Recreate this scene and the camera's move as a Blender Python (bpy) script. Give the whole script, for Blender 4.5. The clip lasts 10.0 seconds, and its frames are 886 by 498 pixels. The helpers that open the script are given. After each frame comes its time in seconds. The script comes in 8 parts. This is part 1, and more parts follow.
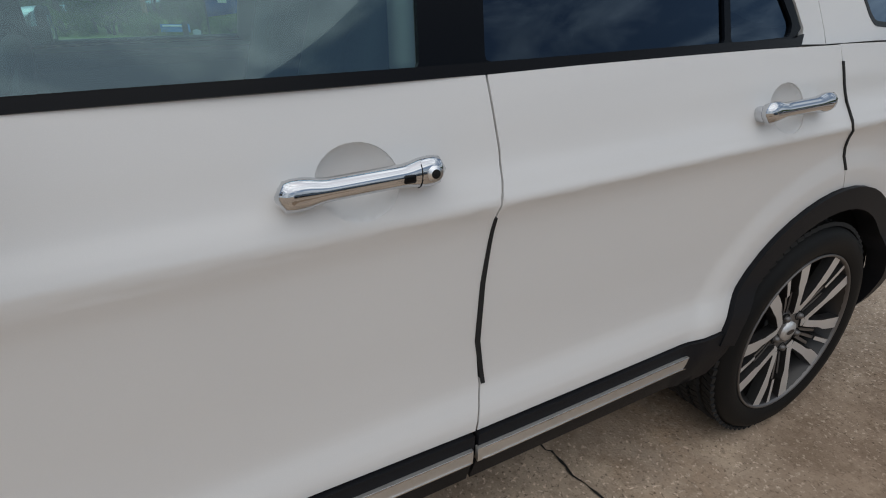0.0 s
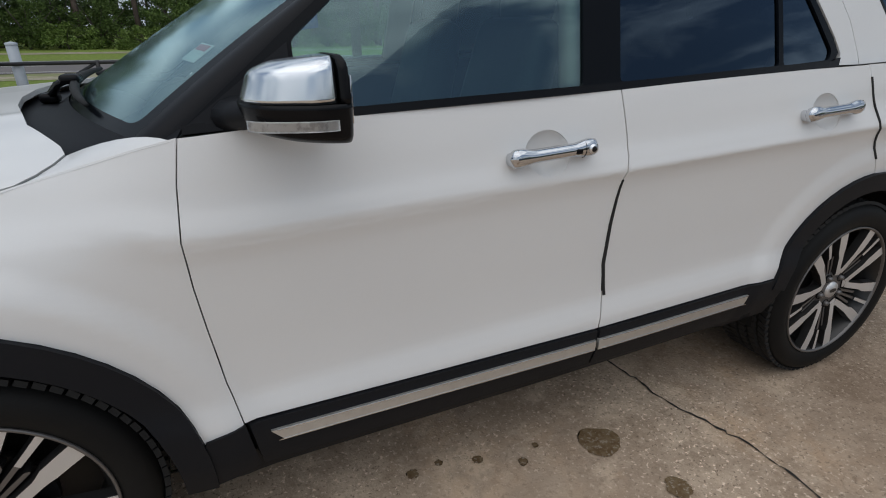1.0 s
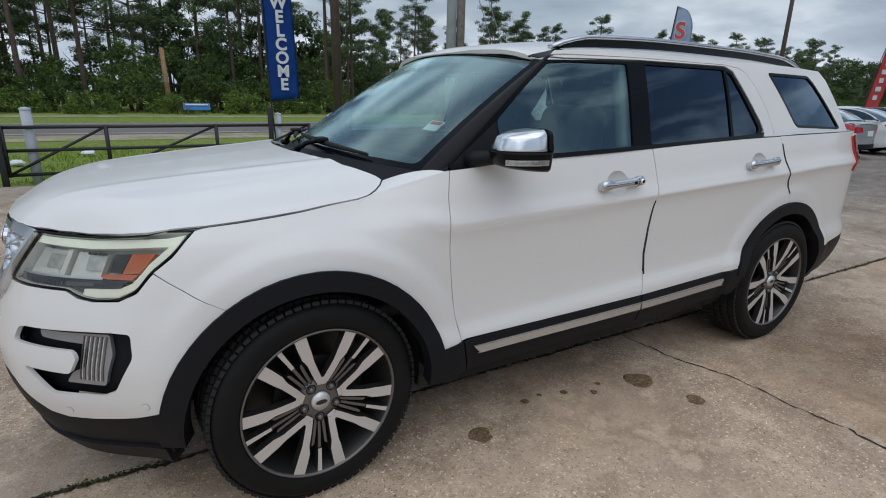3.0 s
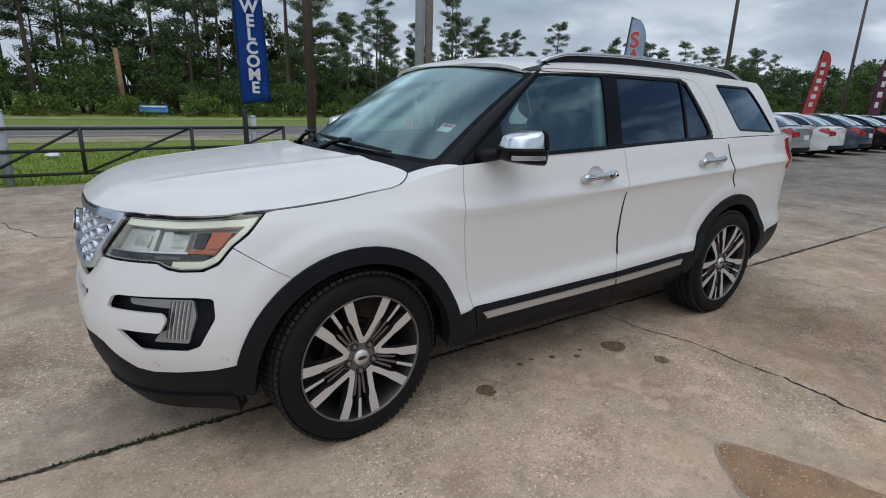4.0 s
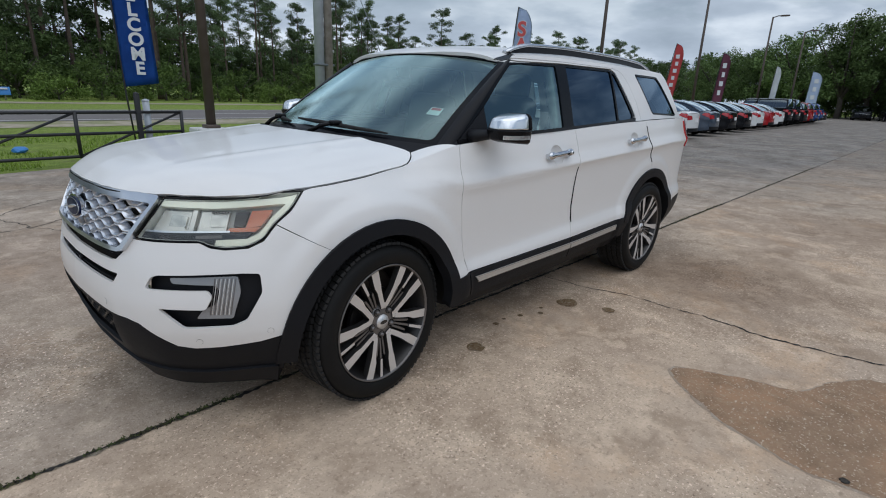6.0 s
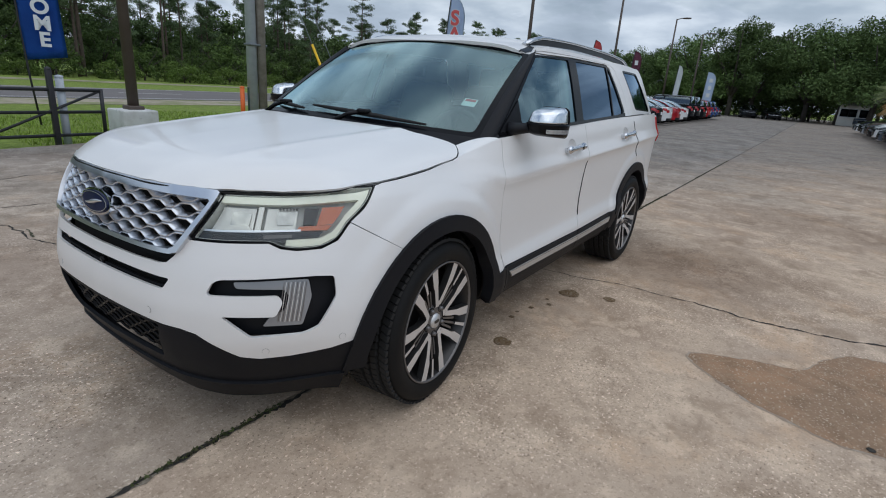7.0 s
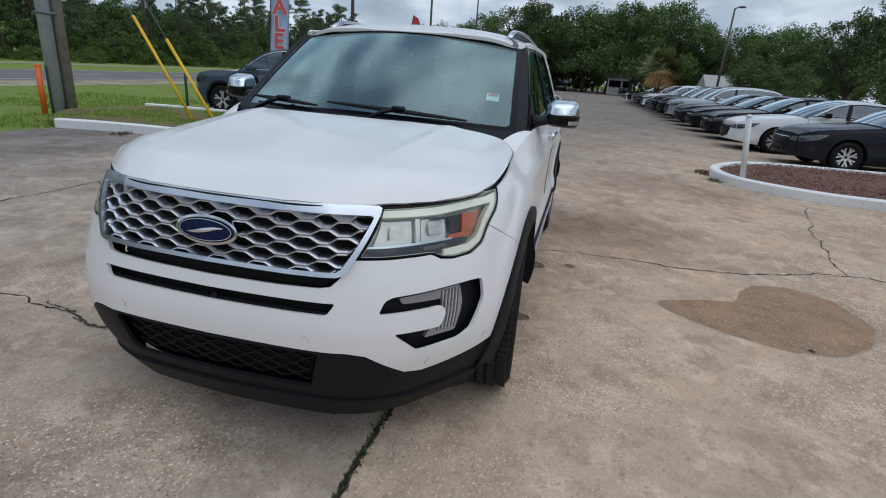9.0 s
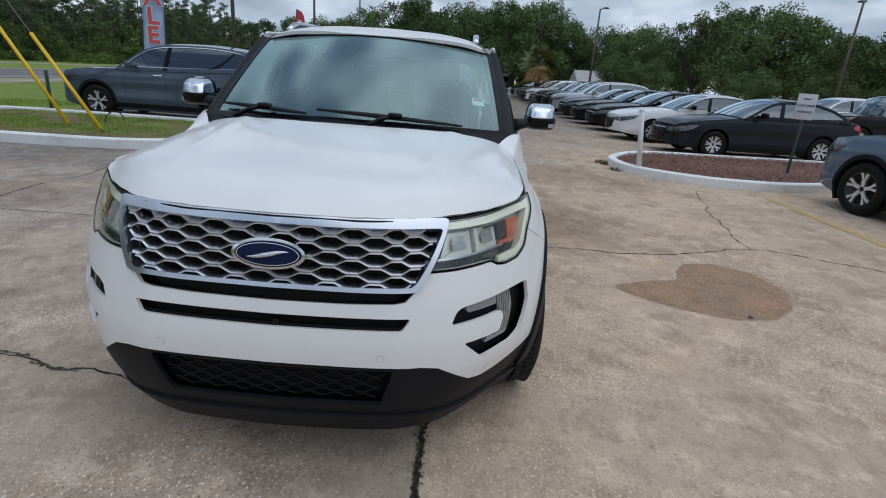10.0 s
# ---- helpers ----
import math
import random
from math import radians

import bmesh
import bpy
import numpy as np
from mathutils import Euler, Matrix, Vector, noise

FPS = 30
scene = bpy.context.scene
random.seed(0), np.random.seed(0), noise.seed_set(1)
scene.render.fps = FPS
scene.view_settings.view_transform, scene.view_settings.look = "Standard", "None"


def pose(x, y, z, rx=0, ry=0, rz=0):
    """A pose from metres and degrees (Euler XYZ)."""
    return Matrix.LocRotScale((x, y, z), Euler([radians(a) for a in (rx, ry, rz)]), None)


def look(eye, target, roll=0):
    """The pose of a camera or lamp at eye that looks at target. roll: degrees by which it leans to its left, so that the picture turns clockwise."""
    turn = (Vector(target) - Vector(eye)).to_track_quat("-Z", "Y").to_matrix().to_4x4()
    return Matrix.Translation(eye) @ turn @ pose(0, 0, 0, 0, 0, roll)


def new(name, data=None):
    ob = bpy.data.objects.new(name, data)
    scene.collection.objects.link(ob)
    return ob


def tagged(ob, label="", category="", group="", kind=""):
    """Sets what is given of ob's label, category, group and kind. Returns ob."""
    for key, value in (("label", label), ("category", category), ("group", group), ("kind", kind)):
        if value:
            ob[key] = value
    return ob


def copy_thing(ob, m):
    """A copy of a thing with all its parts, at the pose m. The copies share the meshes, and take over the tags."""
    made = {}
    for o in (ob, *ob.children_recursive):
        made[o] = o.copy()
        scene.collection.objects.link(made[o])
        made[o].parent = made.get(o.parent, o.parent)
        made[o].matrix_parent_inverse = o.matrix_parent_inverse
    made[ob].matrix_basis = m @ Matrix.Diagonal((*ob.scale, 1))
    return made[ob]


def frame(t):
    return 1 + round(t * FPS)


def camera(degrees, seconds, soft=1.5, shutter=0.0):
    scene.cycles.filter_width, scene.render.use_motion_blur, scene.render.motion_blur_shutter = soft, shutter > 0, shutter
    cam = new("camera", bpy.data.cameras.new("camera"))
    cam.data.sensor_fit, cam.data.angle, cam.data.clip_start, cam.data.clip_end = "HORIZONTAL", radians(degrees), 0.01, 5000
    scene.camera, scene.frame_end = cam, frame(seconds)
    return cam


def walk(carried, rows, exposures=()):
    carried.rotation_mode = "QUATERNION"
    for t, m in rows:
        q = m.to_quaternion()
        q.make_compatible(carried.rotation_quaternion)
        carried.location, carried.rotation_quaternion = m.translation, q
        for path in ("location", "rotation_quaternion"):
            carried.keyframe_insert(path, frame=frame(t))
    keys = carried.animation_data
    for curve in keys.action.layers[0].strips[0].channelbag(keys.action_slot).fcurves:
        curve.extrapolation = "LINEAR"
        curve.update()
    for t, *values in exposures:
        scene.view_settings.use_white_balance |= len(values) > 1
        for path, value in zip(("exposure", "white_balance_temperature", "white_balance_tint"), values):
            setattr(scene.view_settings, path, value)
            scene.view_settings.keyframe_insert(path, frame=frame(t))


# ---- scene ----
cam = camera(81.0, 10.0, soft=1.05)
PATH = [
    (0, (1.151, -1.678, 1.306), (2.035, -0.077, 0.497), 1.0),
    (0.5, (0.863, -1.848, 1.33), (1.697, -0.234, 0.494), 1.3),
    (1, (0.623, -2.062, 1.376), (1.357, -0.375, 0.591), 0.2),
    (1.5, (0.293, -2.146, 1.402), (1.054, -0.431, 0.71), -0.9),
    (2, (0.086, -2.358, 1.435), (0.854, -0.642, 0.753), 0.3),
    (2.2, (0.016, -2.442, 1.463), (0.789, -0.717, 0.81), 0.3),
    (3.3, (-0.582, -2.638, 1.421), (0.424, -0.999, 0.873), 1.3),
    (3.5, (-0.638, -2.711, 1.429), (0.369, -1.073, 0.879), 1.2),
    (4, (-0.857, -2.794, 1.435), (0.233, -1.206, 0.895), 1.7),
    (4.5, (-1.04, -2.818, 1.432), (0.131, -1.286, 0.901), 1.4),
    (5, (-1.098, -2.941, 1.422), (0.093, -1.428, 0.881), 1.4),
    (5.5, (-1.297, -2.871, 1.421), (0.003, -1.46, 0.855), 1.7),
    (6.8, (-1.673, -2.237, 1.411), (-0.13, -1.113, 0.815), 3.8),
    (7, (-1.775, -2.144, 1.402), (-0.189, -1.086, 0.798), 4.3),
    (7.5, (-1.955, -1.921, 1.42), (-0.289, -1.002, 0.804), 3.9),
    (8, (-2.011, -1.621, 1.424), (-0.298, -0.815, 0.78), 4.0),
    (8.5, (-2.218, -1.385, 1.432), (-0.423, -0.791, 0.779), 4.0),
    (9, (-2.326, -1.129, 1.433), (-0.484, -0.693, 0.789), 4.3),
    (9.5, (-2.334, -0.826, 1.448), (-0.458, -0.551, 0.811), 5.0),
    (10, (-2.431, -0.562, 1.448), (-0.533, -0.531, 0.816), 4.2),
]
TONE = [(0, -0.15, 6690, 8), (1, -0.12, 6620, 8), (2, -0.04, 6500, 8), (4, 0.0, 6380, 8), (5.5, 0.0, 6300, 8), (7.5, 0.0, 6200, 8), (9, -0.01, 6160, 8), (10, -0.01, 6110, 8)]
walk(cam, [(t, look(eye, target, roll)) for t, eye, target, roll in PATH], TONE)

# ---- light: a bright overcast sky with a soft sun ----
SUN_ELEV, SUN_AZ = 68, 205
world = bpy.data.worlds.new("sky")
scene.world = world
world.use_nodes = True


def node(tree, kind, *links):
    """A node with inputs set by name or number; a socket as value makes a link."""
    n = tree.nodes.new(kind)
    for key, v in links:
        if isinstance(v, bpy.types.NodeSocket):
            tree.links.new(v, n.inputs[key])
        else:
            n.inputs[key].default_value = v
    return n


def ramp(tree, fac, *stops):
    n = tree.nodes.new("ShaderNodeValToRGB")
    tree.links.new(fac, n.inputs[0])
    while len(n.color_ramp.elements) < len(stops):
        n.color_ramp.elements.new(0.5)
    for e, (p, c) in zip(n.color_ramp.elements, stops):
        e.position = p
        e.color = (c, c, c, 1) if isinstance(c, (int, float)) else (*c, 1)
    return n.outputs[0]


def mix(tree, fac, a, b, mode="MIX"):
    n = tree.nodes.new("ShaderNodeMixRGB")
    n.blend_type = mode
    for i, v in enumerate((fac, a, b)):
        if isinstance(v, bpy.types.NodeSocket):
            tree.links.new(v, n.inputs[i])
        else:
            n.inputs[i].default_value = v if i == 0 else (*v, 1) if len(v) == 3 else v
    return n.outputs[0]


wt = world.node_tree
wt.nodes.clear()
sky = node(wt, "ShaderNodeTexSky")
sky.sky_type, sky.sun_disc = "NISHITA", False
sky.sun_elevation, sky.sun_rotation = radians(SUN_ELEV), radians(SUN_AZ)
sky.air_density, sky.dust_density = 1.2, 1.5
wc = node(wt, "ShaderNodeTexCoord")
wm = node(wt, "ShaderNodeMapping", ("Vector", wc.outputs["Generated"]), ("Scale", (1.0, 1.0, 3.2)))
cl1 = node(wt, "ShaderNodeTexNoise", ("Vector", wm.outputs[0]), ("Scale", 2.3), ("Detail", 8.0), ("Roughness", 0.55), ("Distortion", 0.6))
cl2 = node(wt, "ShaderNodeTexNoise", ("Vector", wm.outputs[0]), ("Scale", 4.2), ("Detail", 7.0), ("Roughness", 0.5))
shade = ramp(wt, cl2.outputs[0], (0.32, (4.4, 5.2, 6.3)), (0.48, (6.2, 7.1, 8.4)), (0.60, (9.6, 10.4, 11.5)))
cover = ramp(wt, cl1.outputs[0], (0.42, 0.05), (0.53, 1.0))
wz = node(wt, "ShaderNodeSeparateXYZ", ("Vector", wc.outputs["Generated"]))
# the clouds close up towards the horizon
cover = mix(wt, 1.0, cover, ramp(wt, wz.outputs[2], (0.1, 1.0), (0.28, 0.0)), "LIGHTEN")
skyc = mix(wt, cover, sky.outputs[0], shade)
# an overcast sky is brightest overhead
up_ = ramp(wt, wz.outputs[2], (0.0, 0.68), (0.25, 0.66), (0.8, 0.96))
skyc = mix(wt, 1.0, skyc, up_, "MULTIPLY")
bg = node(wt, "ShaderNodeBackground", ("Color", skyc), ("Strength", 0.113))
node(wt, "ShaderNodeOutputWorld", ("Surface", bg.outputs[0]))

sun = new("sun", bpy.data.lights.new("sun", "SUN"))
sun.data.energy, sun.data.angle, sun.data.color = 0.75, radians(85), (1, 0.955, 0.90)
sun.matrix_world = look((0, 0, 30), Vector((0, 0, 30)) - 10 * Vector((math.sin(radians(SUN_AZ)) * math.cos(radians(SUN_ELEV)), math.cos(radians(SUN_AZ)) * math.cos(radians(SUN_ELEV)), math.sin(radians(SUN_ELEV)))))

# ---- materials ----
def material(name, base, rough=0.5, metal=0.0, coat=0.0, spots=(), bump=(), tint=None, spec=0.5, coords="Object", each=0.0, **more):
    """A procedural surface. spots: (scale, low, high, colour, strength) blotches laid over the base;
    bump: (scale, height) reliefs; each: how far pieces differ in brightness."""
    m = bpy.data.materials.new(name)
    m.use_nodes = True
    t = m.node_tree
    b = t.nodes["Principled BSDF"]
    co = node(t, "ShaderNodeTexCoord").outputs[coords]
    col = None
    for scale, low, high, colour, strength in spots:
        n = node(t, "ShaderNodeTexNoise", ("Vector", co), ("Scale", scale), ("Detail", 6.0), ("Roughness", 0.6))
        f = ramp(t, n.outputs[0], (low, 0.0), (high, strength))
        col = mix(t, f, col if col is not None else base, colour)
    if each:
        o = node(t, "ShaderNodeObjectInfo")
        k = node(t, "ShaderNodeMapRange", ("Value", o.outputs["Random"]), ("To Min", 1 - each), ("To Max", 1 + each))
        v = node(t, "ShaderNodeVectorMath", (0, col if col is not None else base))
        v.operation = "SCALE"
        t.links.new(k.outputs[0], v.inputs["Scale"])
        col = v.outputs[0]
    if col is None:
        b.inputs["Base Color"].default_value = (*base, 1)
    else:
        t.links.new(col, b.inputs["Base Color"])
    b.inputs["Roughness"].default_value = rough
    b.inputs["Metallic"].default_value = metal
    b.inputs["Coat Weight"].default_value = coat
    b.inputs["Coat Roughness"].default_value = 0.03
    b.inputs["Specular IOR Level"].default_value = spec
    for key, v in more.items():
        b.inputs[key.replace("_", " ")].default_value = v
    last = None
    for scale, height in bump:
        n = node(t, "ShaderNodeTexNoise", ("Vector", co), ("Scale", scale), ("Detail", 5.0))
        k = node(t, "ShaderNodeBump", ("Height", n.outputs[0]), ("Strength", 1.0), ("Distance", height))
        if last:
            t.links.new(last, k.inputs["Normal"])
        last = k.outputs[0]
    if last:
        t.links.new(last, b.inputs["Normal"])
    return m


def glass(name, tint, least=0.04, rough=0.0, sheen=(1, 1, 1), gain=1.8):
    """A thin tinted pane: what lies behind shows through the tint, and the sky is mirrored in it."""
    m = bpy.data.materials.new(name)
    m.use_nodes = True
    t = m.node_tree
    t.nodes.clear()
    f = node(t, "ShaderNodeFresnel", ("IOR", 1.5))
    g = node(t, "ShaderNodeMath", (0, f.outputs[0]), (1, gain), (2, least))
    g.operation = "MULTIPLY_ADD"
    g.use_clamp = True
    tr = node(t, "ShaderNodeBsdfTransparent", ("Color", (*tint, 1)))
    gl = node(t, "ShaderNodeBsdfGlossy", ("Roughness", rough), ("Color", (*sheen, 1)))
    mx = node(t, "ShaderNodeMixShader", (0, g.outputs[0]), (1, tr.outputs[0]), (2, gl.outputs[0]))
    node(t, "ShaderNodeOutputMaterial", ("Surface", mx.outputs[0]))
    return m


PAINT = material("pearl_white_paint", (0.80, 0.785, 0.765), 0.42, coat=0.55, spec=0.3, Coat_Roughness=0.085, spots=[(900, 0.45, 0.7, (0.86, 0.845, 0.825), 0.5), (1.5, 0.4, 0.7, (0.78, 0.765, 0.745), 0.4)])
CLAD = material("black_cladding", (0.0105, 0.0112, 0.0138), 0.52, spec=0.16, bump=[(700, 0.0004)], spots=[(6, 0.45, 0.8, (0.014, 0.014, 0.015), 0.6)])
GLOSS = material("gloss_black", (0.006, 0.006, 0.007), 0.25, spec=0.16)
RUBBER = material("rubber", (0.022, 0.022, 0.022), 0.75, spec=0.3, bump=[(300, 0.0005)], spots=[(8, 0.5, 0.8, (0.03, 0.028, 0.026), 0.5)])
SIDEWALL = material("tyre_rubber", (0.010, 0.010, 0.010), 0.6, spec=0.15, bump=[(250, 0.0004)], spots=[(5, 0.45, 0.8, (0.018, 0.017, 0.016), 0.6)])
CHROME = material("chrome", (0.62, 0.63, 0.65), 0.06, metal=1.0)
CAPCHROME = material("satin_chrome", (0.80, 0.82, 0.84), 0.22, metal=1.0)
GRILLE = material("grille_silver", (0.70, 0.72, 0.755), 0.30, metal=1.0, spots=[(25, 0.45, 0.65, (0.64, 0.66, 0.70), 0.5)])
SATIN = material("satin_silver", (0.82, 0.83, 0.85), 0.32, metal=1.0)
MACHINED = material("machined_alloy", (0.70, 0.69, 0.68), 0.36, metal=0.55, bump=[(400, 0.0002)])
RIMDARK = material("dark_painted_alloy", (0.05, 0.048, 0.047), 0.35, metal=0.6)
BLACK = material("black_void", (0.006, 0.006, 0.006), 0.9)
MOULD = material("brushed_moulding", (0.60, 0.58, 0.55), 0.42, metal=0.7, spots=[(40, 0.4, 0.7, (0.5, 0.48, 0.45), 0.4)])
WSGLASS = glass("windshield_glass", (0.62, 0.84, 0.81), 0.06, 0.15, (0.74, 0.98, 0.98), 2.35)
DOORGLASS = glass("door_glass", (0.58, 0.84, 0.80), 0.05, 0.0, (0.66, 0.90, 0.98), 2.1)
PRIVACY = glass("privacy_glass", (0.03, 0.04, 0.05), 0.01, 0.0, (0.56, 0.76, 1.0), 1.45)
LENS = glass("clear_lens", (0.98, 0.99, 0.97), 0.0, 0.0, (1, 1, 1), 0.9)
PILLAR = material("satin_black_pillar", (0.014, 0.014, 0.016), 0.4, spec=0.12)
FRIT = material("glass_border", (0.005, 0.006, 0.008), 0.2, spec=0.1)
AMBER = material("amber_plastic", (0.55, 0.12, 0.02), 0.2, coat=1.0)
RED = material("red_lens", (0.45, 0.01, 0.015), 0.12, coat=1.0)
DRL = material("light_guide", (0.97, 0.98, 0.85), 0.3, spec=0.3)
BLUE = material("blue_enamel", (0.004, 0.010, 0.048), 0.35, spec=0.2)
BOWL = material("lamp_reflector", (0.80, 0.79, 0.735), 0.22, metal=0.25, spots=[(14, 0.42, 0.6, (0.70, 0.69, 0.645), 0.6)])
LAMPLENS = material("projector_lens", (0.52, 0.52, 0.485), 0.12, metal=0.5, spots=[(30, 0.45, 0.6, (0.74, 0.73, 0.68), 0.8)])
HOUSING = material("lamp_housing", (0.80, 0.81, 0.76), 0.25)
FOGDARK = material("fog_reflector", (0.05, 0.052, 0.056), 0.25, spec=0.4)
FOGCLEAR = material("fog_lens", (0.30, 0.31, 0.325), 0.14, metal=0.2, coat=0.5)
INDICATOR = material("indicator_lens", (0.74, 0.73, 0.71), 0.22, metal=0.35, spots=[(60, 0.5, 0.62, (0.40, 0.38, 0.37), 0.7)])
HUBGREY = material("hub_grey", (0.17, 0.16, 0.155), 0.4, metal=0.6)
TRIMBLK = material("interior_dark", (0.026, 0.026, 0.028), 0.6, bump=[(200, 0.0005)])
LEATHER = material("dark_leather", (0.03, 0.03, 0.031), 0.5, bump=[(90, 0.001)])
LINER = material("light_headliner", (0.45, 0.43, 0.40), 0.9)
WHITEPLASTIC = material("white_sticker", (0.8, 0.78, 0.77), 0.5)
REDINK = material("red_ink", (0.6, 0.05, 0.04), 0.5)


# ---- mesh tools ----
def part(name, bm, mat, parent=None, label="", smooth_faces=True):
    """A bmesh as one mesh object, under a thing or a part."""
    me = bpy.data.meshes.new(name)
    if smooth_faces:
        for f in bm.faces:
            f.smooth = True
    bm.to_mesh(me)
    bm.free()
    return mesh_part(name, me, mat, parent, label)


def mesh_part(name, me, mat, parent=None, label=""):
    for m in mat if isinstance(mat, (list, tuple)) else [mat]:
        me.materials.append(m)
    ob = new(name, me)
    if parent:
        ob.parent = parent
        ob.matrix_parent_inverse = Matrix.Translation(-world_place(parent))
    if label:
        tagged(ob, label)
    return ob


def world_place(ob):
    """Where a thing that is only moved, not turned, stands."""
    p = Vector(ob.location)
    while ob.parent:
        p += ob.matrix_parent_inverse.translation
        ob = ob.parent
        p += Vector(ob.location)
    return p


def thing(name, place, label, category, group="", kind=""):
    ob = new(name)
    ob.location = place
    ob.empty_display_size = 0.2
    return tagged(ob, label, category, group, kind)


def sharpen(bm, degrees=35):
    for e in bm.edges:
        if len(e.link_faces) == 2 and e.calc_face_angle(0) > radians(degrees):
            e.smooth = False


def box(bm, size, m=None, bevel=0.0, segments=2, taper=1.0):
    """A box of that size round m, with rounded edges; taper shrinks its top."""
    r = bmesh.ops.create_cube(bm, size=1.0)
    vs = r["verts"]
    for v in vs:
        k = taper if v.co.z > 0 else 1
        v.co = Vector((v.co.x * size[0] * k, v.co.y * size[1] * k, v.co.z * size[2]))
    fs = list({f for v in vs for f in v.link_faces})
    es = list({e for v in vs for e in v.link_edges})
    if bevel:
        r = bmesh.ops.bevel(bm, geom=es, offset=bevel, segments=segments, affect="EDGES", profile=0.5)
        vs = list({v for f in r["faces"] for v in f.verts} | {v for v in vs if v.is_valid})
    if m is not None:
        bmesh.ops.transform(bm, matrix=m, verts=[v for v in vs if v.is_valid])
    return [v for v in vs if v.is_valid]


def rod(bm, a, b, r0, r1=None, sides=12, caps=True):
    """A round bar from a to b."""
    a, b = Vector(a), Vector(b)
    d = b - a
    r = bmesh.ops.create_cone(bm, cap_ends=caps, segments=sides, radius1=r0, radius2=r0 if r1 is None else r1, depth=d.length)
    m = Matrix.Translation((a + b) / 2) @ d.to_track_quat("Z", "Y").to_matrix().to_4x4()
    bmesh.ops.transform(bm, matrix=m, verts=r["verts"])
    return r["verts"]


def tube(bm, points, radius, sides=8, flat=1.0):
    """A bar along points with an oval section; flat squeezes its height."""
    pts = [Vector(p) for p in points]
    rings = []
    for i, p in enumerate(pts):
        d = (pts[min(i + 1, len(pts) - 1)] - pts[max(i - 1, 0)]).normalized()
        s = d.cross(Vector((0, 0, 1)))
        s = s.normalized() if s.length > 1e-4 else Vector((1, 0, 0))
        u = s.cross(d).normalized()
        r = radius[i] if isinstance(radius, (list, tuple)) else radius
        rings.append([bm.verts.new(p + s * (r * math.cos(2 * math.pi * k / sides)) + u * (r * flat * math.sin(2 * math.pi * k / sides))) for k in range(sides)])
    for a, b in zip(rings, rings[1:]):
        for k in range(sides):
            bm.faces.new((a[k], a[(k + 1) % sides], b[(k + 1) % sides], b[k]))
    bm.faces.new(rings[0][::-1])
    bm.faces.new(rings[-1])


def lathe(bm, profile, m=None, sides=32, material_index=0):
    """Turns a profile of (radius, height) round the z axis."""
    rings = []
    for r, h in profile:
        if r < 1e-6:
            rings.append([bm.verts.new((0, 0, h))])
        else:
            rings.append([bm.verts.new((r * math.cos(2 * math.pi * k / sides), r * math.sin(2 * math.pi * k / sides), h)) for k in range(sides)])
    for a, b in zip(rings, rings[1:]):
        for k in range(sides):
            j = (k + 1) % sides
            if len(a) == 1 and len(b) == 1:
                continue
            vs = (a[0], b[j], b[k]) if len(a) == 1 else (a[k], a[j], b[0]) if len(b) == 1 else (a[k], a[j], b[j], b[k])
            f = bm.faces.new(vs)
            f.material_index = material_index
    vs = [v for ring in rings for v in ring]
    if m is not None:
        bmesh.ops.transform(bm, matrix=m, verts=vs)
    return vs


def inside(poly, x, y):
    c = False
    for i in range(len(poly)):
        (x1, y1), (x2, y2) = poly[i - 1], poly[i]
        if (y1 > y) != (y2 > y) and x < (x2 - x1) * (y - y1) / (y2 - y1) + x1:
            c = not c
    return c


def area2(poly):
    return sum(poly[i - 1][0] * poly[i][1] - poly[i][0] * poly[i - 1][1] for i in range(len(poly)))


def inset(poly, d):
    """The outline drawn in by d."""
    s = 1 if area2(poly) > 0 else -1
    out = []
    n = len(poly)
    for i in range(n):
        a, b, c = Vector(poly[i - 1]), Vector(poly[i]), Vector(poly[(i + 1) % n])
        e1, e2 = (b - a).normalized(), (c - b).normalized()
        n1, n2 = Vector((-e1.y, e1.x)) * s, Vector((-e2.y, e2.x)) * s
        h = (n1 + n2)
        if h.length < 1e-6:
            out.append((b.x, b.y))
            continue
        h.normalize()
        k = d / max(0.35, h.dot(n1))
        out.append((b.x + h.x * k, b.y + h.y * k))
    return out


def rounded(poly, radius, n=4):
    """The outline with its corners rounded off."""
    out = []
    m = len(poly)
    for i in range(m):
        a, b, c = Vector(poly[i - 1]), Vector(poly[i]), Vector(poly[(i + 1) % m])
        r = radius if not isinstance(radius, (list, tuple)) else radius[i]
        l1, l2 = (a - b).length, (c - b).length
        k = min(r, l1 * 0.45, l2 * 0.45)
        if k <= 0.0005 or (a - b).normalized().dot((c - b).normalized()) < -0.995:
            out.append((b.x, b.y))
            continue
        p, q = b + (a - b).normalized() * k, b + (c - b).normalized() * k
        for j in range(n + 1):
            t = j / n
            v = p * (1 - t) ** 2 + b * 2 * t * (1 - t) + q * t * t
            out.append((v.x, v.y))
    return out


from mathutils.geometry import delaunay_2d_cdt


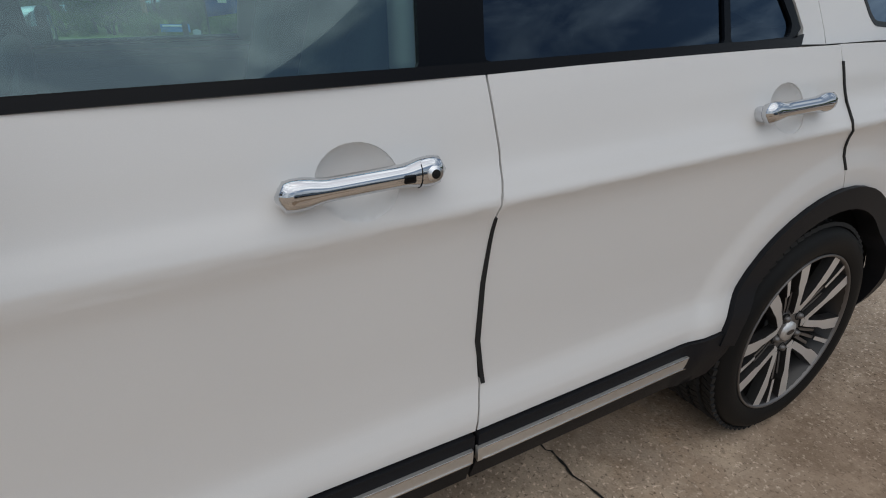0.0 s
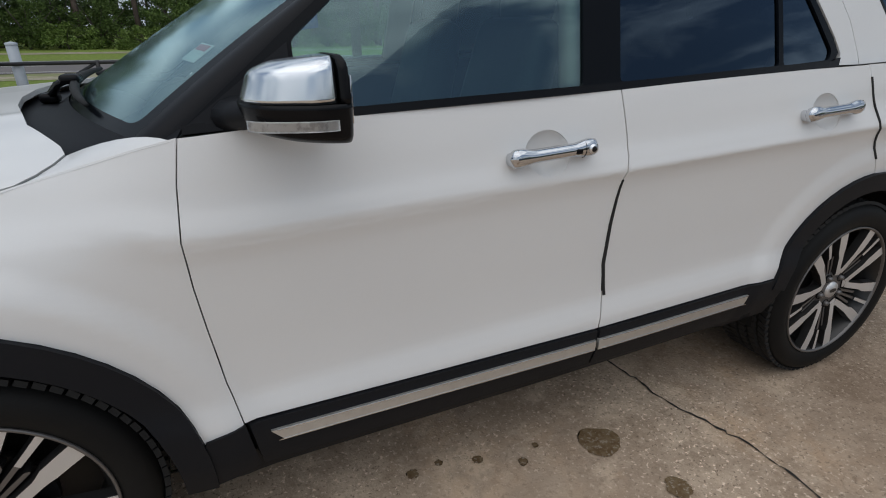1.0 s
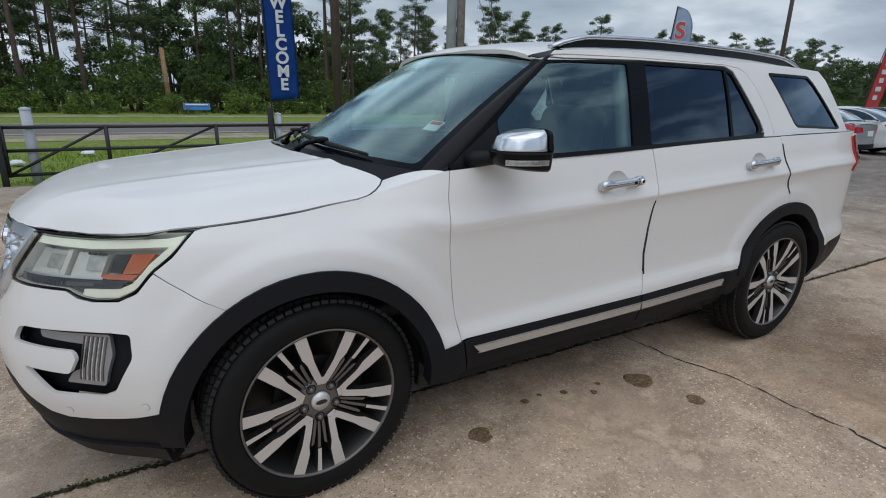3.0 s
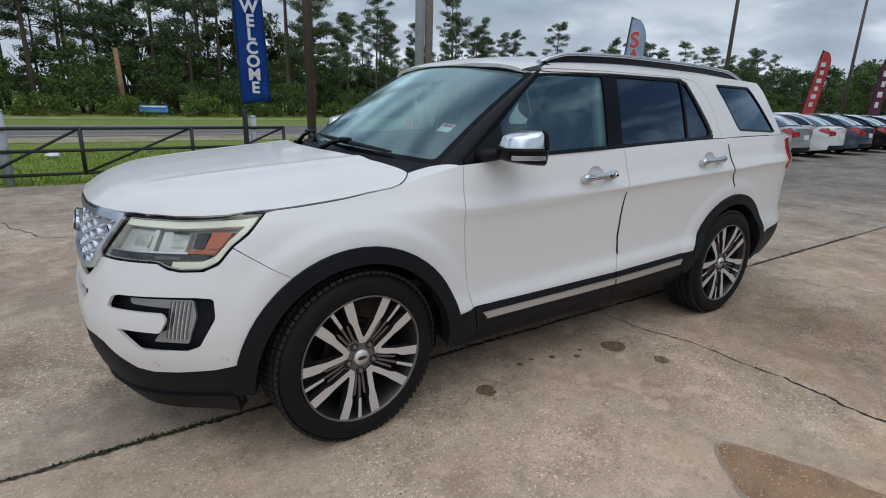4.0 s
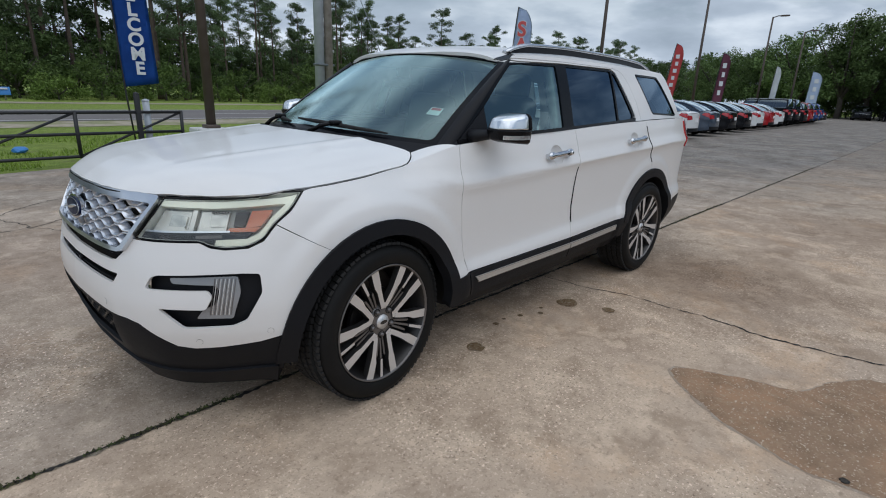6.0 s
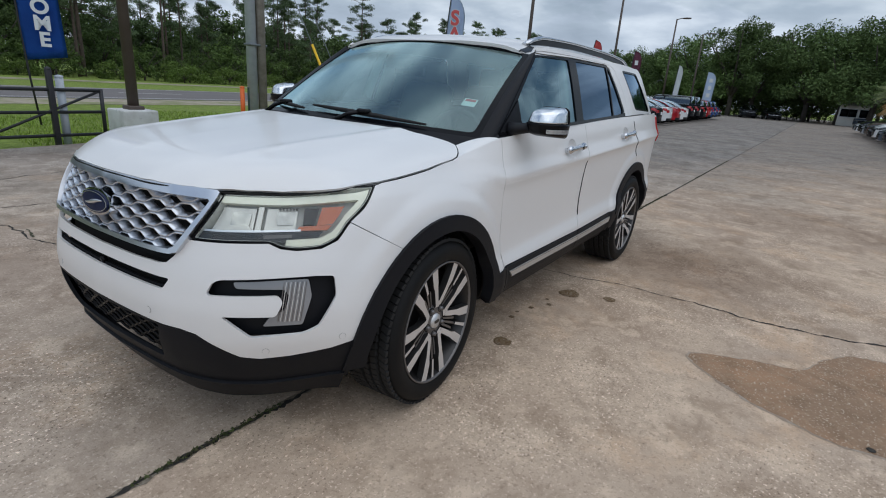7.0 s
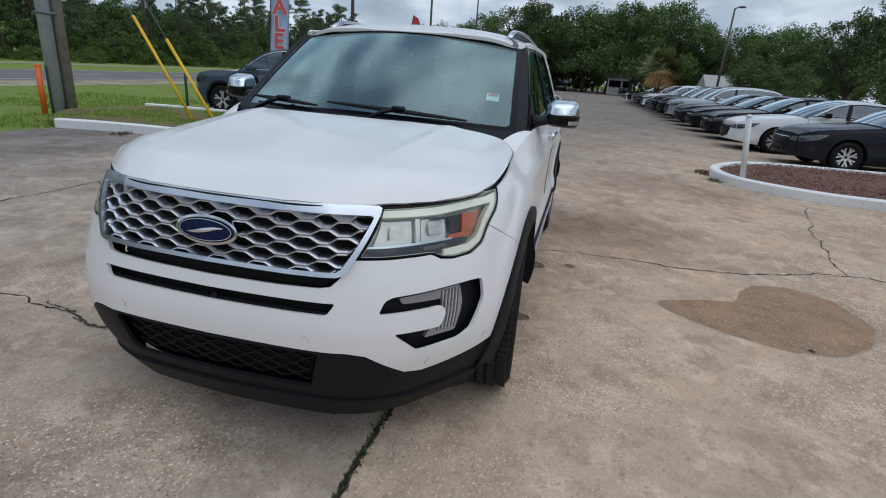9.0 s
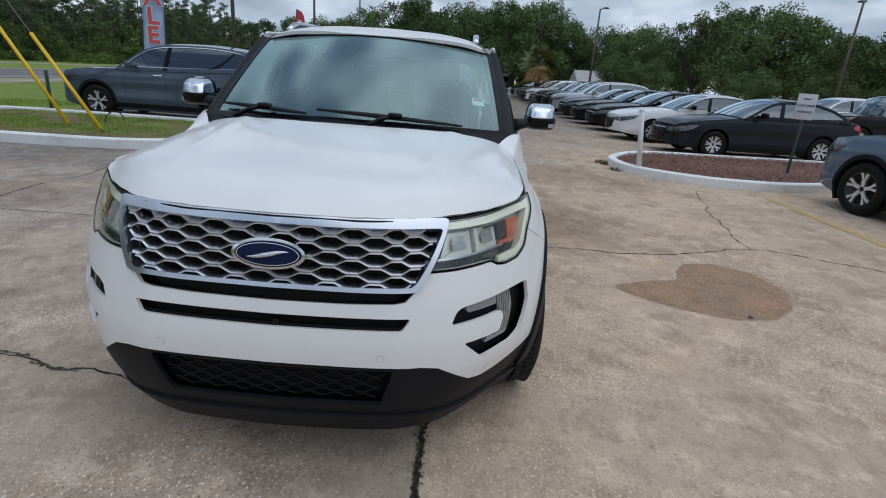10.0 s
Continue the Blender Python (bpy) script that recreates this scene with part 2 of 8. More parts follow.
def smooth_path(pts, n=5):
    """A smooth line through plan points."""
    out = []
    for i in range(len(pts) - 1):
        p0, p1, p2, p3 = (Vector(pts[max(0, i - 1)]), Vector(pts[i]), Vector(pts[i + 1]), Vector(pts[min(len(pts) - 1, i + 2)]))
        for j in range(n):
            t = j / n
            v = 0.5 * (2 * p1 + (p2 - p0) * t + (2 * p0 - 5 * p1 + 4 * p2 - p3) * t * t + (3 * p1 - p0 - 3 * p2 + p3) * t ** 3)
            out.append((v.x, v.y))
    return out + [tuple(pts[-1])]


CORE = Vector((1.4, 0, 0.72))


def sheet(name, outline, fn, mat, parent, step=0.03, thick=0.014, holes=(), out=0.0, gap=0.0, label="", core=CORE, crown=0.0, fine=1.0):
    """A panel of a curved surface fn(a, b), cut to an outline in (a, b), with turned-in edges. out lifts it off the surface;
    gap draws it in all round; crown makes it bulge away from its edges."""
    poly = inset(outline, gap) if gap else list(outline)
    loops = [poly] + [list(h) for h in holes]
    pts, edges, rims = [], [], []
    for loop in loops:
        start = len(pts)
        for i in range(len(loop)):
            (x1, y1), (x2, y2) = loop[i], loop[(i + 1) % len(loop)]
            k = max(1, math.ceil(math.hypot(x2 - x1, y2 - y1) / step))
            for j in range(k):
                pts.append(Vector((x1 + (x2 - x1) * j / k, y1 + (y2 - y1) * j / k)))
        n = len(pts) - start
        edges += [(start + i, start + (i + 1) % n) for i in range(n)]
        rims.append(range(start, start + n))
    rim_count = len(pts)
    xs, ys = [p[0] for p in poly], [p[1] for p in poly]
    rim_arr = np.array([(p.x, p.y) for p in pts])
    a = min(xs) + step * 0.5
    row = 0
    while a < max(xs):
        b = min(ys) + step * fine * (0.5 if row % 2 else 0.25)
        while b < max(ys):
            if inside(poly, a, b) and not any(inside(h, a, b) for h in loops[1:]):
                if np.min(np.hypot(rim_arr[:, 0] - a, rim_arr[:, 1] - b)) > step * 0.45 * (0.5 + 0.5 * fine):
                    pts.append(Vector((a, b)))
            b += step * fine
        a += step
        row += 1
    vs2, _, faces, ov, _, _ = delaunay_2d_cdt(pts, edges, [], 0, 1e-7)
    faces = [f for f in faces if (lambda cx, cy: inside(poly, cx, cy) and not any(inside(h, cx, cy) for h in loops[1:]))(sum(vs2[i].x for i in f) / len(f), sum(vs2[i].y for i in f) / len(f))]
    e = 0.002
    pos, nor = [], []
    for p in vs2:
        P = Vector(fn(p.x, p.y))
        da = Vector(fn(p.x + e, p.y)) - Vector(fn(p.x - e, p.y))
        db = Vector(fn(p.x, p.y + e)) - Vector(fn(p.x, p.y - e))
        n = da.cross(db).normalized()
        turned = n.dot(P - core) < 0
        if turned:
            n = -n
        lift = out
        if crown:
            d = min(math.hypot(q[0] - p.x, q[1] - p.y) for q in rim_arr)
            lift += crown * (1 - math.exp(-d / 0.03))
        pos.append(P + n * lift)
        nor.append(n)
    verts, norms, quads = list(pos), list(nor), []
    for f in faces:
        f = list(f)
        n = (pos[f[1]] - pos[f[0]]).cross(pos[f[2]] - pos[f[0]])
        if n.dot(nor[f[0]]) < 0:
            f.reverse()
        quads.append(f)
    where = {}
    for i, olds in enumerate(ov):
        for o in olds:
            where.setdefault(o, i)
    if thick:
        for loop, ring in zip(loops, rims):
            idx = [where[i] for i in ring]
            sign = (1 if area2(loop) > 0 else -1) * (1 if loop is poly else -1) * (-1 if turned else 1)
            n = len(idx)
            base = len(verts)
            for j in range(n):
                i = idx[j]
                side_dir = (pos[idx[(j + 1) % n]] - pos[idx[j - 1]]).cross(nor[i])
                side_dir = side_dir.normalized() * sign if side_dir.length > 1e-9 else nor[i]
                verts += [pos[i].copy(), pos[i] - nor[i] * thick]
                norms += [side_dir, side_dir]
            for j in range(n):
                k = (j + 1) % n
                q = [base + 2 * j, base + 2 * k, base + 2 * k + 1, base + 2 * j + 1]
                quads.append(q if sign * (-1) > 0 else q[::-1])
    me = bpy.data.meshes.new(name)
    me.from_pydata([tuple(v) for v in verts], [], quads)
    me.polygons.foreach_set("use_smooth", [True] * len(me.polygons))
    me.update()
    me.normals_split_custom_set_from_vertices([tuple(n) for n in norms])
    return mesh_part(name, me, mat, parent, label)


# ---- body surface of the white SUV: x rearwards from the front axle, w = half width, z up ----
def smooth(a, b, v):
    t = min(1.0, max(0.0, (v - a) / (b - a)))
    return t * t * (3 - 2 * t)


def curve(knots):
    """A smooth function through (key, value) knots: a monotone cubic."""
    xs, ys = [k[0] for k in knots], [k[1] for k in knots]
    n = len(xs)
    ds = [(ys[i + 1] - ys[i]) / (xs[i + 1] - xs[i]) for i in range(n - 1)]
    ms = [ds[0]] + [0 if ds[i - 1] * ds[i] <= 0 else 2 * ds[i - 1] * ds[i] / (ds[i - 1] + ds[i]) for i in range(1, n - 1)] + [ds[-1]]

    def value(x):
        if x <= xs[0]:
            return ys[0] + ms[0] * (x - xs[0])
        if x >= xs[-1]:
            return ys[-1] + ms[-1] * (x - xs[-1])
        i = 0
        while x > xs[i + 1]:
            i += 1
        h = xs[i + 1] - xs[i]
        t = (x - xs[i]) / h
        return (ys[i] * (1 + 2 * t) * (1 - t) ** 2 + ms[i] * h * t * (1 - t) ** 2
                + ys[i + 1] * t * t * (3 - 2 * t) + ms[i + 1] * h * t * t * (t - 1))
    return value


PLAN = [(-0.975, 0), (-0.968, 0.2), (-0.95, 0.4), (-0.92, 0.5), (-0.87, 0.605), (-0.79, 0.70), (-0.68, 0.793), (-0.59, 0.859), (-0.5, 0.909),
        (-0.38, 0.946), (-0.2, 0.967), (0, 0.977), (0.3, 0.976), (0.6, 0.967), (1.2, 0.97), (1.8, 0.975), (2.4, 0.98), (2.87, 0.985), (3.3, 0.97),
        (3.6, 0.935), (3.85, 0.865), (4.0, 0.75), (4.07, 0.5), (4.1, 0)]


def _plan():
    steps = [0.0]
    for (a, b), (c, d) in zip(PLAN, PLAN[1:]):
        steps.append(steps[-1] + math.hypot(c - a, d - b))
    return curve(list(zip(steps, [p[0] for p in PLAN]))), curve(list(zip(steps, [p[1] for p in PLAN]))), steps[-1]


PX, PW, PEND = _plan()
NOSE = curve([(0.16, 0.17), (0.25, 0.105), (0.33, 0.055), (0.42, 0.02), (0.5, 0.003), (0.58, 0), (0.67, 0.012), (0.75, 0.03), (0.8, 0.046), (0.87, 0.069), (0.94, 0.102), (1.0, 0.138), (1.05, 0.19)])
FENDER = curve([(0.16, 0.07), (0.26, 0.032), (0.4, 0.008), (0.5, 0), (0.62, 0.004), (0.75, 0.012), (0.85, 0.022), (0.92, 0.038), (0.98, 0.062), (1.0, 0.075), (1.02, 0.09), (1.04, 0.106), (1.06, 0.120), (1.08, 0.133), (1.12, 0.168), (1.18, 0.22)])
DOOR = curve([(0.16, 0.12), (0.26, 0.07), (0.33, 0.035), (0.4, 0.012), (0.46, 0), (0.50, 0.0006), (0.535, 0.002), (0.555, 0.0065), (0.58, 0.0155), (0.602, 0.0228), (0.62, 0.0258), (0.65, 0.0272), (0.70, 0.0275), (0.80, 0.0245), (0.90, 0.0205), (0.95, 0.0165), (0.98, 0.0105), (0.997, 0.0045), (1.008, 0.0), (1.035, 0.010), (1.08, 0.03), (1.15, 0.048), (1.2, 0.062), (1.27, 0.085)])


def body(u, z):
    """A point of the lower body: u runs from the middle of the nose along the left side (negative: the right side)."""
    a = abs(u)
    x, w = PX(a), PW(a)
    e = 0.004
    tx, tw = PX(a + e) - PX(max(0, a - e)), PW(a + e) - PW(max(0, a - e))
    if a < e:
        tx, tw = 0, 1
    l = math.hypot(tx, tw)
    nx, nw = -tw / l, tx / l
    zs = z - 0.045 * (min(3.2, max(0.2, x)) - 1.6) * smooth(0.3, 0.6, x)
    k1, k2 = smooth(-0.62, -0.3, x), smooth(0.15, 0.62, x)
    low = 1 - smooth(0.88, 1.04, z)
    k2 = k2 * (1 - low) + smooth(-0.2, 0.75, x) * low
    soft_edge = 0.0055 * math.exp(-((zs - 1.008) / 0.013) ** 2) * (1 - smooth(1.0, 1.75, x))
    off = (NOSE(z) - 0.036 * (1 - smooth(0.15, 0.56, a)) * smooth(0.80, 1.0, z)) * (1 - k1) + FENDER(z) * k1 * (1 - k2) + (DOOR(zs) + soft_edge) * k2
    # the arches swell a little round the wheels
    for c in (0.0, 2.87):
        r = math.hypot(x - c, z - 0.375)
        off -= (0.017 if c == 0 else 0.012) * (1 - smooth(0.555, 0.63, r)) * smooth(-0.58, -0.36, x)
    px, pw = x - nx * off, w - abs(nw) * off
    if a < 0.02:
        pw = w
    return (px, -pw if u >= 0 else pw, z)


def u_at(x=None, w=None, z=0.6):
    """The u at which the left half of the body has that x or that half width."""
    lo, hi = 0.0, PEND * 0.5 if w is None else 1.05
    if x is not None:
        hi = PEND - 0.9
    for _ in range(40):
        mid = (lo + hi) / 2
        p = body(mid, z)
        if (p[0] < x) if x is not None else (-p[1] < w):
            lo = mid
        else:
            hi = mid
    return lo


HOODZ = curve([(-0.93, 1.06), (-0.88, 1.068), (-0.8, 1.085), (-0.6, 1.118), (-0.3, 1.152), (0, 1.182), (0.3, 1.21)])
HOODDROP = curve([(0, 0), (0.3, 0.005), (0.5, 0.018), (0.6, 0.032), (0.7, 0.058), (0.78, 0.088), (0.83, 0.113), (0.87, 0.145), (0.92, 0.19)])
HOODLIP = curve([(0, 1.008), (0.3, 1.006), (0.52, 1.0), (0.68, 0.999), (0.74, 1.005), (0.80, 1.016), (0.866, 1.032), (0.92, 1.04)])
HOODEDGE = curve([(0, -0.9), (0.25, -0.885), (0.42, -0.835), (0.52, -0.775), (0.68, -0.62), (0.81, -0.45), (0.866, -0.362), (0.9, -0.3)])


def hood(x, y):
    w = abs(y)
    d = x - HOODEDGE(w)
    xe = min(HOODEDGE(w), -0.3)
    roll = (HOODZ(xe) - HOODDROP(w) - HOODLIP(w)) * max(0, 1 - d / 0.2) ** 2.2
    return (x, y, HOODZ(x) - HOODDROP(w) - roll)


def side(x, z):
    """The glass and pillars above the belt, left side."""
    w = 0.905 - 0.33 * (z - 1.2) - 0.25 * max(0, z - 1.4) ** 2 - 0.05 * max(0, 1.5 - x) ** 2 - 0.05 * max(0, x - 2.5) ** 2
    return (x, -w, z)


# ---- the white SUV ----
def flip(fn):
    return lambda a, b: (lambda p: (p[0], -p[1], p[2]))(fn(a, b))


def ux(x, z):
    return (u_at(x=x, z=z), z)


def arc(cx, cz, r, a0, a1, n=14, lift=1.0):
    return [(cx + r * math.cos(radians(a0 + (a1 - a0) * i / n)), cz + r * lift * math.sin(radians(a0 + (a1 - a0) * i / n))) for i in range(n + 1)]


def on_body(points):
    return [ux(x, z) for x, z in points]


suv = thing("white_suv", (1.43, 0, 0), "pearl white SUV with silver mesh grille and black cladding, on concrete", "car")

# panel lines of the left side, as (x, z)
BELT = curve([(0.54, 1.176), (0.97, 1.2), (1.65, 1.226), (2.55, 1.262), (3.2, 1.275), (3.8, 1.28)])
DOOR_FRONT = [(0.548, 1.172), (0.532, 1.08), (0.522, 0.97), (0.527, 0.86), (0.538, 0.75), (0.555, 0.61), (0.578, 0.497)]
DOOR_MID = [(1.655, 1.224), (1.668, 1.1), (1.665, 1.05), (1.652, 0.99), (1.64, 0.85), (1.636, 0.72), (1.646, 0.61), (1.628, 0.510)]
DOOR_REAR = [(2.715, 1.266), (2.727, 1.2), (2.757, 1.08), (2.797, 0.98), (2.845, 0.885)]
CLADLINE = curve([(0.5, 0.492), (0.58, 0.495), (1.62, 0.510), (2.48, 0.546)])
FA, RA = (0.0, 0.375), (2.872, 0.385)
RO, RI = 0.499, 0.43


def nose_mirror(half):
    return half + [(-u, z) for u, z in reversed(half) if abs(u) > 1e-6]


FOG = [(0.605, 0.668), (0.625, 0.705), (0.655, 0.716), (0.98, 0.725), (1.045, 0.722), (1.05, 0.65), (0.985, 0.537), (0.93, 0.513), (0.75, 0.507), (0.655, 0.588), (0.838, 0.585), (0.864, 0.637), (0.848, 0.66), (0.611, 0.661)]
FOG = rounded(FOG, 0.013, 3)
FOGR = [(-u, z) for u, z in FOG]
SLOT = rounded([(-0.46, 0.698), (-0.43, 0.657), (0.43, 0.657), (0.46, 0.698)], 0.012, 3)
head_top = [(u_at(w=w, z=HOODLIP(w) - 0.006), HOODLIP(w) - 0.006) for w in (0.835, 0.82, 0.80, 0.77, 0.74, 0.70, 0.66, 0.62, 0.58, 0.545)]
HEAD = rounded([(0.532, 0.842), (0.822, 0.842), (0.862, 0.824), (0.912, 0.816), (1.002, 0.821), (1.062, 0.848), (1.117, 0.905), (1.185, 0.955), (1.262, 1.0245)] + head_top, [0.004] + [0.05] * 7 + [0.004] + [0.03] * 9 + [0.006], 5)
GR_OUT = [(0.0, 0.780), (0.30, 0.779), (0.462, 0.781), (0.488, 0.789), (0.498, 0.803), (0.628, 0.988), (0.612, 0.994), (0.3, 1.0), (0.0, 1.003)]
GR_IN = [(0.0, 0.794), (0.30, 0.794), (0.458, 0.797), (0.475, 0.807), (0.588, 0.960), (0.58, 0.966), (0.3, 0.972), (0.0, 0.974)]

# the edge of the hood along the fender
HOODSIDE = [(-0.30, 0.842), (-0.2, 0.846), (-0.1, 0.848), (0.0, 0.848), (0.1, 0.843), (0.2, 0.841)]
# where its rear corner turns in towards the windshield
HOODCURL = [(0.2, 0.841), (0.245, 0.834), (0.28, 0.816), (0.308, 0.792), (0.328, 0.765)]

bumper_half = ([(0.0, 0.740), (0.25, 0.741), (0.40, 0.745), (0.44, 0.751), (0.468, 0.775), (0.520, 0.836), (0.82, 0.837), (0.86, 0.818), (0.912, 0.811), (1.004, 0.816), (1.066, 0.843), (1.124, 0.902)]
               + [(1.22, 0.852)] + on_body(arc(*FA, RO, 124, 170, 8))
               + [(1.03, 0.438), (0.881, 0.418), (0.78, 0.413), (0.709, 0.424), (0.645, 0.462), (0.56, 0.512), (0.5, 0.523), (0.40, 0.527), (0.2, 0.530), (0, 0.531)])
bumper = sheet("front_bumper", nose_mirror(bumper_half[::-1])[::-1], body, PAINT, suv, 0.024, holes=[SLOT, FOG, FOGR], gap=0.0004)
lower_half = ([(0, 0.529), (0.2, 0.528), (0.40, 0.525), (0.5, 0.521), (0.56, 0.51), (0.645, 0.460), (0.709, 0.422), (0.78, 0.411), (0.881, 0.416), (1.03, 0.436)] + on_body([arc(*FA, RO, 170, 171, 1)[0]]) + [(1.12, 0.36), (1.12, 0.28), (0.9, 0.245), (0.6, 0.235), (0.3, 0.235), (0, 0.235)])
LOWGR = rounded([(-0.405, 0.518), (-0.365, 0.362), (0.365, 0.362), (0.405, 0.518)], 0.016, 3)
sheet("lower_bumper", nose_mirror(lower_half), body, CLAD, suv, 0.03, holes=[LOWGR], gap=0.001, label="black textured lower bumper")
sheet("skid_lip", nose_mirror([(0, 0.30), (0.34, 0.30), (0.55, 0.29), (0.8, 0.285), (1.0, 0.30), (1.1, 0.31), (1.1, 0.215), (0.8, 0.2), (0, 0.19)]), body, CLAD, suv, 0.03, out=0.012, thick=0.05, label="dark lip under the bumper")


def deeper(fn, d):
    """The same surface, set in by d along its normal."""
    def f(a, b):
        e = 0.002
        P = Vector(fn(a, b))
        n = (Vector(fn(a + e, b)) - Vector(fn(a - e, b))).cross(Vector(fn(a, b + e)) - Vector(fn(a, b - e))).normalized()
        if n.dot(P - CORE) < 0:
            n = -n
        return P - n * d
    return f


# what lies behind the openings of the nose
sheet("grille_backing", nose_mirror([(0, 0.74), (0.4, 0.745), (0.5, 0.8), (0.62, 0.985), (0, 1.0)]), deeper(body, 0.055), BLACK, suv, 0.05, thick=0)
sheet("intake_backing", nose_mirror([(0, 0.62), (0.5, 0.62), (0.5, 0.74), (0, 0.74)]), deeper(body, 0.06), BLACK, suv, 0.05, thick=0)
sheet("lower_grille_backing", nose_mirror([(0, 0.24), (0.8, 0.26), (0.8, 0.42), (0.6, 0.5), (0.5, 0.57), (0, 0.57)]), deeper(body, 0.06), BLACK, suv, 0.05, thick=0)
for i in range(6):
    z = 0.375 + 0.026 * i
    bm = bmesh.new()
    half = 0.355 + 0.04 * i / 5
    tube(bm, [Vector(deeper(body, 0.03)(u, z + 0.008 * max(-1, min(1, 1.6 * math.sin(2 * math.pi * u / 0.092 + (math.pi if i % 2 else 0)))))) for u in np.linspace(-half, half, 101)], 0.0055, 6)
    part("lower_grille_bar", bm, GLOSS, suv)
# chin and centre camera
bm = bmesh.new()
rod(bm, Vector(body(0.02, 0.665)) + Vector((0.03, 0, 0)), Vector(body(0.02, 0.665)) + Vector((0.012, 0, 0)), 0.012)
part("front_camera", bm, GLOSS, suv)
sheet("intake_bar", rounded([(-0.45, 0.664), (-0.43, 0.658), (0.43, 0.658), (0.45, 0.664)], 0.002), deeper(body, 0.02), CLAD, suv, 0.03)

# grille: frame, wavy bars, oval emblem
grille = sheet("grille_frame", nose_mirror(GR_OUT), body, GRILLE, suv, 0.02, holes=[nose_mirror(GR_IN)], out=0.019, thick=0.05, label="satin silver grille frame")
for i in range(8):
    k = i / 7
    z0 = 0.800 + k * 0.168
    half = 0.462 + 0.122 * k
    n = 261
    bm = bmesh.new()
    pts = []
    for j in range(n):
        u = -half + 2 * half * j / (n - 1)
        ph = math.sin(2 * math.pi * u / 0.148 + (math.pi if i % 2 else 0))
        pts.append(Vector(deeper(body, 0.002)(u, z0 + 0.0080 * max(-1, min(1, 1.45 * ph)))))
    rings = []
    # a thin rounded lip with a shelf that runs back and up behind it
    for p in pts:
        rings.append([bm.verts.new(p + Vector(c)) for c in ((0.026, 0, -0.0040), (-0.004, 0, -0.0056), (-0.0085, 0, -0.0044), (-0.0085, 0, -0.0016), (0.000, 0, 0.0036), (0.026, 0, 0.0050))])
    for a, b in zip(rings, rings[1:]):
        for c in range(6):
            bm.faces.new((a[c], a[(c + 1) % 6], b[(c + 1) % 6], b[c]))
    bmesh.ops.recalc_face_normals(bm, faces=bm.faces[:])
    sharpen(bm, 40)
    part("grille_bar", bm, GRILLE, suv)


def oval(cx, cz, rx, rz, n=40):
    return [(cx + rx * math.cos(2 * math.pi * i / n), cz + rz * math.sin(2 * math.pi * i / n)) for i in range(n)]


emblem = sheet("emblem", oval(0, 0.886, 0.117, 0.047), body, CHROME, suv, 0.012, out=0.027, thick=0.04, label="blue oval emblem with silver rim")
sheet("emblem_field", oval(0, 0.886, 0.105, 0.0385), body, BLUE, emblem, 0.012, out=0.031, thick=0.004, crown=0.002)
sheet("emblem_line", oval(0, 0.886, 0.099, 0.0335), body, SATIN, emblem, 0.012, out=0.0342, thick=0.002, holes=[oval(0, 0.886, 0.0965, 0.0315)])
sweep = [(-0.066 + 0.132 * k, 0.886 - 0.010 * math.cos(math.pi * k)) for k in np.linspace(0, 1, 25)]
bm = bmesh.new()
tube(bm, [Vector(deeper(body, -0.0335)(u, z)) for u, z in sweep], [0.0012 + 0.0068 * math.sin(math.pi * k) for k in np.linspace(0, 1, 25)], 8)
part("emblem_mark", bm, SATIN, emblem)

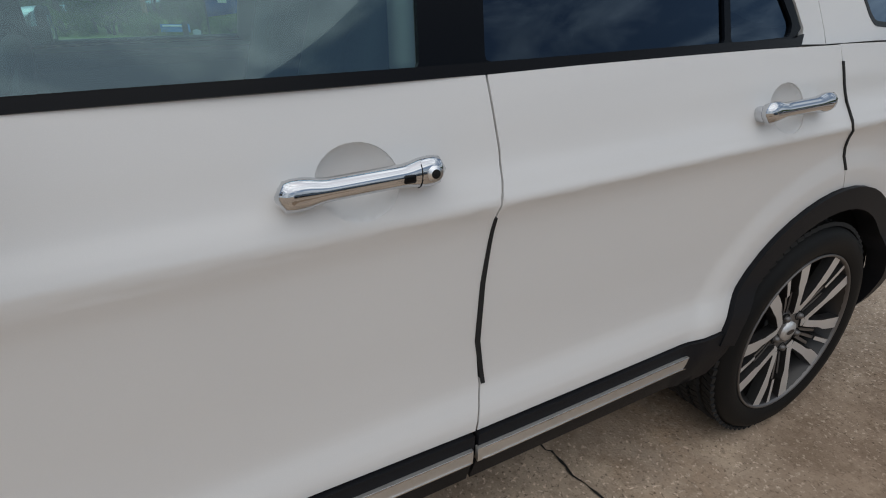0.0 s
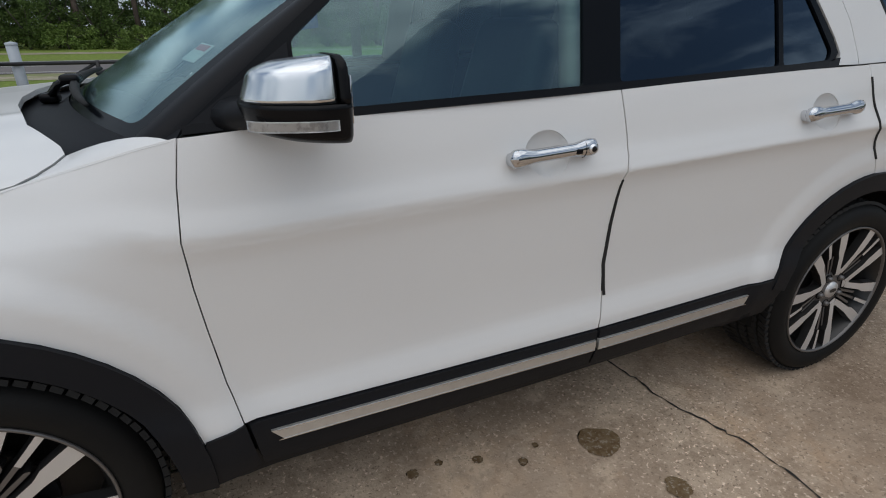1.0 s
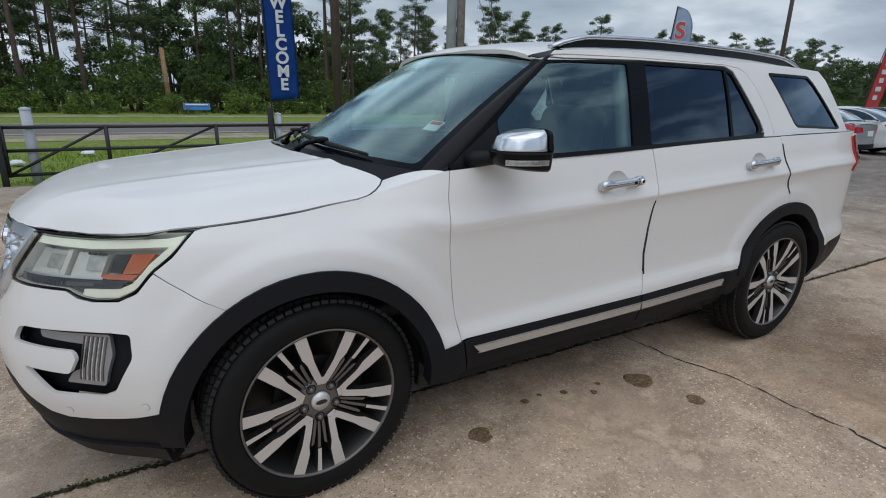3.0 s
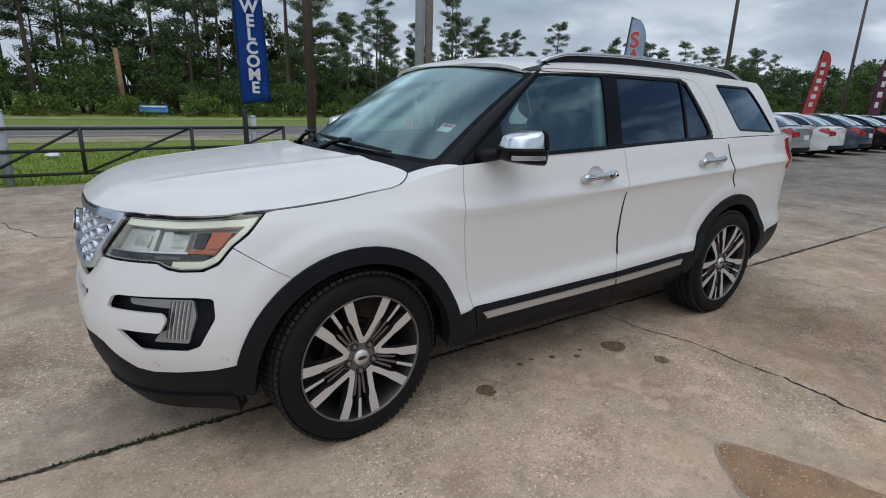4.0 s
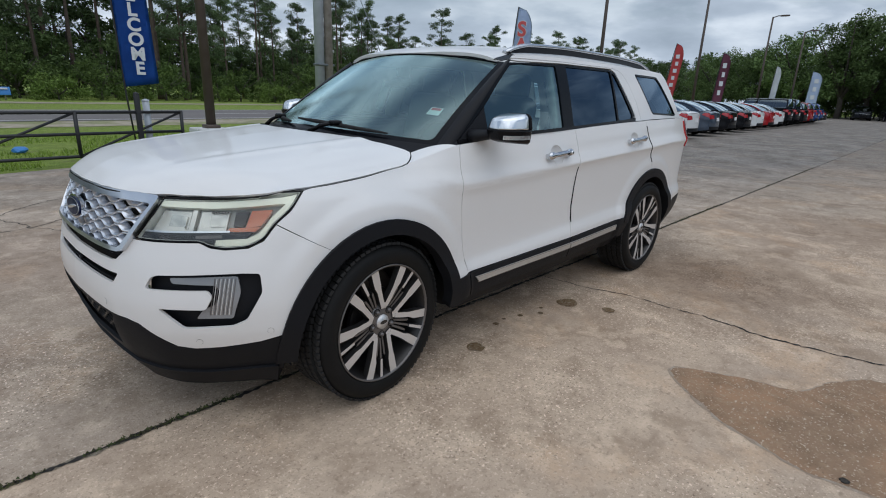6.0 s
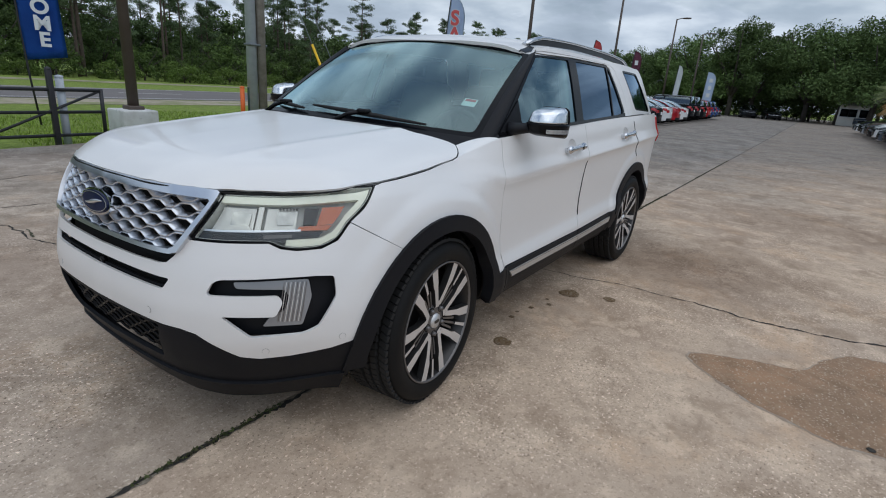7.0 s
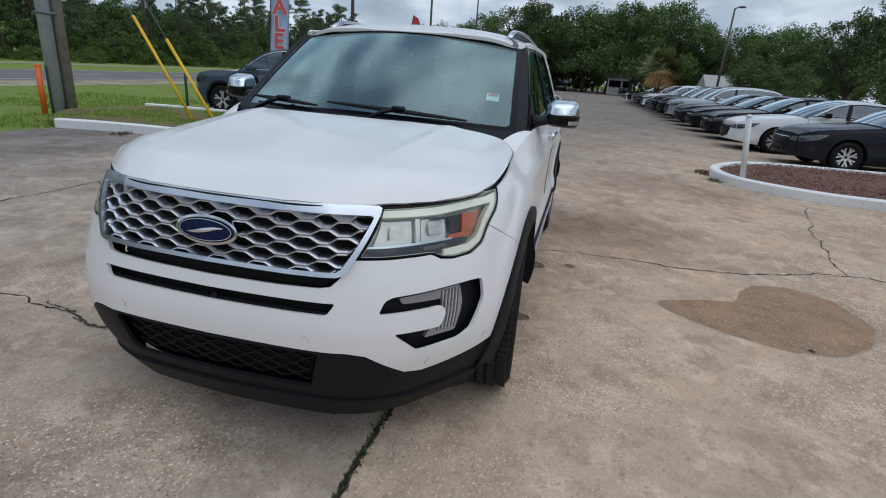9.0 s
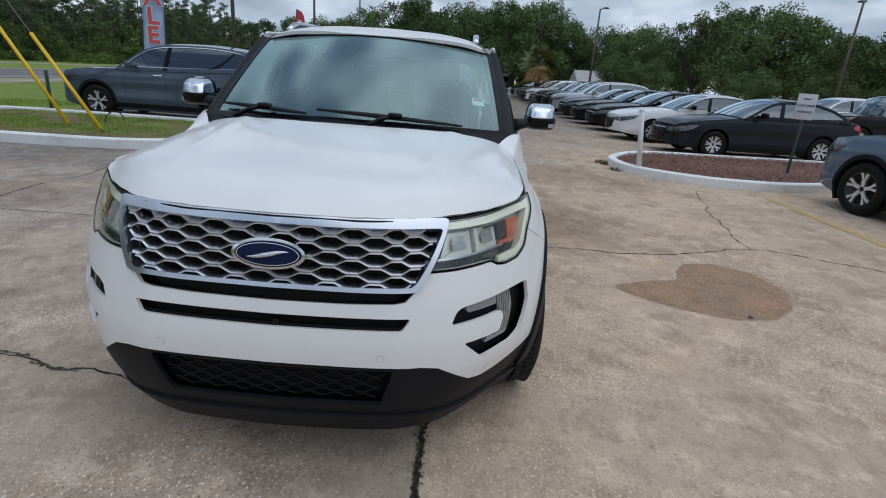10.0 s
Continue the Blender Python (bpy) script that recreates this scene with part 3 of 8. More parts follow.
for sgn in (1, -1):
    F = body if sgn > 0 else flip(body)
    G = side if sgn > 0 else flip(side)
    # fog lamp recess: black bezel behind the C-shaped cut, clear lamp in it
    sheet("fog_bezel", [(0.59, 0.49), (0.59, 0.735), (1.07, 0.735), (1.07, 0.49)], deeper(F, 0.045), CLAD, suv, 0.04, thick=0)
    fog = sheet("fog_lamp", rounded([(0.79, 0.535), (0.82, 0.575), (0.87, 0.6), (0.885, 0.655), (0.87, 0.675), (0.70, 0.682), (0.69, 0.705), (0.955, 0.712), (0.965, 0.65), (0.93, 0.535)], 0.01, 3), deeper(F, 0.03), FOGCLEAR, suv, 0.02, label="clear ribbed fog lamp")
    for i in range(11):
        a = 0.868 + 0.0078 * i
        sheet("fog_rib", [(a, 0.703), (a + 0.0028, 0.703), (a - 0.022, 0.552), (a - 0.0248, 0.552)], deeper(F, 0.027), INDICATOR if i % 2 else HUBGREY, fog, 0.03, thick=0.004)
    # parking sensors
    for u, z in ((0.36, 0.565), (0.80, 0.447), (1.072, 0.487)):
        sheet("parking_sensor", oval(u, z, 0.012, 0.012, 16), F, PAINT, suv, 0.01, out=0.0015, thick=0.002)
        sheet("sensor_ring", oval(u, z, 0.0128, 0.0128, 16), F, HUBGREY, suv, 0.01, out=0.0006, thick=0.002)

    # headlamp
    lamp = sheet("headlamp", HEAD, deeper(F, 0.06), HOUSING, suv, 0.03, thick=0, label="clear headlamp with yellowed light guide and amber marker")
    sheet("lamp_wall", HEAD, deeper(F, 0.004), HOUSING, lamp, 0.03, thick=0.056, holes=[inset(HEAD, 0.005)])
    sheet("lamp_seal", inset(HEAD, -0.001), F, GLOSS, lamp, 0.03, thick=0.02, out=0.0005, holes=[inset(HEAD, 0.0035)])
    sheet("light_guide", [(0.60, 0.986), (0.605, 0.966), (0.88, 0.961), (1.0, 0.967), (1.12, 0.977), (1.172, 0.980), (1.105, 0.928), (1.045, 0.872), (1.0, 0.853), (0.88, 0.848), (0.875, 0.829), (0.92, 0.824), (1.0, 0.829), (1.058, 0.855), (1.112, 0.911), (1.178, 0.960), (1.235, 1.014), (1.16, 1.003), (1.0, 0.991), (0.88, 0.985)], deeper(F, 0.006), DRL, lamp, 0.02, thick=0.03, label="pale yellowish light guide")
    sheet("reflector", [(0.585, 0.878), (0.635, 0.957), (0.775, 0.954), (0.757, 0.878)], deeper(F, 0.030), BOWL, lamp, 0.012, thick=0.02, crown=-0.035)
    sheet("reflector", [(0.80, 0.880), (0.818, 0.954), (0.925, 0.954), (0.91, 0.884)], deeper(F, 0.028), BOWL, lamp, 0.012, thick=0.02, crown=-0.035)
    sheet("projector_lens", rounded([(0.668, 0.900), (0.678, 0.944), (0.752, 0.942), (0.742, 0.899)], 0.006, 2), deeper(F, 0.036), LAMPLENS, lamp, 0.012, thick=0.008, crown=0.010)
    sheet("reflector_floor", [(0.588, 0.879), (0.660, 0.899), (0.744, 0.898), (0.757, 0.879)], deeper(F, 0.026), BOWL, lamp, 0.02, thick=0.012)
    sheet("projector_lens", rounded([(0.848, 0.902), (0.852, 0.946), (0.916, 0.946), (0.908, 0.902)], 0.006, 2), deeper(F, 0.034), LAMPLENS, lamp, 0.012, thick=0.008, crown=0.014)
    for i in range(6):
        c = 0.862 + 0.0115 * i
        sheet("bulb_cell", oval(c, 0.9505, 0.0042, 0.0036, 10), deeper(F, 0.020), RIMDARK, lamp, 0.01, thick=0.006)
    for i in range(14):
        c = 0.60 + 0.0165 * i
        sheet("sill_rib", [(c, 0.850), (c + 0.004, 0.850), (c + 0.007, 0.864), (c + 0.003, 0.864)], deeper(F, 0.0165), RIMDARK, lamp, 0.03, thick=0.003)
    sheet("reflector_divider", [(0.766, 0.876), (0.786, 0.957), (0.806, 0.957), (0.788, 0.876)], deeper(F, 0.016), BOWL, lamp, 0.02, thick=0.03, crown=0.004)
    sheet("reflector_rim", [(0.562, 0.872), (0.566, 0.879), (0.93, 0.884), (0.93, 0.877)], deeper(F, 0.014), SATIN, lamp, 0.02, thick=0.02)
    sheet("marker_baffle", [(0.94, 0.90), (0.95, 0.954), (1.008, 0.956), (0.985, 0.90)], deeper(F, 0.028), RIMDARK, lamp, 0.02, thick=0.02)
    sheet("amber_marker", [(0.992, 0.896), (1.018, 0.957), (1.115, 0.962), (1.052, 0.902)], deeper(F, 0.022), AMBER, lamp, 0.02, thick=0.03, label="amber side marker")
    sheet("amber_marker", [(0.915, 0.880), (0.925, 0.894), (1.05, 0.898), (1.028, 0.880)], deeper(F, 0.021), AMBER, lamp, 0.02, thick=0.03, label="amber side marker")
    sheet("lamp_sill", [(0.528, 0.846), (0.82, 0.846), (0.875, 0.835), (0.88, 0.850), (0.995, 0.856), (1.015, 0.876), (0.8, 0.874), (0.555, 0.870)], deeper(F, 0.018), FOGDARK, lamp, 0.02, thick=0.03)
    sheet("lamp_plate", rounded([(0.80, 0.853), (0.90, 0.856), (0.90, 0.867), (0.80, 0.865)], 0.004, 2), deeper(F, 0.016), HUBGREY, lamp, 0.02, thick=0.006)
    sheet("lens", HEAD, F, LENS, lamp, 0.03, thick=0, gap=0.004, crown=0.003).visible_shadow = False

    # fender, doors, rear quarter
    head_edge = [(1.264, 1.0235), (1.188, 0.951), (1.124, 0.905)]
    fender = ([head_edge[0]] + on_body([(x, hood(x, w)[2] - 0.0015) for x, w in HOODSIDE] + [(0.27, 1.098), (0.33, 1.114), (0.40, 1.134), (0.47, 1.154)]) + on_body(DOOR_FRONT)
              + on_body(arc(*FA, RO, 11, 124, 16)) + [(1.22, 0.854)] + head_edge[:0:-1])
    sheet("fender", fender, F, PAINT, suv, 0.026, gap=0.0008, fine=0.6)
    # the ledge from the fender in to the corner of the hood
    low_edge = curve([(0.2, hood(0.2, 0.841)[2] - 0.002), (0.27, 1.0985), (0.33, 1.1145), (0.40, 1.1345), (0.47, 1.1545), (0.54, 1.171)])
    bm = bmesh.new()
    ledge = []
    for i in range(25):
        t = i / 24
        k = t * 4
        j = min(3, int(k))
        (x1, w1), (x2, w2) = HOODCURL[j], HOODCURL[j + 1]
        xa, wa = x1 + (x2 - x1) * (k - j) + 0.003, w1 + (w2 - w1) * (k - j) + 0.003
        A = Vector((xa, -wa * sgn, hood(xa, wa)[2] - 0.001))
        xb = 0.2 + 0.34 * t
        B = Vector(F(u_at(x=xb, z=low_edge(xb)), low_edge(xb)))
        T = (Vector(F(u_at(x=xb, z=low_edge(xb) + 0.02), low_edge(xb) + 0.02)) - B).normalized()
        B = B - T * 0.006 + Vector((0, -0.0008 * sgn, 0))
        M = ((A + B) / 2).lerp(B + T * (A - B).length * 0.5, 0.3)
        ledge.append([bm.verts.new(A * (1 - v) ** 2 + M * 2 * v * (1 - v) + B * v * v) for v in np.linspace(0, 1, 8)])
    for a, b in zip(ledge, ledge[1:]):
        for i in range(7):
            bm.faces.new((a[i], a[i + 1], b[i + 1], b[i]))
    bmesh.ops.remove_doubles(bm, verts=bm.verts[:], dist=0.0004)
    bmesh.ops.recalc_face_normals(bm, faces=bm.faces[:])
    part("fender_ledge", bm, PAINT, suv)
    sheet("wheel_arch_trim", on_body(arc(*FA, RO, 186, -4, 30) + arc(*FA, RI, -4, 186, 30)), F, CLAD, suv, 0.03, out=0.014, thick=0.06, label="black wheel arch trim")
    cups = [[ux(x - 0.012 + 0.068 * math.cos(a), z + 0.058 * math.sin(a)) for a in np.linspace(0, 2 * math.pi, 36, endpoint=False)] for x, z in ((1.42, 1.076), (2.505, 1.124))]
    front_door = on_body(DOOR_FRONT) + on_body([(1.0, CLADLINE(1.0))]) + on_body(DOOR_MID[::-1]) + on_body([(x, BELT(x)) for x in (1.4, 1.1, 0.8)])
    sheet("front_door", front_door, F, PAINT, suv, 0.03, gap=0.0022, holes=[cups[0]], fine=0.3)
    sheet("edge_guard", on_body([(1.654, 0.985), (1.648, 0.985), (1.634, 0.85), (1.631, 0.72), (1.649, 0.612), (1.658, 0.612), (1.6425, 0.72), (1.644, 0.85)]), F, RUBBER, suv, 0.03, out=0.003, label="black rubber door edge guard")
    rear_door = (on_body(DOOR_MID) + on_body([(2.1, CLADLINE(2.1)), (2.415, CLADLINE(2.415))]) + on_body(arc(*RA, RO, 161, 93, 10)) + on_body(DOOR_REAR[::-1]) + on_body([(x, BELT(x)) for x in (2.4, 2.1, 1.85)]))
    sheet("rear_door", rear_door, F, PAINT, suv, 0.027, gap=0.0022, holes=[cups[1]], fine=0.3)
    sheet("edge_guard", on_body([(2.7185, 1.225), (2.7265, 1.225), (2.736, 1.17), (2.7615, 1.08), (2.801, 0.98), (2.822, 0.94), (2.813, 0.94), (2.792, 0.98), (2.7525, 1.08), (2.728, 1.17)]), F, RUBBER, suv, 0.03, out=0.003, label="black rubber door edge guard")
    quarter = on_body(DOOR_REAR) + on_body(arc(*RA, RO, 93, 20, 10)) + [(u_at(x=3.6, z=0.58), 0.575), (PEND - 0.05, 0.60), (PEND - 0.05, 1.2)] + [(u_at(x=3.78, z=1.2), 1.28)] + on_body([(x, BELT(x)) for x in (3.4, 3.1)])
    sheet("rear_quarter", quarter, F, PAINT, suv, 0.03, gap=0.0004, fine=0.35)
    sheet("rear_lower_trim", on_body(arc(*RA, RO, 20, -8, 4)) + [(u_at(x=3.5, z=0.35), 0.32), (PEND - 0.05, 0.34), (PEND - 0.05, 0.598), (u_at(x=3.6, z=0.58), 0.572)], F, CLAD, suv, 0.04, gap=0.001)
    sheet("wheel_arch_trim", on_body(arc(*RA, RO, 166, -6, 26) + arc(*RA, RI, -6, 166, 26)), F, CLAD, suv, 0.03, out=0.014, thick=0.06, label="black wheel arch trim")
    sheet("tail_lamp", rounded([(u_at(x=3.66, z=1.1), 1.25), (u_at(x=3.70, z=1.1), 1.02), (u_at(x=3.9, z=1.1), 1.0), (u_at(x=3.9, z=1.1), 1.26)], 0.02, 3), F, RED, suv, 0.03, out=0.012, thick=0.02, label="red tail lamp")
    # lower door cladding with bright moulding
    for a, b in ((0.585, 1.622), (1.628, 2.47)):
        xs = np.linspace(a, b, 8)
        top = [(x, CLADLINE(x)) for x in xs]
        if a > 1:
            low = [(2.405, 0.395), (2.2, 0.385), (1.62, 0.375)]
        else:
            low = [(1.615, 0.375), (1.1, 0.365), (0.606, 0.36)]
        clad = sheet("door_cladding", on_body(top + low), F, CLAD, suv, 0.03, out=0.010, thick=0.03, gap=0.002, label="black door cladding")
        x0, x1 = (0.635, 1.612) if a < 1 else (1.624, 2.275)
        zm = curve([(0.635, 0.464), (1.61, 0.479), (2.275, 0.503)])
        strip = [(x, zm(x)) for x in np.linspace(x0, x1, 10)] + [(x - (0.012 if a > 1 and x == x1 else 0), zm(x) - 0.034) for x in np.linspace(x1, x0 + (0.03 if a < 1 else 0), 10)]
        sheet("bright_moulding", on_body(strip), F, MOULD, clad, 0.03, out=0.018, thick=0.012, label="brushed silver moulding strip")
        for lo, hi in ((0.001, 0.0035), (0.0305, 0.033)):
            sheet("moulding_edge", on_body([(x, zm(x) - lo) for x in np.linspace(x0 + 0.012, x1 - 0.004, 10)] + [(x, zm(x) - hi) for x in np.linspace(x1 - 0.004, x0 + 0.02, 10)]), F, CHROME, clad, 0.03, out=0.0195, thick=0.002, label="bright rolled edge of the moulding")
    sheet("sill", on_body([(0.6, 0.37), (1.1, 0.375), (2.4, 0.40), (2.44, 0.5), (2.5, 0.5), (2.52, 0.29), (1.5, 0.255), (0.6, 0.255), (0.52, 0.28)]), deeper(F, 0.035), CLAD, suv, 0.04, thick=0.05)
    sheet("inner_body", on_body([(0.5, 0.3), (2.4, 0.3), (2.5, 0.6), (2.66, 0.83), (2.95, 0.87), (3.2, 0.8), (3.4, 0.6), (3.55, 0.6), (3.8, 0.6), (3.8, 1.2), (2.9, 1.24), (1.65, 1.2), (0.55, 1.15), (0.2, 1.02), (-0.25, 0.98), (-0.25, 0.82), (0, 0.87), (0.25, 0.82), (0.42, 0.66)]), deeper(F, 0.08), BLACK, suv, 0.05, thick=0)

    sheet("lower_fender_trim", on_body([(0.492, 0.485), (0.578, 0.497), (0.60, 0.365), (0.47, 0.335), (0.43, 0.36)]), F, CLAD, suv, 0.03, out=0.008, thick=0.03)
    # wheel wells
    for c in (FA, RA):
        bm = bmesh.new()
        ring = arc(c[0], c[1], RI + 0.012, -12, 192, 24)
        rows = [[bm.verts.new((x, sgn * y, z)) for x, z in ring] for y in (-0.93 if c is RA else -0.87, -0.55)]
        for i in range(len(ring) - 1):
            bm.faces.new((rows[0][i], rows[0][i + 1], rows[1][i + 1], rows[1][i]))
        bm.faces.new(rows[1])
        part("wheel_well", bm, BLACK, suv)

# hood
hood_half = [(HOODEDGE(w) + 0.004, -w) for w in (0, 0.12, 0.25, 0.34, 0.42, 0.48, 0.52, 0.6, 0.68, 0.75, 0.80)] + [(-0.418, -0.818), (-0.36, -0.833)] + [(x, -w) for x, w in HOODSIDE] + [(x, -w) for x, w in HOODCURL[1:]] + [(0.318, -0.735), (0.235, -0.6), (0.168, -0.37), (0.138, -0.2), (0.128, 0.0)]
hood_line = hood_half + [(x, -y) for x, y in reversed(hood_half) if abs(y) > 1e-6]


def hood_fn(x, y):
    """The hood with its two raised ridges."""
    p = hood(x, y)
    ridge = 0.006 * math.exp(-((abs(y) - 0.47 - 0.1 * (x + 0.3)) / 0.032) ** 2) * smooth(-0.85, -0.4, x)
    return (p[0], p[1], p[2] + ridge)


sheet("hood", hood_line, hood_fn, PAINT, suv, 0.03, gap=0.0015, thick=0.014)

# a black tube under the hood's edge draws the shade in its gap
for sgn in (1, -1):
    bm = bmesh.new()
    pts = [(HOODEDGE(w) + 0.004, -sgn * w, hood(HOODEDGE(w) + 0.004, w)[2] - 0.0085) for w in np.linspace(0, 0.80, 28)]
    pts += [(x, -sgn * (w + 0.0025), hood(x, w)[2] - 0.0045) for x, w in [(-0.418, 0.8185), (-0.36, 0.8335)] + HOODSIDE]
    pts += [(x + 0.002, -sgn * (w + 0.002), hood(x, w)[2] - 0.0045) for x, w in HOODCURL[1:]]
    tube(bm, pts, [0.003] * 28 + [0.0014] * (len(pts) - 28), 6)
    part("hood_seal", bm, BLACK, suv)


def screen(s, t):
    """The windshield: s across, t from the cowl to the roof."""
    base = Vector((0.215 + 0.225 * s * s, -0.818 * s, 1.172 - 0.026 * s * s))
    top = Vector((0.985 + 0.112 * s * s, -0.718 * s, 1.655 - 0.056 * s * s))
    p = base.lerp(top, t) + Vector((-0.5, 0, 0.8)) * (0.03 * 4 * t * (1 - t) * 0.5)
    return tuple(p)


GLASSRECT = [(-1, 0), (1, 0), (1, 1), (-1, 1)]
sheet("windshield_border", GLASSRECT, screen, FRIT, suv, 0.08, thick=0.006, holes=[rounded([(-0.96, 0.07), (0.96, 0.07), (0.965, 0.985), (-0.965, 0.985)], 0.04, 4)], label="black ceramic border of the windshield")
ws = sheet("windshield", GLASSRECT, deeper(screen, 0.004), WSGLASS, suv, 0.08, thick=0, label="clear tinted windshield")
ws.visible_shadow = False
sheet("sticker", [(0.79, 0.315), (0.875, 0.315), (0.875, 0.39), (0.79, 0.39)], deeper(screen, 0.008), WHITEPLASTIC, suv, 0.03, thick=0.001, label="small white and red inspection sticker")
sheet("sticker_print", [(0.80, 0.36), (0.865, 0.36), (0.865, 0.383), (0.80, 0.383)], deeper(screen, 0.0065), REDINK, suv, 0.03, thick=0.0005)
bm = bmesh.new()
box(bm, (0.09, 0.17, 0.06), Matrix.Translation((0.81, 0, 1.515)) @ pose(0, 0, 0, 0, -32, 0), 0.02)
part("sensor_housing", bm, TRIMBLK, suv)
bm = bmesh.new()
box(bm, (0.03, 0.24, 0.065), Matrix.Translation((0.92, 0, 1.47)), 0.014)
part("rear_view_mirror", bm, GLOSS, suv)

# cowl between hood and glass
bm = bmesh.new()
rows = []
for s in np.linspace(-1.02, 1.02, 25):
    a, b = Vector(screen(s, 0.03)), Vector(screen(s, 0.0))
    y = b.y
    front = Vector((0.09 + 0.2 * (y / 0.75) ** 2, y * 1.03, 0))
    front.z = hood(front.x, front.y)[2] - 0.03
    rows.append([bm.verts.new(p) for p in (a + Vector((-0.003, 0, 0.002)), b + Vector((-0.02, 0, -0.012)), front)])
for a, b in zip(rows, rows[1:]):
    for k in range(2):
        bm.faces.new((a[k], a[k + 1], b[k + 1], b[k]))
part("cowl_panel", bm, CLAD, suv, "black plastic cowl panel")


def wiper(s0, s1, t0, t1, arm):
    w = [Vector(screen(s0 + (s1 - s0) * i / 12, t0 + (t1 - t0) * i / 12)) + Vector((-0.012, 0, 0.018)) for i in range(13)]
    bm = bmesh.new()
    tube(bm, w, [0.006 + 0.007 * math.sin(math.pi * i / 12) for i in range(13)], 6)
    blade = part("wiper_blade", bm, RUBBER, suv)
    bm = bmesh.new()
    root = Vector(screen(arm, -0.03)) + Vector((-0.02, 0, 0.02))
    mid = (w[5] + w[6]) / 2 + Vector((-0.008, 0, 0.012))
    tube(bm, [root, root.lerp(mid, 0.5) + Vector((-0.004, 0, 0.012)), mid], [0.014, 0.011, 0.009], 8)
    box(bm, (0.05, 0.07, 0.026), Matrix.Translation(mid), 0.01)
    box(bm, (0.05, 0.06, 0.03), Matrix.Translation(root), 0.01)
    part("wiper_arm", bm, GLOSS, suv)


wiper(0.70, -0.22, 0.055, 0.10, 0.10)
wiper(-0.28, -0.92, 0.06, 0.12, -0.78)

# roof
ROOFZ = curve([(0.94, 1.636), (1.0, 1.668), (1.1, 1.698), (1.5, 1.736), (2.0, 1.75), (2.6, 1.746), (3.2, 1.722), (3.55, 1.68), (3.75, 1.63)])
ROOFDROP = curve([(0, 0), (0.3, 0.008), (0.5, 0.028), (0.6, 0.05), (0.66, 0.072), (0.72, 0.108), (0.76, 0.145)])


def roof(x, y):
    return (x, y, ROOFZ(x) - ROOFDROP(abs(y)))


roof_half = [(0.974 + 0.112 * (w / 0.718) ** 2, -w) for w in (0, 0.2, 0.4, 0.55, 0.64, 0.68)] + [(1.10, -0.70), (1.2, -0.724), (1.5, -0.732), (2.4, -0.732), (3.1, -0.722), (3.5, -0.70), (3.66, -0.6), (3.72, 0.0)]
sheet("roof", roof_half + [(x, -y) for x, y in reversed(roof_half) if abs(y) > 1e-6], roof, PAINT, suv, 0.05, thick=0.02)
def tail_point(s, t):
    """The tailgate: s across, t from the bumper up to the roof."""
    x = curve([(0, 4.06), (0.3, 4.055), (0.5, 4.0), (0.58, 3.96), (1.0, 3.70)])(t)
    z = curve([(0, 0.62), (0.3, 0.9), (0.5, 1.16), (0.58, 1.27), (1.0, 1.645)])(t)
    w = curve([(0, 0.74), (0.5, 0.76), (0.58, 0.74), (1.0, 0.655)])(t)
    return (x - 0.20 * abs(s) ** 3 - 0.03 * s * s, -w * s, z - 0.02 * s * s * t)


TAILCORE = Vector((2.5, 0, 1.0))
sheet("tailgate", [(-1, 0), (1, 0), (1, 0.57), (-1, 0.57)], tail_point, PAINT, suv, 0.1, core=TAILCORE)
sheet("tailgate_frame", [(-1, 0.57), (1, 0.57), (1, 1.0), (-1, 1.0)], tail_point, PAINT, suv, 0.1, holes=[rounded([(-0.9, 0.61), (0.9, 0.61), (0.9, 0.95), (-0.9, 0.95)], 0.05, 3)], core=TAILCORE)
sheet("tailgate_glass", rounded([(-0.92, 0.60), (0.92, 0.60), (0.92, 0.96), (-0.92, 0.96)], 0.05, 3), lambda p, q: (tail_point(p, q)[0] - 0.008, *tail_point(p, q)[1:]), PRIVACY, suv, 0.1, thick=0, core=TAILCORE)

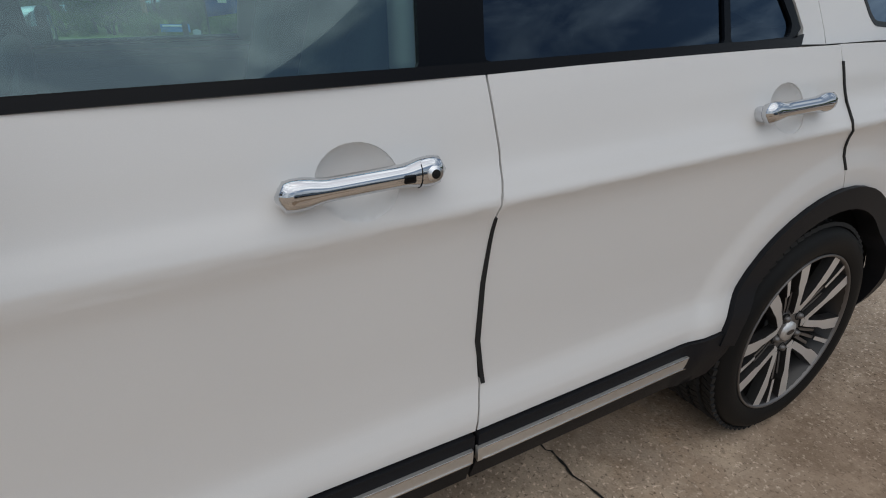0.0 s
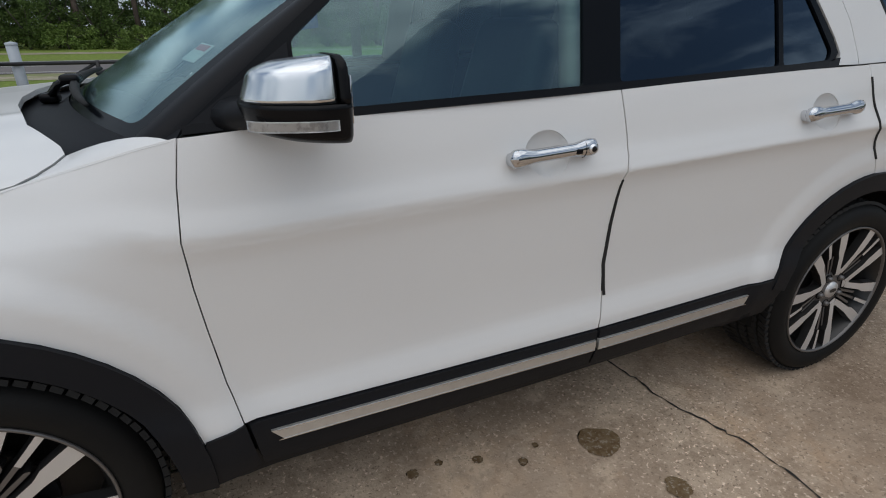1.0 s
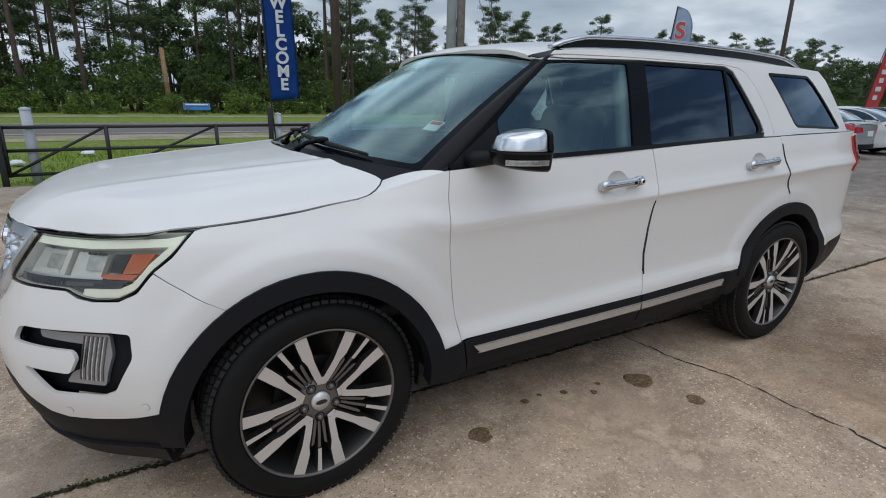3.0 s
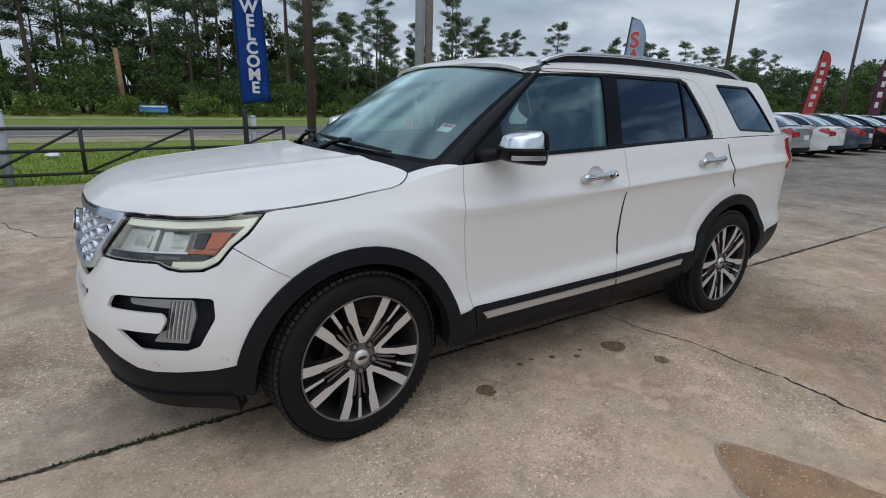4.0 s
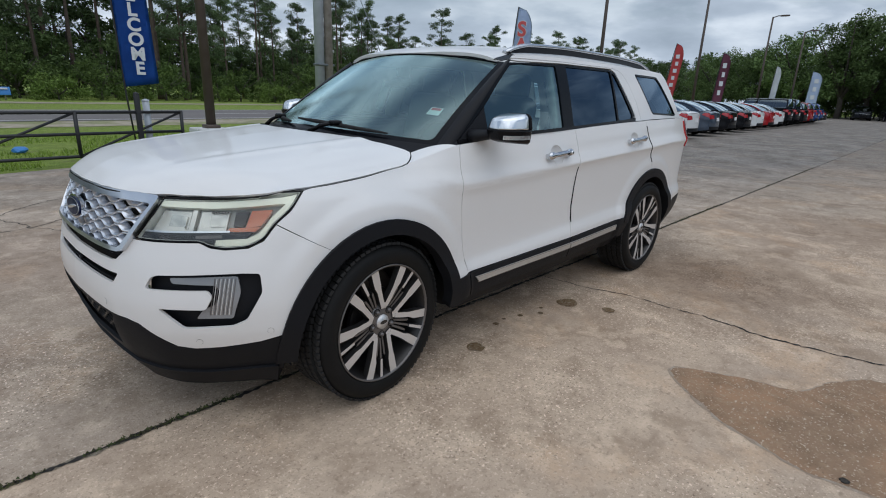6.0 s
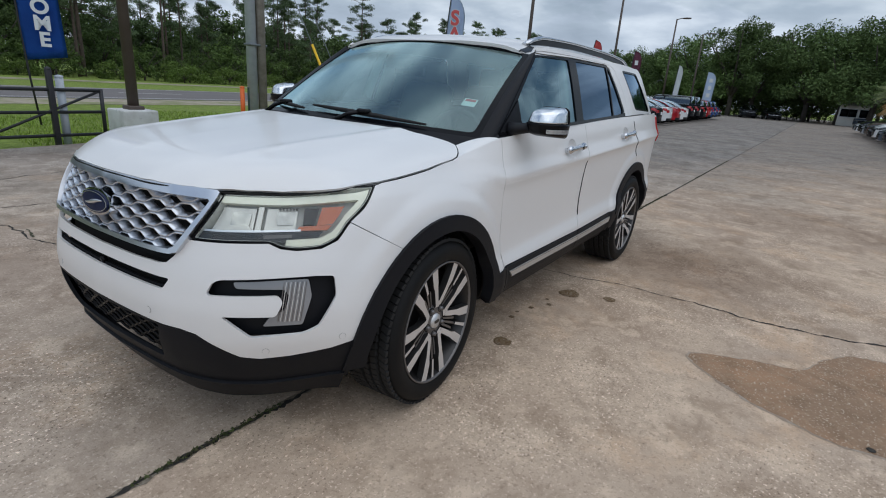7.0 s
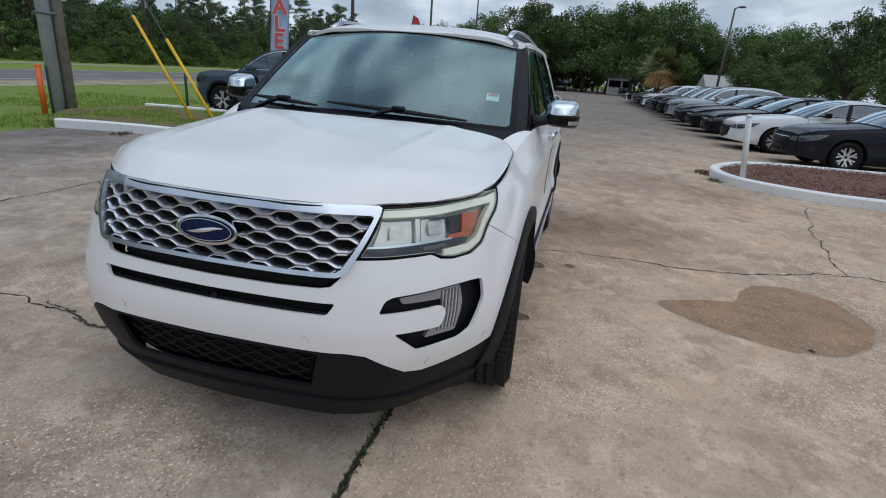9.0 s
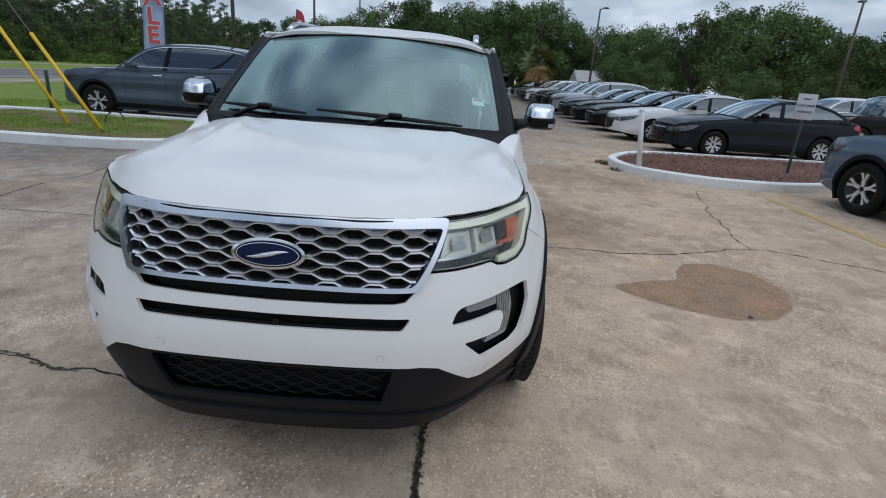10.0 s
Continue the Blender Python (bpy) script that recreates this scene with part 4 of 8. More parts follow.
for sgn in (1, -1):
    G = side if sgn > 0 else flip(side)
    F = body if sgn > 0 else flip(body)
    # A-pillar: black, from the edge of the windshield round to the door glass
    bm = bmesh.new()
    rows = []
    for i in range(17):
        t = i / 16
        a = Vector(screen(1.0 * sgn, t))
        b = Vector(deeper(G, 0.004)(0.526 + 0.60 * t, 1.150 + 0.468 * t))
        m = (a + b) / 2 + Vector((-0.018, -0.03 * sgn, 0.012))
        rows.append([bm.verts.new(a * (1 - k) ** 2 + m * 2 * k * (1 - k) + b * k * k) for k in np.linspace(0, 1, 7)])
    for a, b in zip(rows, rows[1:]):
        for k in range(6):
            bm.faces.new((a[k], a[k + 1], b[k + 1], b[k]))
    bmesh.ops.recalc_face_normals(bm, faces=bm.faces[:])
    part("a_pillar", bm, PILLAR, suv, "black windshield pillar")
    # base corner between hood, fender and pillar
    bm = bmesh.new()
    q = [Vector(screen(sgn, 0.03)), Vector(G(0.56, 1.185)), Vector((0.545, -0.885 * sgn, 1.166)), Vector((0.43, -0.825 * sgn, 1.142)), Vector((0.33, -0.76 * sgn, 1.118)), Vector(screen(sgn * 1.03, -0.02))]
    bm.faces.new([bm.verts.new(v) for v in q])
    part("pillar_base", bm, CLAD, suv)

    # side glass and its black surround
    DLO = [(0.56, 1.183), (0.97, 1.205), (1.65, 1.231), (2.56, 1.269), (2.60, 1.30), (2.575, 1.35), (2.40, 1.60), (2.345, 1.622), (1.65, 1.618), (1.2, 1.603), (1.09, 1.598), (0.95, 1.50), (0.775, 1.36)]
    front_pane = rounded([(0.80, 1.208), (1.535, 1.234), (1.578, 1.604), (1.2, 1.596), (1.10, 1.586), (0.955, 1.482), (0.80, 1.352)], 0.012, 2)
    rear_pane = rounded([(1.66, 1.241), (2.30, 1.266), (2.325, 1.61), (1.70, 1.607)], 0.012, 2)
    fixed_pane = rounded([(2.322, 1.267), (2.55, 1.281), (2.565, 1.31), (2.385, 1.59), (2.345, 1.603)], 0.012, 2)
    sheet("window_surround", DLO, G, FRIT, suv, 0.04, holes=[front_pane, rear_pane, fixed_pane], out=0.001, thick=0.012, label="gloss black window surround")
    for nm, pane, gm in (("front_window", front_pane, DOORGLASS), ("rear_window", rear_pane, PRIVACY), ("fixed_window", fixed_pane, PRIVACY)):
        w = sheet(nm, inset(pane, -0.004), deeper(G, 0.006), gm, suv, 0.06, thick=0)
        w.visible_shadow = False
    belt = [(x, BELT(x) - 0.006) for x in np.linspace(0.56, 2.585, 16)]
    sheet("belt_moulding", belt + [(2.60, 1.285), (2.585, 1.284)] + [(x, BELT(x) + 0.013) for x in np.linspace(2.56, 0.56, 16)], deeper(G, -0.002), GLOSS, suv, 0.04, out=0.006, thick=0.02, label="black belt moulding")
    # mirror sail
    sheet("mirror_sail", [(0.57, 1.188), (0.79, 1.2), (0.79, 1.345)], G, CLAD, suv, 0.05, out=0.008, thick=0.02)
    # painted frame above and behind the glass, with the quarter window in it
    qpane = rounded([(2.752, 1.612), (3.235, 1.612), (3.30, 1.57), (3.60, 1.30), (3.55, 1.293), (2.99, 1.31), (2.96, 1.33)], 0.025, 3)
    top = [(1.10, 1.612), (1.2, 1.611), (1.65, 1.626), (2.345, 1.630), (2.41, 1.607), (2.585, 1.352), (2.612, 1.30)]
    frame_in = top + [(2.60, 1.255)]
    DC = [(2.715, 1.262), (2.708, 1.30), (2.675, 1.40), (2.595, 1.53), (2.53, 1.60), (2.47, 1.625), (2.35, 1.637), (1.65, 1.637), (1.2, 1.625)]
    door_frame = [(1.115, 1.613)] + top[1:] + [(2.60, 1.262)] + DC
    sheet("door_frame", door_frame, G, PAINT, suv, 0.03, thick=0.012, gap=0.0012)
    rear_side = [DC[0]] + [(3.0, 1.27), (3.74, 1.275), (3.70, 1.33), (3.50, 1.60), (3.42, 1.652), (3.0, 1.662), (2.0, 1.662), (1.4, 1.658), (1.15, 1.642), (1.12, 1.62), (1.2, 1.628)] + DC[::-1][1:-1]
    sheet("body_side_upper", rear_side, G, PAINT, suv, 0.04, thick=0.012, holes=[qpane], gap=0.0015)
    q = sheet("quarter_window", inset(qpane, -0.01), deeper(G, 0.006), PRIVACY, suv, 0.06, thick=0)
    q.visible_shadow = False
    sheet("quarter_seal", inset(qpane, -0.002), G, FRIT, suv, 0.04, holes=[inset(qpane, 0.012)], out=0.001, thick=0.01)
    # roof rail
    bm = bmesh.new()
    pts, rad = [], []
    for i in range(33):
        t = i / 32
        x = 1.23 + 2.09 * t
        rise = 0.038 * min(1, math.sin(math.pi * t) * 3.2) ** 0.7 if 0 < t < 1 else 0
        pts.append((x, -sgn * (0.617 + 0.01 * math.sin(math.pi * t)), roof(x, 0.617)[2] + 0.006 + rise))
        rad.append(0.0205)
    tube(bm, pts, rad, 10, 0.62)
    rail = part("roof_rail", bm, CHROME, suv, "bright roof rail")
    bm = bmesh.new()
    for i in range(32):
        p, q = Vector(pts[i]), Vector(pts[i + 1])
        zs = [roof(v.x, 0.62)[2] for v in (p, q)]
        vs = [bm.verts.new(v) for v in (p + Vector((0, -0.006 * sgn, -0.008)), q + Vector((0, -0.006 * sgn, -0.008)), Vector((q.x, q.y - 0.012 * sgn, zs[1])), Vector((p.x, p.y - 0.012 * sgn, zs[0])))]
        bm.faces.new(vs)
    part("rail_base", bm, GLOSS, rail)
    ditch = [(1.065, -0.668), (1.10, -0.695), (1.18, -0.69), (1.28, -0.655), (1.27, -0.628), (1.16, -0.655)]
    sheet("ditch_seam", ditch if sgn > 0 else [(x, -y) for x, y in ditch], roof, GLOSS, suv, 0.03, out=0.003, thick=0.006)

    # door handles with their cups
    for x, z, u0 in ((1.42, 1.076, 0), (2.505, 1.124, 1)):
        P = Vector(F(u_at(x=x, z=z), z))
        cup = [ux(x - 0.012 + 0.068 * math.cos(a), z + 0.058 * math.sin(a)) for a in np.linspace(0, 2 * math.pi, 36, endpoint=False)]
        def bowl(u, zz, F=F, x=x, z=z):
            p = Vector(F(u, zz))
            k = min(1, ((p.x - x + 0.012) / 0.068) ** 2 + ((zz - z) / 0.058) ** 2)
            return (p.x, p.y + (1 if p.y < 0 else -1) * (0.0018 + 0.030 * (1 - k) ** 0.8), p.z)
        cup = [ux(x - 0.012 + 0.071 * math.cos(a), z + 0.061 * math.sin(a)) for a in np.linspace(0, 2 * math.pi, 36, endpoint=False)]
        sheet("handle_cup", cup, bowl, PAINT, suv, 0.009, thick=0, core=Vector((x, 0, z)))
        handle = None
        bm = bmesh.new()
        n = 22
        L = 0.133
        rings = []
        for i in range(n + 1):
            s = -L + 2 * L * i / n
            a = abs(s) / L
            cf = 1 if a < 0.86 else math.sqrt(max(0.03, 1 - ((a - 0.86) / 0.14) ** 2))
            hgt = (0.0180 + 0.0065 * smooth(0.45, 0.72, a)) * cf
            off = 0.034
            sx = x - 0.011 + s
            zc = z + 0.006 + 0.055 * s
            base = Vector(F(u_at(x=sx, z=zc), zc))
            d = Vector((0, -sgn, 0))
            rings.append([bm.verts.new(base + d * (off + 0.019 * max(0.3, cf) * math.cos(q) - 0.004) + Vector((0, 0, hgt * math.sin(q)))) for q in np.linspace(0, 2 * math.pi, 14, endpoint=False)])
        for a, b in zip(rings, rings[1:]):
            for k in range(14):
                bm.faces.new((a[k], a[(k + 1) % 14], b[(k + 1) % 14], b[k]))
        bm.faces.new(rings[0])
        bm.faces.new(rings[-1][::-1])
        bmesh.ops.recalc_face_normals(bm, faces=bm.faces[:])
        handle = part("door_handle", bm, CHROME, suv, "chrome door handle")
        for s in (-0.118, 0.096):
            Q = Vector(F(u_at(x=x + s, z=z + 0.055 * s), z + 0.055 * s))
            bm = bmesh.new()
            box(bm, (0.038, 0.04, 0.036), Matrix.Translation(Q + Vector((0, -sgn * 0.012, 0))), 0.012, 3)
            part("handle_mount", bm, CHROME, handle)
        if u0 == 0:
            kx, kz = x + 0.096, z + 0.012
            K = Vector(F(u_at(x=kx, z=kz), kz))
            bm = bmesh.new()
            rod(bm, K + Vector((0, -sgn * 0.03, 0)), K + Vector((0, -sgn * 0.0525, 0)), 0.0135, 0.0120, 24)
            part("lock_cylinder", bm, SATIN, handle)
            bm = bmesh.new()
            rod(bm, K + Vector((0, -sgn * 0.05, 0)), K + Vector((0, -sgn * 0.0530, 0)), 0.0075, 0.0075, 18)
            part("keyhole", bm, BLACK, handle)
            kx = x + 0.054
            K = Vector(F(u_at(x=kx, z=kz), kz))
            bm = bmesh.new()
            box(bm, (0.022, 0.006, 0.014), Matrix.Translation(K + Vector((0, -sgn * 0.0480, -0.004))), 0.004)
            part("touch_sensor", bm, GLOSS, handle)
            kx = x + 0.075
            K = Vector(F(u_at(x=kx, z=kz), kz))
            bm = bmesh.new()
            tube(bm, [K + Vector((0, -sgn * (0.0305 + 0.0190 * math.cos(q)), 0.0222 * math.sin(q) - 0.002)) for q in np.linspace(-1.5, 1.5, 13)], 0.0011, 5)
            part("key_seam", bm, BLACK, handle)

    # outside mirror: a chrome cap over a black housing, with a bezel round the glass and an arm to the sail
    def mirror_shell(plan, z0, rise, levels, shrink, pin, tilt):
        """Rings of a plan outline, drawn in towards pin level by level; tilt lowers its front."""
        bm = bmesh.new()
        rows = []
        for k in levels:
            s = 1 - shrink(k)
            row = []
            for x, y in rounded(plan, 0.035, 6):
                px, py = pin[0] + (x - pin[0]) * s, pin[1] + (y - pin[1]) * s
                row.append(bm.verts.new((px, sgn * py, z0 + rise * k * (1 - tilt + tilt * (px - 0.66) / 0.2))))
            rows.append(row)
        for p, q in zip(rows, rows[1:]):
            for i in range(len(p)):
                bm.faces.new((p[i], p[(i + 1) % len(p)], q[(i + 1) % len(p)], q[i]))
        bm.faces.new(rows[0])
        bm.faces.new(rows[-1])
        bmesh.ops.recalc_face_normals(bm, faces=bm.faces[:])
        return bm
    levels = [0, 0.12, 0.25, 0.4, 0.55, 0.7, 0.8, 0.88, 0.94, 0.98, 1.0]
    taper = lambda k: 0.16 * k ** 1.2 + 0.22 * max(0, (k - 0.7) / 0.3) ** 2.6
    front = [(0.675, -0.955), (0.828, -0.945), (0.834, -1.118), (0.79, -1.125), (0.71, -1.098), (0.668, -1.04)]
    cap = part("mirror_cap", mirror_shell(front, 1.2515, 0.083, levels, taper, (0.822, -1.04), 0.3), CAPCHROME, suv, "chrome mirror cap")
    under = [(0.672, -0.948), (0.856, -0.94), (0.863, -1.122), (0.785, -1.130), (0.706, -1.102), (0.663, -1.04)]
    low = part("mirror_housing", mirror_shell(under, 1.250, -0.074, levels, lambda k: 0.13 * k ** 1.6 + 0.2 * max(0, (k - 0.75) / 0.25) ** 2.4, (0.85, -1.06), 0.2), GLOSS, suv, "gloss black mirror housing")
    rim_ = [(0.830, -0.948), (0.851, -0.946), (0.857, -1.120), (0.8355, -1.1205)]
    part("mirror_bezel", mirror_shell(rim_, 1.2505, 0.081, levels, lambda k: 0.15 * k ** 1.2 + 0.22 * max(0, (k - 0.7) / 0.3) ** 2.6, (0.83, -1.04), 0.0), GLOSS, low)
    bm = bmesh.new()
    tube(bm, [(0.675, -sgn * 0.862, 1.206), (0.69, -sgn * 0.90, 1.212), (0.72, -sgn * 0.945, 1.219), (0.75, -sgn * 0.99, 1.222)], [0.062, 0.05, 0.041, 0.036], 14, 0.62)
    part("mirror_arm", bm, CLAD, low)
    bm = bmesh.new()
    way = [(0.678, -1.067), (0.70, -1.092), (0.735, -1.108), (0.775, -1.121), (0.80, -1.1245), (0.832, -1.1225)]
    way = smooth_path(way)
    rows = [[bm.verts.new((x - 0.003, sgn * (y - 0.003), z)) for z in (1.2045, 1.207, 1.2215, 1.224)] for x, y in way]
    for p, q in zip(rows, rows[1:]):
        for i in range(3):
            bm.faces.new((p[i], p[i + 1], q[i + 1], q[i]))
    bmesh.ops.solidify(bm, geom=bm.faces[:], thickness=0.006)
    bmesh.ops.recalc_face_normals(bm, faces=bm.faces[:])
    part("turn_indicator", bm, INDICATOR, low, "clear turn indicator")
    bm = bmesh.new()
    box(bm, (0.004, 0.15, 0.085), Matrix.Translation((0.858, -sgn * 1.03, 1.255)), 0.001)
    part("mirror_glass", bm, CHROME, low)


# wheels
def wheel_parts(parent, cx, cy, cz, sgn, R=0.382, rim=0.282, width=0.245, steer=0.0):
    """A tyre on a twenty-spoke two-tone rim; cy is the plane of its outer face."""
    hubc = Matrix.Translation((cx, cy + 0.11 * sgn, cz))
    face = hubc @ pose(0, 0, 0, 0, 0, steer) @ Matrix.Translation((0, -0.11 * sgn, 0)) @ (pose(0, 0, 0, 90, 0, 0) if sgn > 0 else pose(0, 0, 0, -90, 0, 0))
    wheel = new("wheel")
    wheel.location = (cx, cy, cz)
    wheel.parent = parent
    wheel.matrix_parent_inverse = Matrix.Translation(-world_place(parent))
    bm = bmesh.new()
    lathe(bm, [(rim - 0.012, -0.03), (rim - 0.002, -0.002), (rim + 0.012, 0.006), (rim + 0.035, 0.012), (rim + 0.06, 0.011), (R - 0.022, 0.0), (R - 0.014, -0.014), (R - 0.010, -0.035), (R - 0.009, -width / 2), (R - 0.010, 0.035 - width), (R - 0.02, -width), (rim, -width - 0.005), (rim - 0.02, -width + 0.02)], face, 72)
    ty = part("tyre", bm, SIDEWALL, wheel)
    bm = bmesh.new()
    lugs = 76
    for k in range(lugs):
        a = 2 * math.pi * k / lugs
        for j, (w, d, o) in enumerate(((0.05, 0.024, -0.032), (0.034, 0.026, -0.078), (0.034, 0.026, -0.122), (0.034, 0.026, -0.167), (0.05, 0.024, -0.213))):
            sk = a + (0.045 if j % 2 else 0.0)
            m = face @ pose(0, 0, 0, 0, 0, math.degrees(sk)) @ Matrix.Translation((R - 0.0045 - (0.004 if j in (0, 4) else 0), 0, o)) @ pose(0, 0, 0, 12 if j % 2 else -10, 14 if j == 0 else -14 if j == 4 else 0, 0)
            box(bm, (0.013, d * 1.0, w * 0.84), m)
    ob = part("tread", bm, RUBBER, ty, smooth_faces=False)
    tagged(ob, kind="stuff")
    bm = bmesh.new()
    lathe(bm, [(rim + 0.002, 0.0), (rim + 0.0025, 0.005), (rim - 0.001, 0.007), (rim - 0.005, 0.005), (rim - 0.007, -0.004)], face, 72)
    part("rim_lip", bm, HUBGREY, wheel, "grey rim lip")
    bm = bmesh.new()
    lathe(bm, [(rim - 0.006, -0.002), (rim - 0.03, -0.05), (rim - 0.04, -0.2)], face, 48)
    lathe(bm, [(rim - 0.04, -0.19), (0.0, -0.19)], face, 48)
    lathe(bm, [(0.155, -0.075), (0.155, -0.095), (0.05, -0.09), (0.05, -0.075), (0.155, -0.075)], face, 40)
    part("rim_barrel", bm, RIMDARK, wheel, "dark painted rim barrel")

    def spoke(bm, bt, pts, half, depth=0.03):
        """A flat-topped bar through (radius, angle in degrees, height, half width); its top is a mesh of its own."""
        L, Rr = [], []
        n = len(pts)
        xy = [Vector((r * math.cos(radians(a)), r * math.sin(radians(a)), h)) for r, a, h in pts]
        for i, p in enumerate(xy):
            d = xy[min(i + 1, n - 1)] - xy[max(i - 1, 0)]
            s = Vector((-d.y, d.x, 0)).normalized()
            L.append(p + s * half[i])
            Rr.append(p - s * half[i])
        top = [[bt.verts.new(v) for v in (a, b)] for a, b in zip(L, Rr)]
        for i in range(n - 1):
            bt.faces.new((top[i][0], top[i + 1][0], top[i + 1][1], top[i][1]))
        tp = [[bm.verts.new(v) for v in (a, b, b + (b - a).normalized() * 0.003 - Vector((0, 0, depth)), a - (b - a).normalized() * 0.003 - Vector((0, 0, depth)))] for a, b in zip(L, Rr)]
        for i in range(n - 1):
            for c in (1, 2, 3):
                bm.faces.new((tp[i][c], tp[i + 1][c], tp[i + 1][(c + 1) % 4], tp[i][(c + 1) % 4]))
        bm.faces.new(tp[0][::-1])
        bm.faces.new(tp[-1])
    def finish(*meshes):
        for b in meshes:
            bmesh.ops.recalc_face_normals(b, faces=b.faces[:])
            bmesh.ops.transform(b, matrix=face, verts=b.verts[:])
    for k in range(5):
        a0 = 72 * k + 13
        for s in (1, -1):
            # broad arm of a V, stepping out to a wider foot at the rim
            bm, bt = bmesh.new(), bmesh.new()
            pts = [(0.080, a0 + s * 6.0, -0.017), (0.10, a0 + s * 10.5, -0.014), (0.13, a0 + s * 14.2, -0.010), (0.165, a0 + s * 16.6, -0.006), (0.178, a0 + s * 17.4, -0.005), (0.198, a0 + s * 18.6, -0.003), (0.235, a0 + s * 19.2, -0.001), (rim - 0.007, a0 + s * 19.4, 0.0)]
            spoke(bm, bt, pts, [0.0115, 0.0125, 0.0130, 0.0132, 0.0150, 0.0195, 0.0205, 0.0215])
            finish(bm, bt)
            sp = part("spoke", bm, RIMDARK, wheel, smooth_faces=False)
            part("spoke_face", bt, MACHINED, sp, "machined spoke face", smooth_faces=False)
            # dark fin beside it
            bm, bt = bmesh.new(), bmesh.new()
            spoke(bm, bt, [(0.072, a0 + s * 26, -0.032), (0.12, a0 + s * 27.2, -0.024), (0.168, a0 + s * 27.6, -0.018), (0.176, a0 + s * 26.6, -0.018)], [0.0045, 0.0055, 0.005, 0.002])
            finish(bm, bt)
            sp = part("fin", bm, RIMDARK, wheel, smooth_faces=False)
            part("fin_top", bt, HUBGREY, sp, smooth_faces=False)
        # the two arms meet over the hub
        bm, bt = bmesh.new(), bmesh.new()
        spoke(bm, bt, [(0.066, a0, -0.021), (0.080, a0, -0.0176), (0.098, a0, -0.0150)], [0.0150, 0.0200, 0.0120])
        finish(bm, bt)
        sp = part("spoke_web", bm, RIMDARK, wheel, smooth_faces=False)
        part("spoke_face", bt, MACHINED, sp, "machined spoke face", smooth_faces=False)
        # slim bar between two pairs: dark inside, machined outside
        bm, bt = bmesh.new(), bmesh.new()
        spoke(bm, bt, [(0.075, a0 + 36, -0.034), (0.12, a0 + 36, -0.024), (0.185, a0 + 36, -0.015)], [0.0045, 0.0050, 0.0055])
        b2, t2 = bmesh.new(), bmesh.new()
        spoke(b2, t2, [(0.186, a0 + 36, -0.010), (0.23, a0 + 36, -0.005), (rim - 0.007, a0 + 36, -0.001)], [0.0065, 0.0072, 0.0085])
        finish(bm, bt, b2, t2)
        sp = part("slim_spoke", bm, RIMDARK, wheel, smooth_faces=False)
        part("spoke_top", bt, HUBGREY, sp, smooth_faces=False)
        part("spoke_foot", b2, RIMDARK, sp, smooth_faces=False)
        part("spoke_face", t2, MACHINED, sp, "machined spoke face", smooth_faces=False)
    bm = bmesh.new()
    lathe(bm, [(0.088, -0.060), (0.084, -0.034), (0.070, -0.027), (0.045, -0.024), (0.036, -0.024), (0.034, -0.03)], face, 40)
    part("hub", bm, HUBGREY, wheel)
    bm = bmesh.new()
    lathe(bm, [(0.036, -0.03), (0.034, -0.016), (0.0, -0.013)], face, 32)
    cap = part("hub_cap", bm, MACHINED, wheel, "silver hub cap with oval mark")
    bm = bmesh.new()
    r = bmesh.ops.create_circle(bm, cap_ends=True, segments=24, radius=1)
    bmesh.ops.transform(bm, matrix=face @ Matrix.Translation((0, 0, -0.0125)) @ Matrix.Diagonal((0.022, 0.009, 1, 1)), verts=bm.verts[:])
    part("hub_mark", bm, RIMDARK, cap)
    for k in range(5):
        a = radians(72 * k + 49)
        bm = bmesh.new()
        m = face @ Matrix.Translation((0.0635 * math.cos(a), 0.0635 * math.sin(a), -0.032))
        lathe(bm, [(0.0125, 0.0), (0.0115, 0.012), (0.009, 0.02), (0.0, 0.022)], m, 6)
        part("lug_nut", bm, HUBGREY, wheel)
        bm = bmesh.new()
        lathe(bm, [(0.0185, 0.007), (0.0185, 0.009), (0.0155, 0.009), (0.0155, 0.001), (0, 0.001)], m, 18)
        part("lug_well", bm, BLACK, wheel)


for c, x in ((0.378, 0.0), (0.378, 2.872)):
    wheel_parts(suv, x, -0.965, c, 1, steer=4 if x == 0 else 0)
    wheel_parts(suv, x, 0.965, c, -1, steer=4 if x == 0 else 0)

# underbody and cabin
bm = bmesh.new()
box(bm, (3.9, 1.2, 0.22), Matrix.Translation((1.45, 0, 0.40)), 0.03)
box(bm, (1.86, 1.72, 0.2), Matrix.Translation((1.45, 0, 0.37)), 0.04)
part("underbody", bm, BLACK, suv)
bm = bmesh.new()
box(bm, (3.0, 1.66, 0.06), Matrix.Translation((1.75, 0, 0.62)), 0.02)
part("cabin_floor", bm, TRIMBLK, suv)
bm = bmesh.new()
sec = [(0.40, 1.06), (0.42, 1.14), (0.55, 1.17), (0.72, 1.155), (0.80, 1.10), (0.80, 0.9), (0.7, 0.75)]
rows = [[bm.verts.new((x + 0.03 * abs(y), y, z - 0.02 * abs(y))) for x, z in sec] for y in np.linspace(-0.80, 0.80, 12)]
for a, b in zip(rows, rows[1:]):
    for i in range(len(sec) - 1):
        bm.faces.new((a[i], a[i + 1], b[i + 1], b[i]))
part("dashboard", bm, TRIMBLK, suv)
bm = bmesh.new()
sheet_pts = [[bm.verts.new((x, y, ROOFZ(x) - ROOFDROP(abs(y)) - 0.05)) for y in np.linspace(-0.68, 0.68, 9)] for x in np.linspace(1.06, 3.6, 10)]
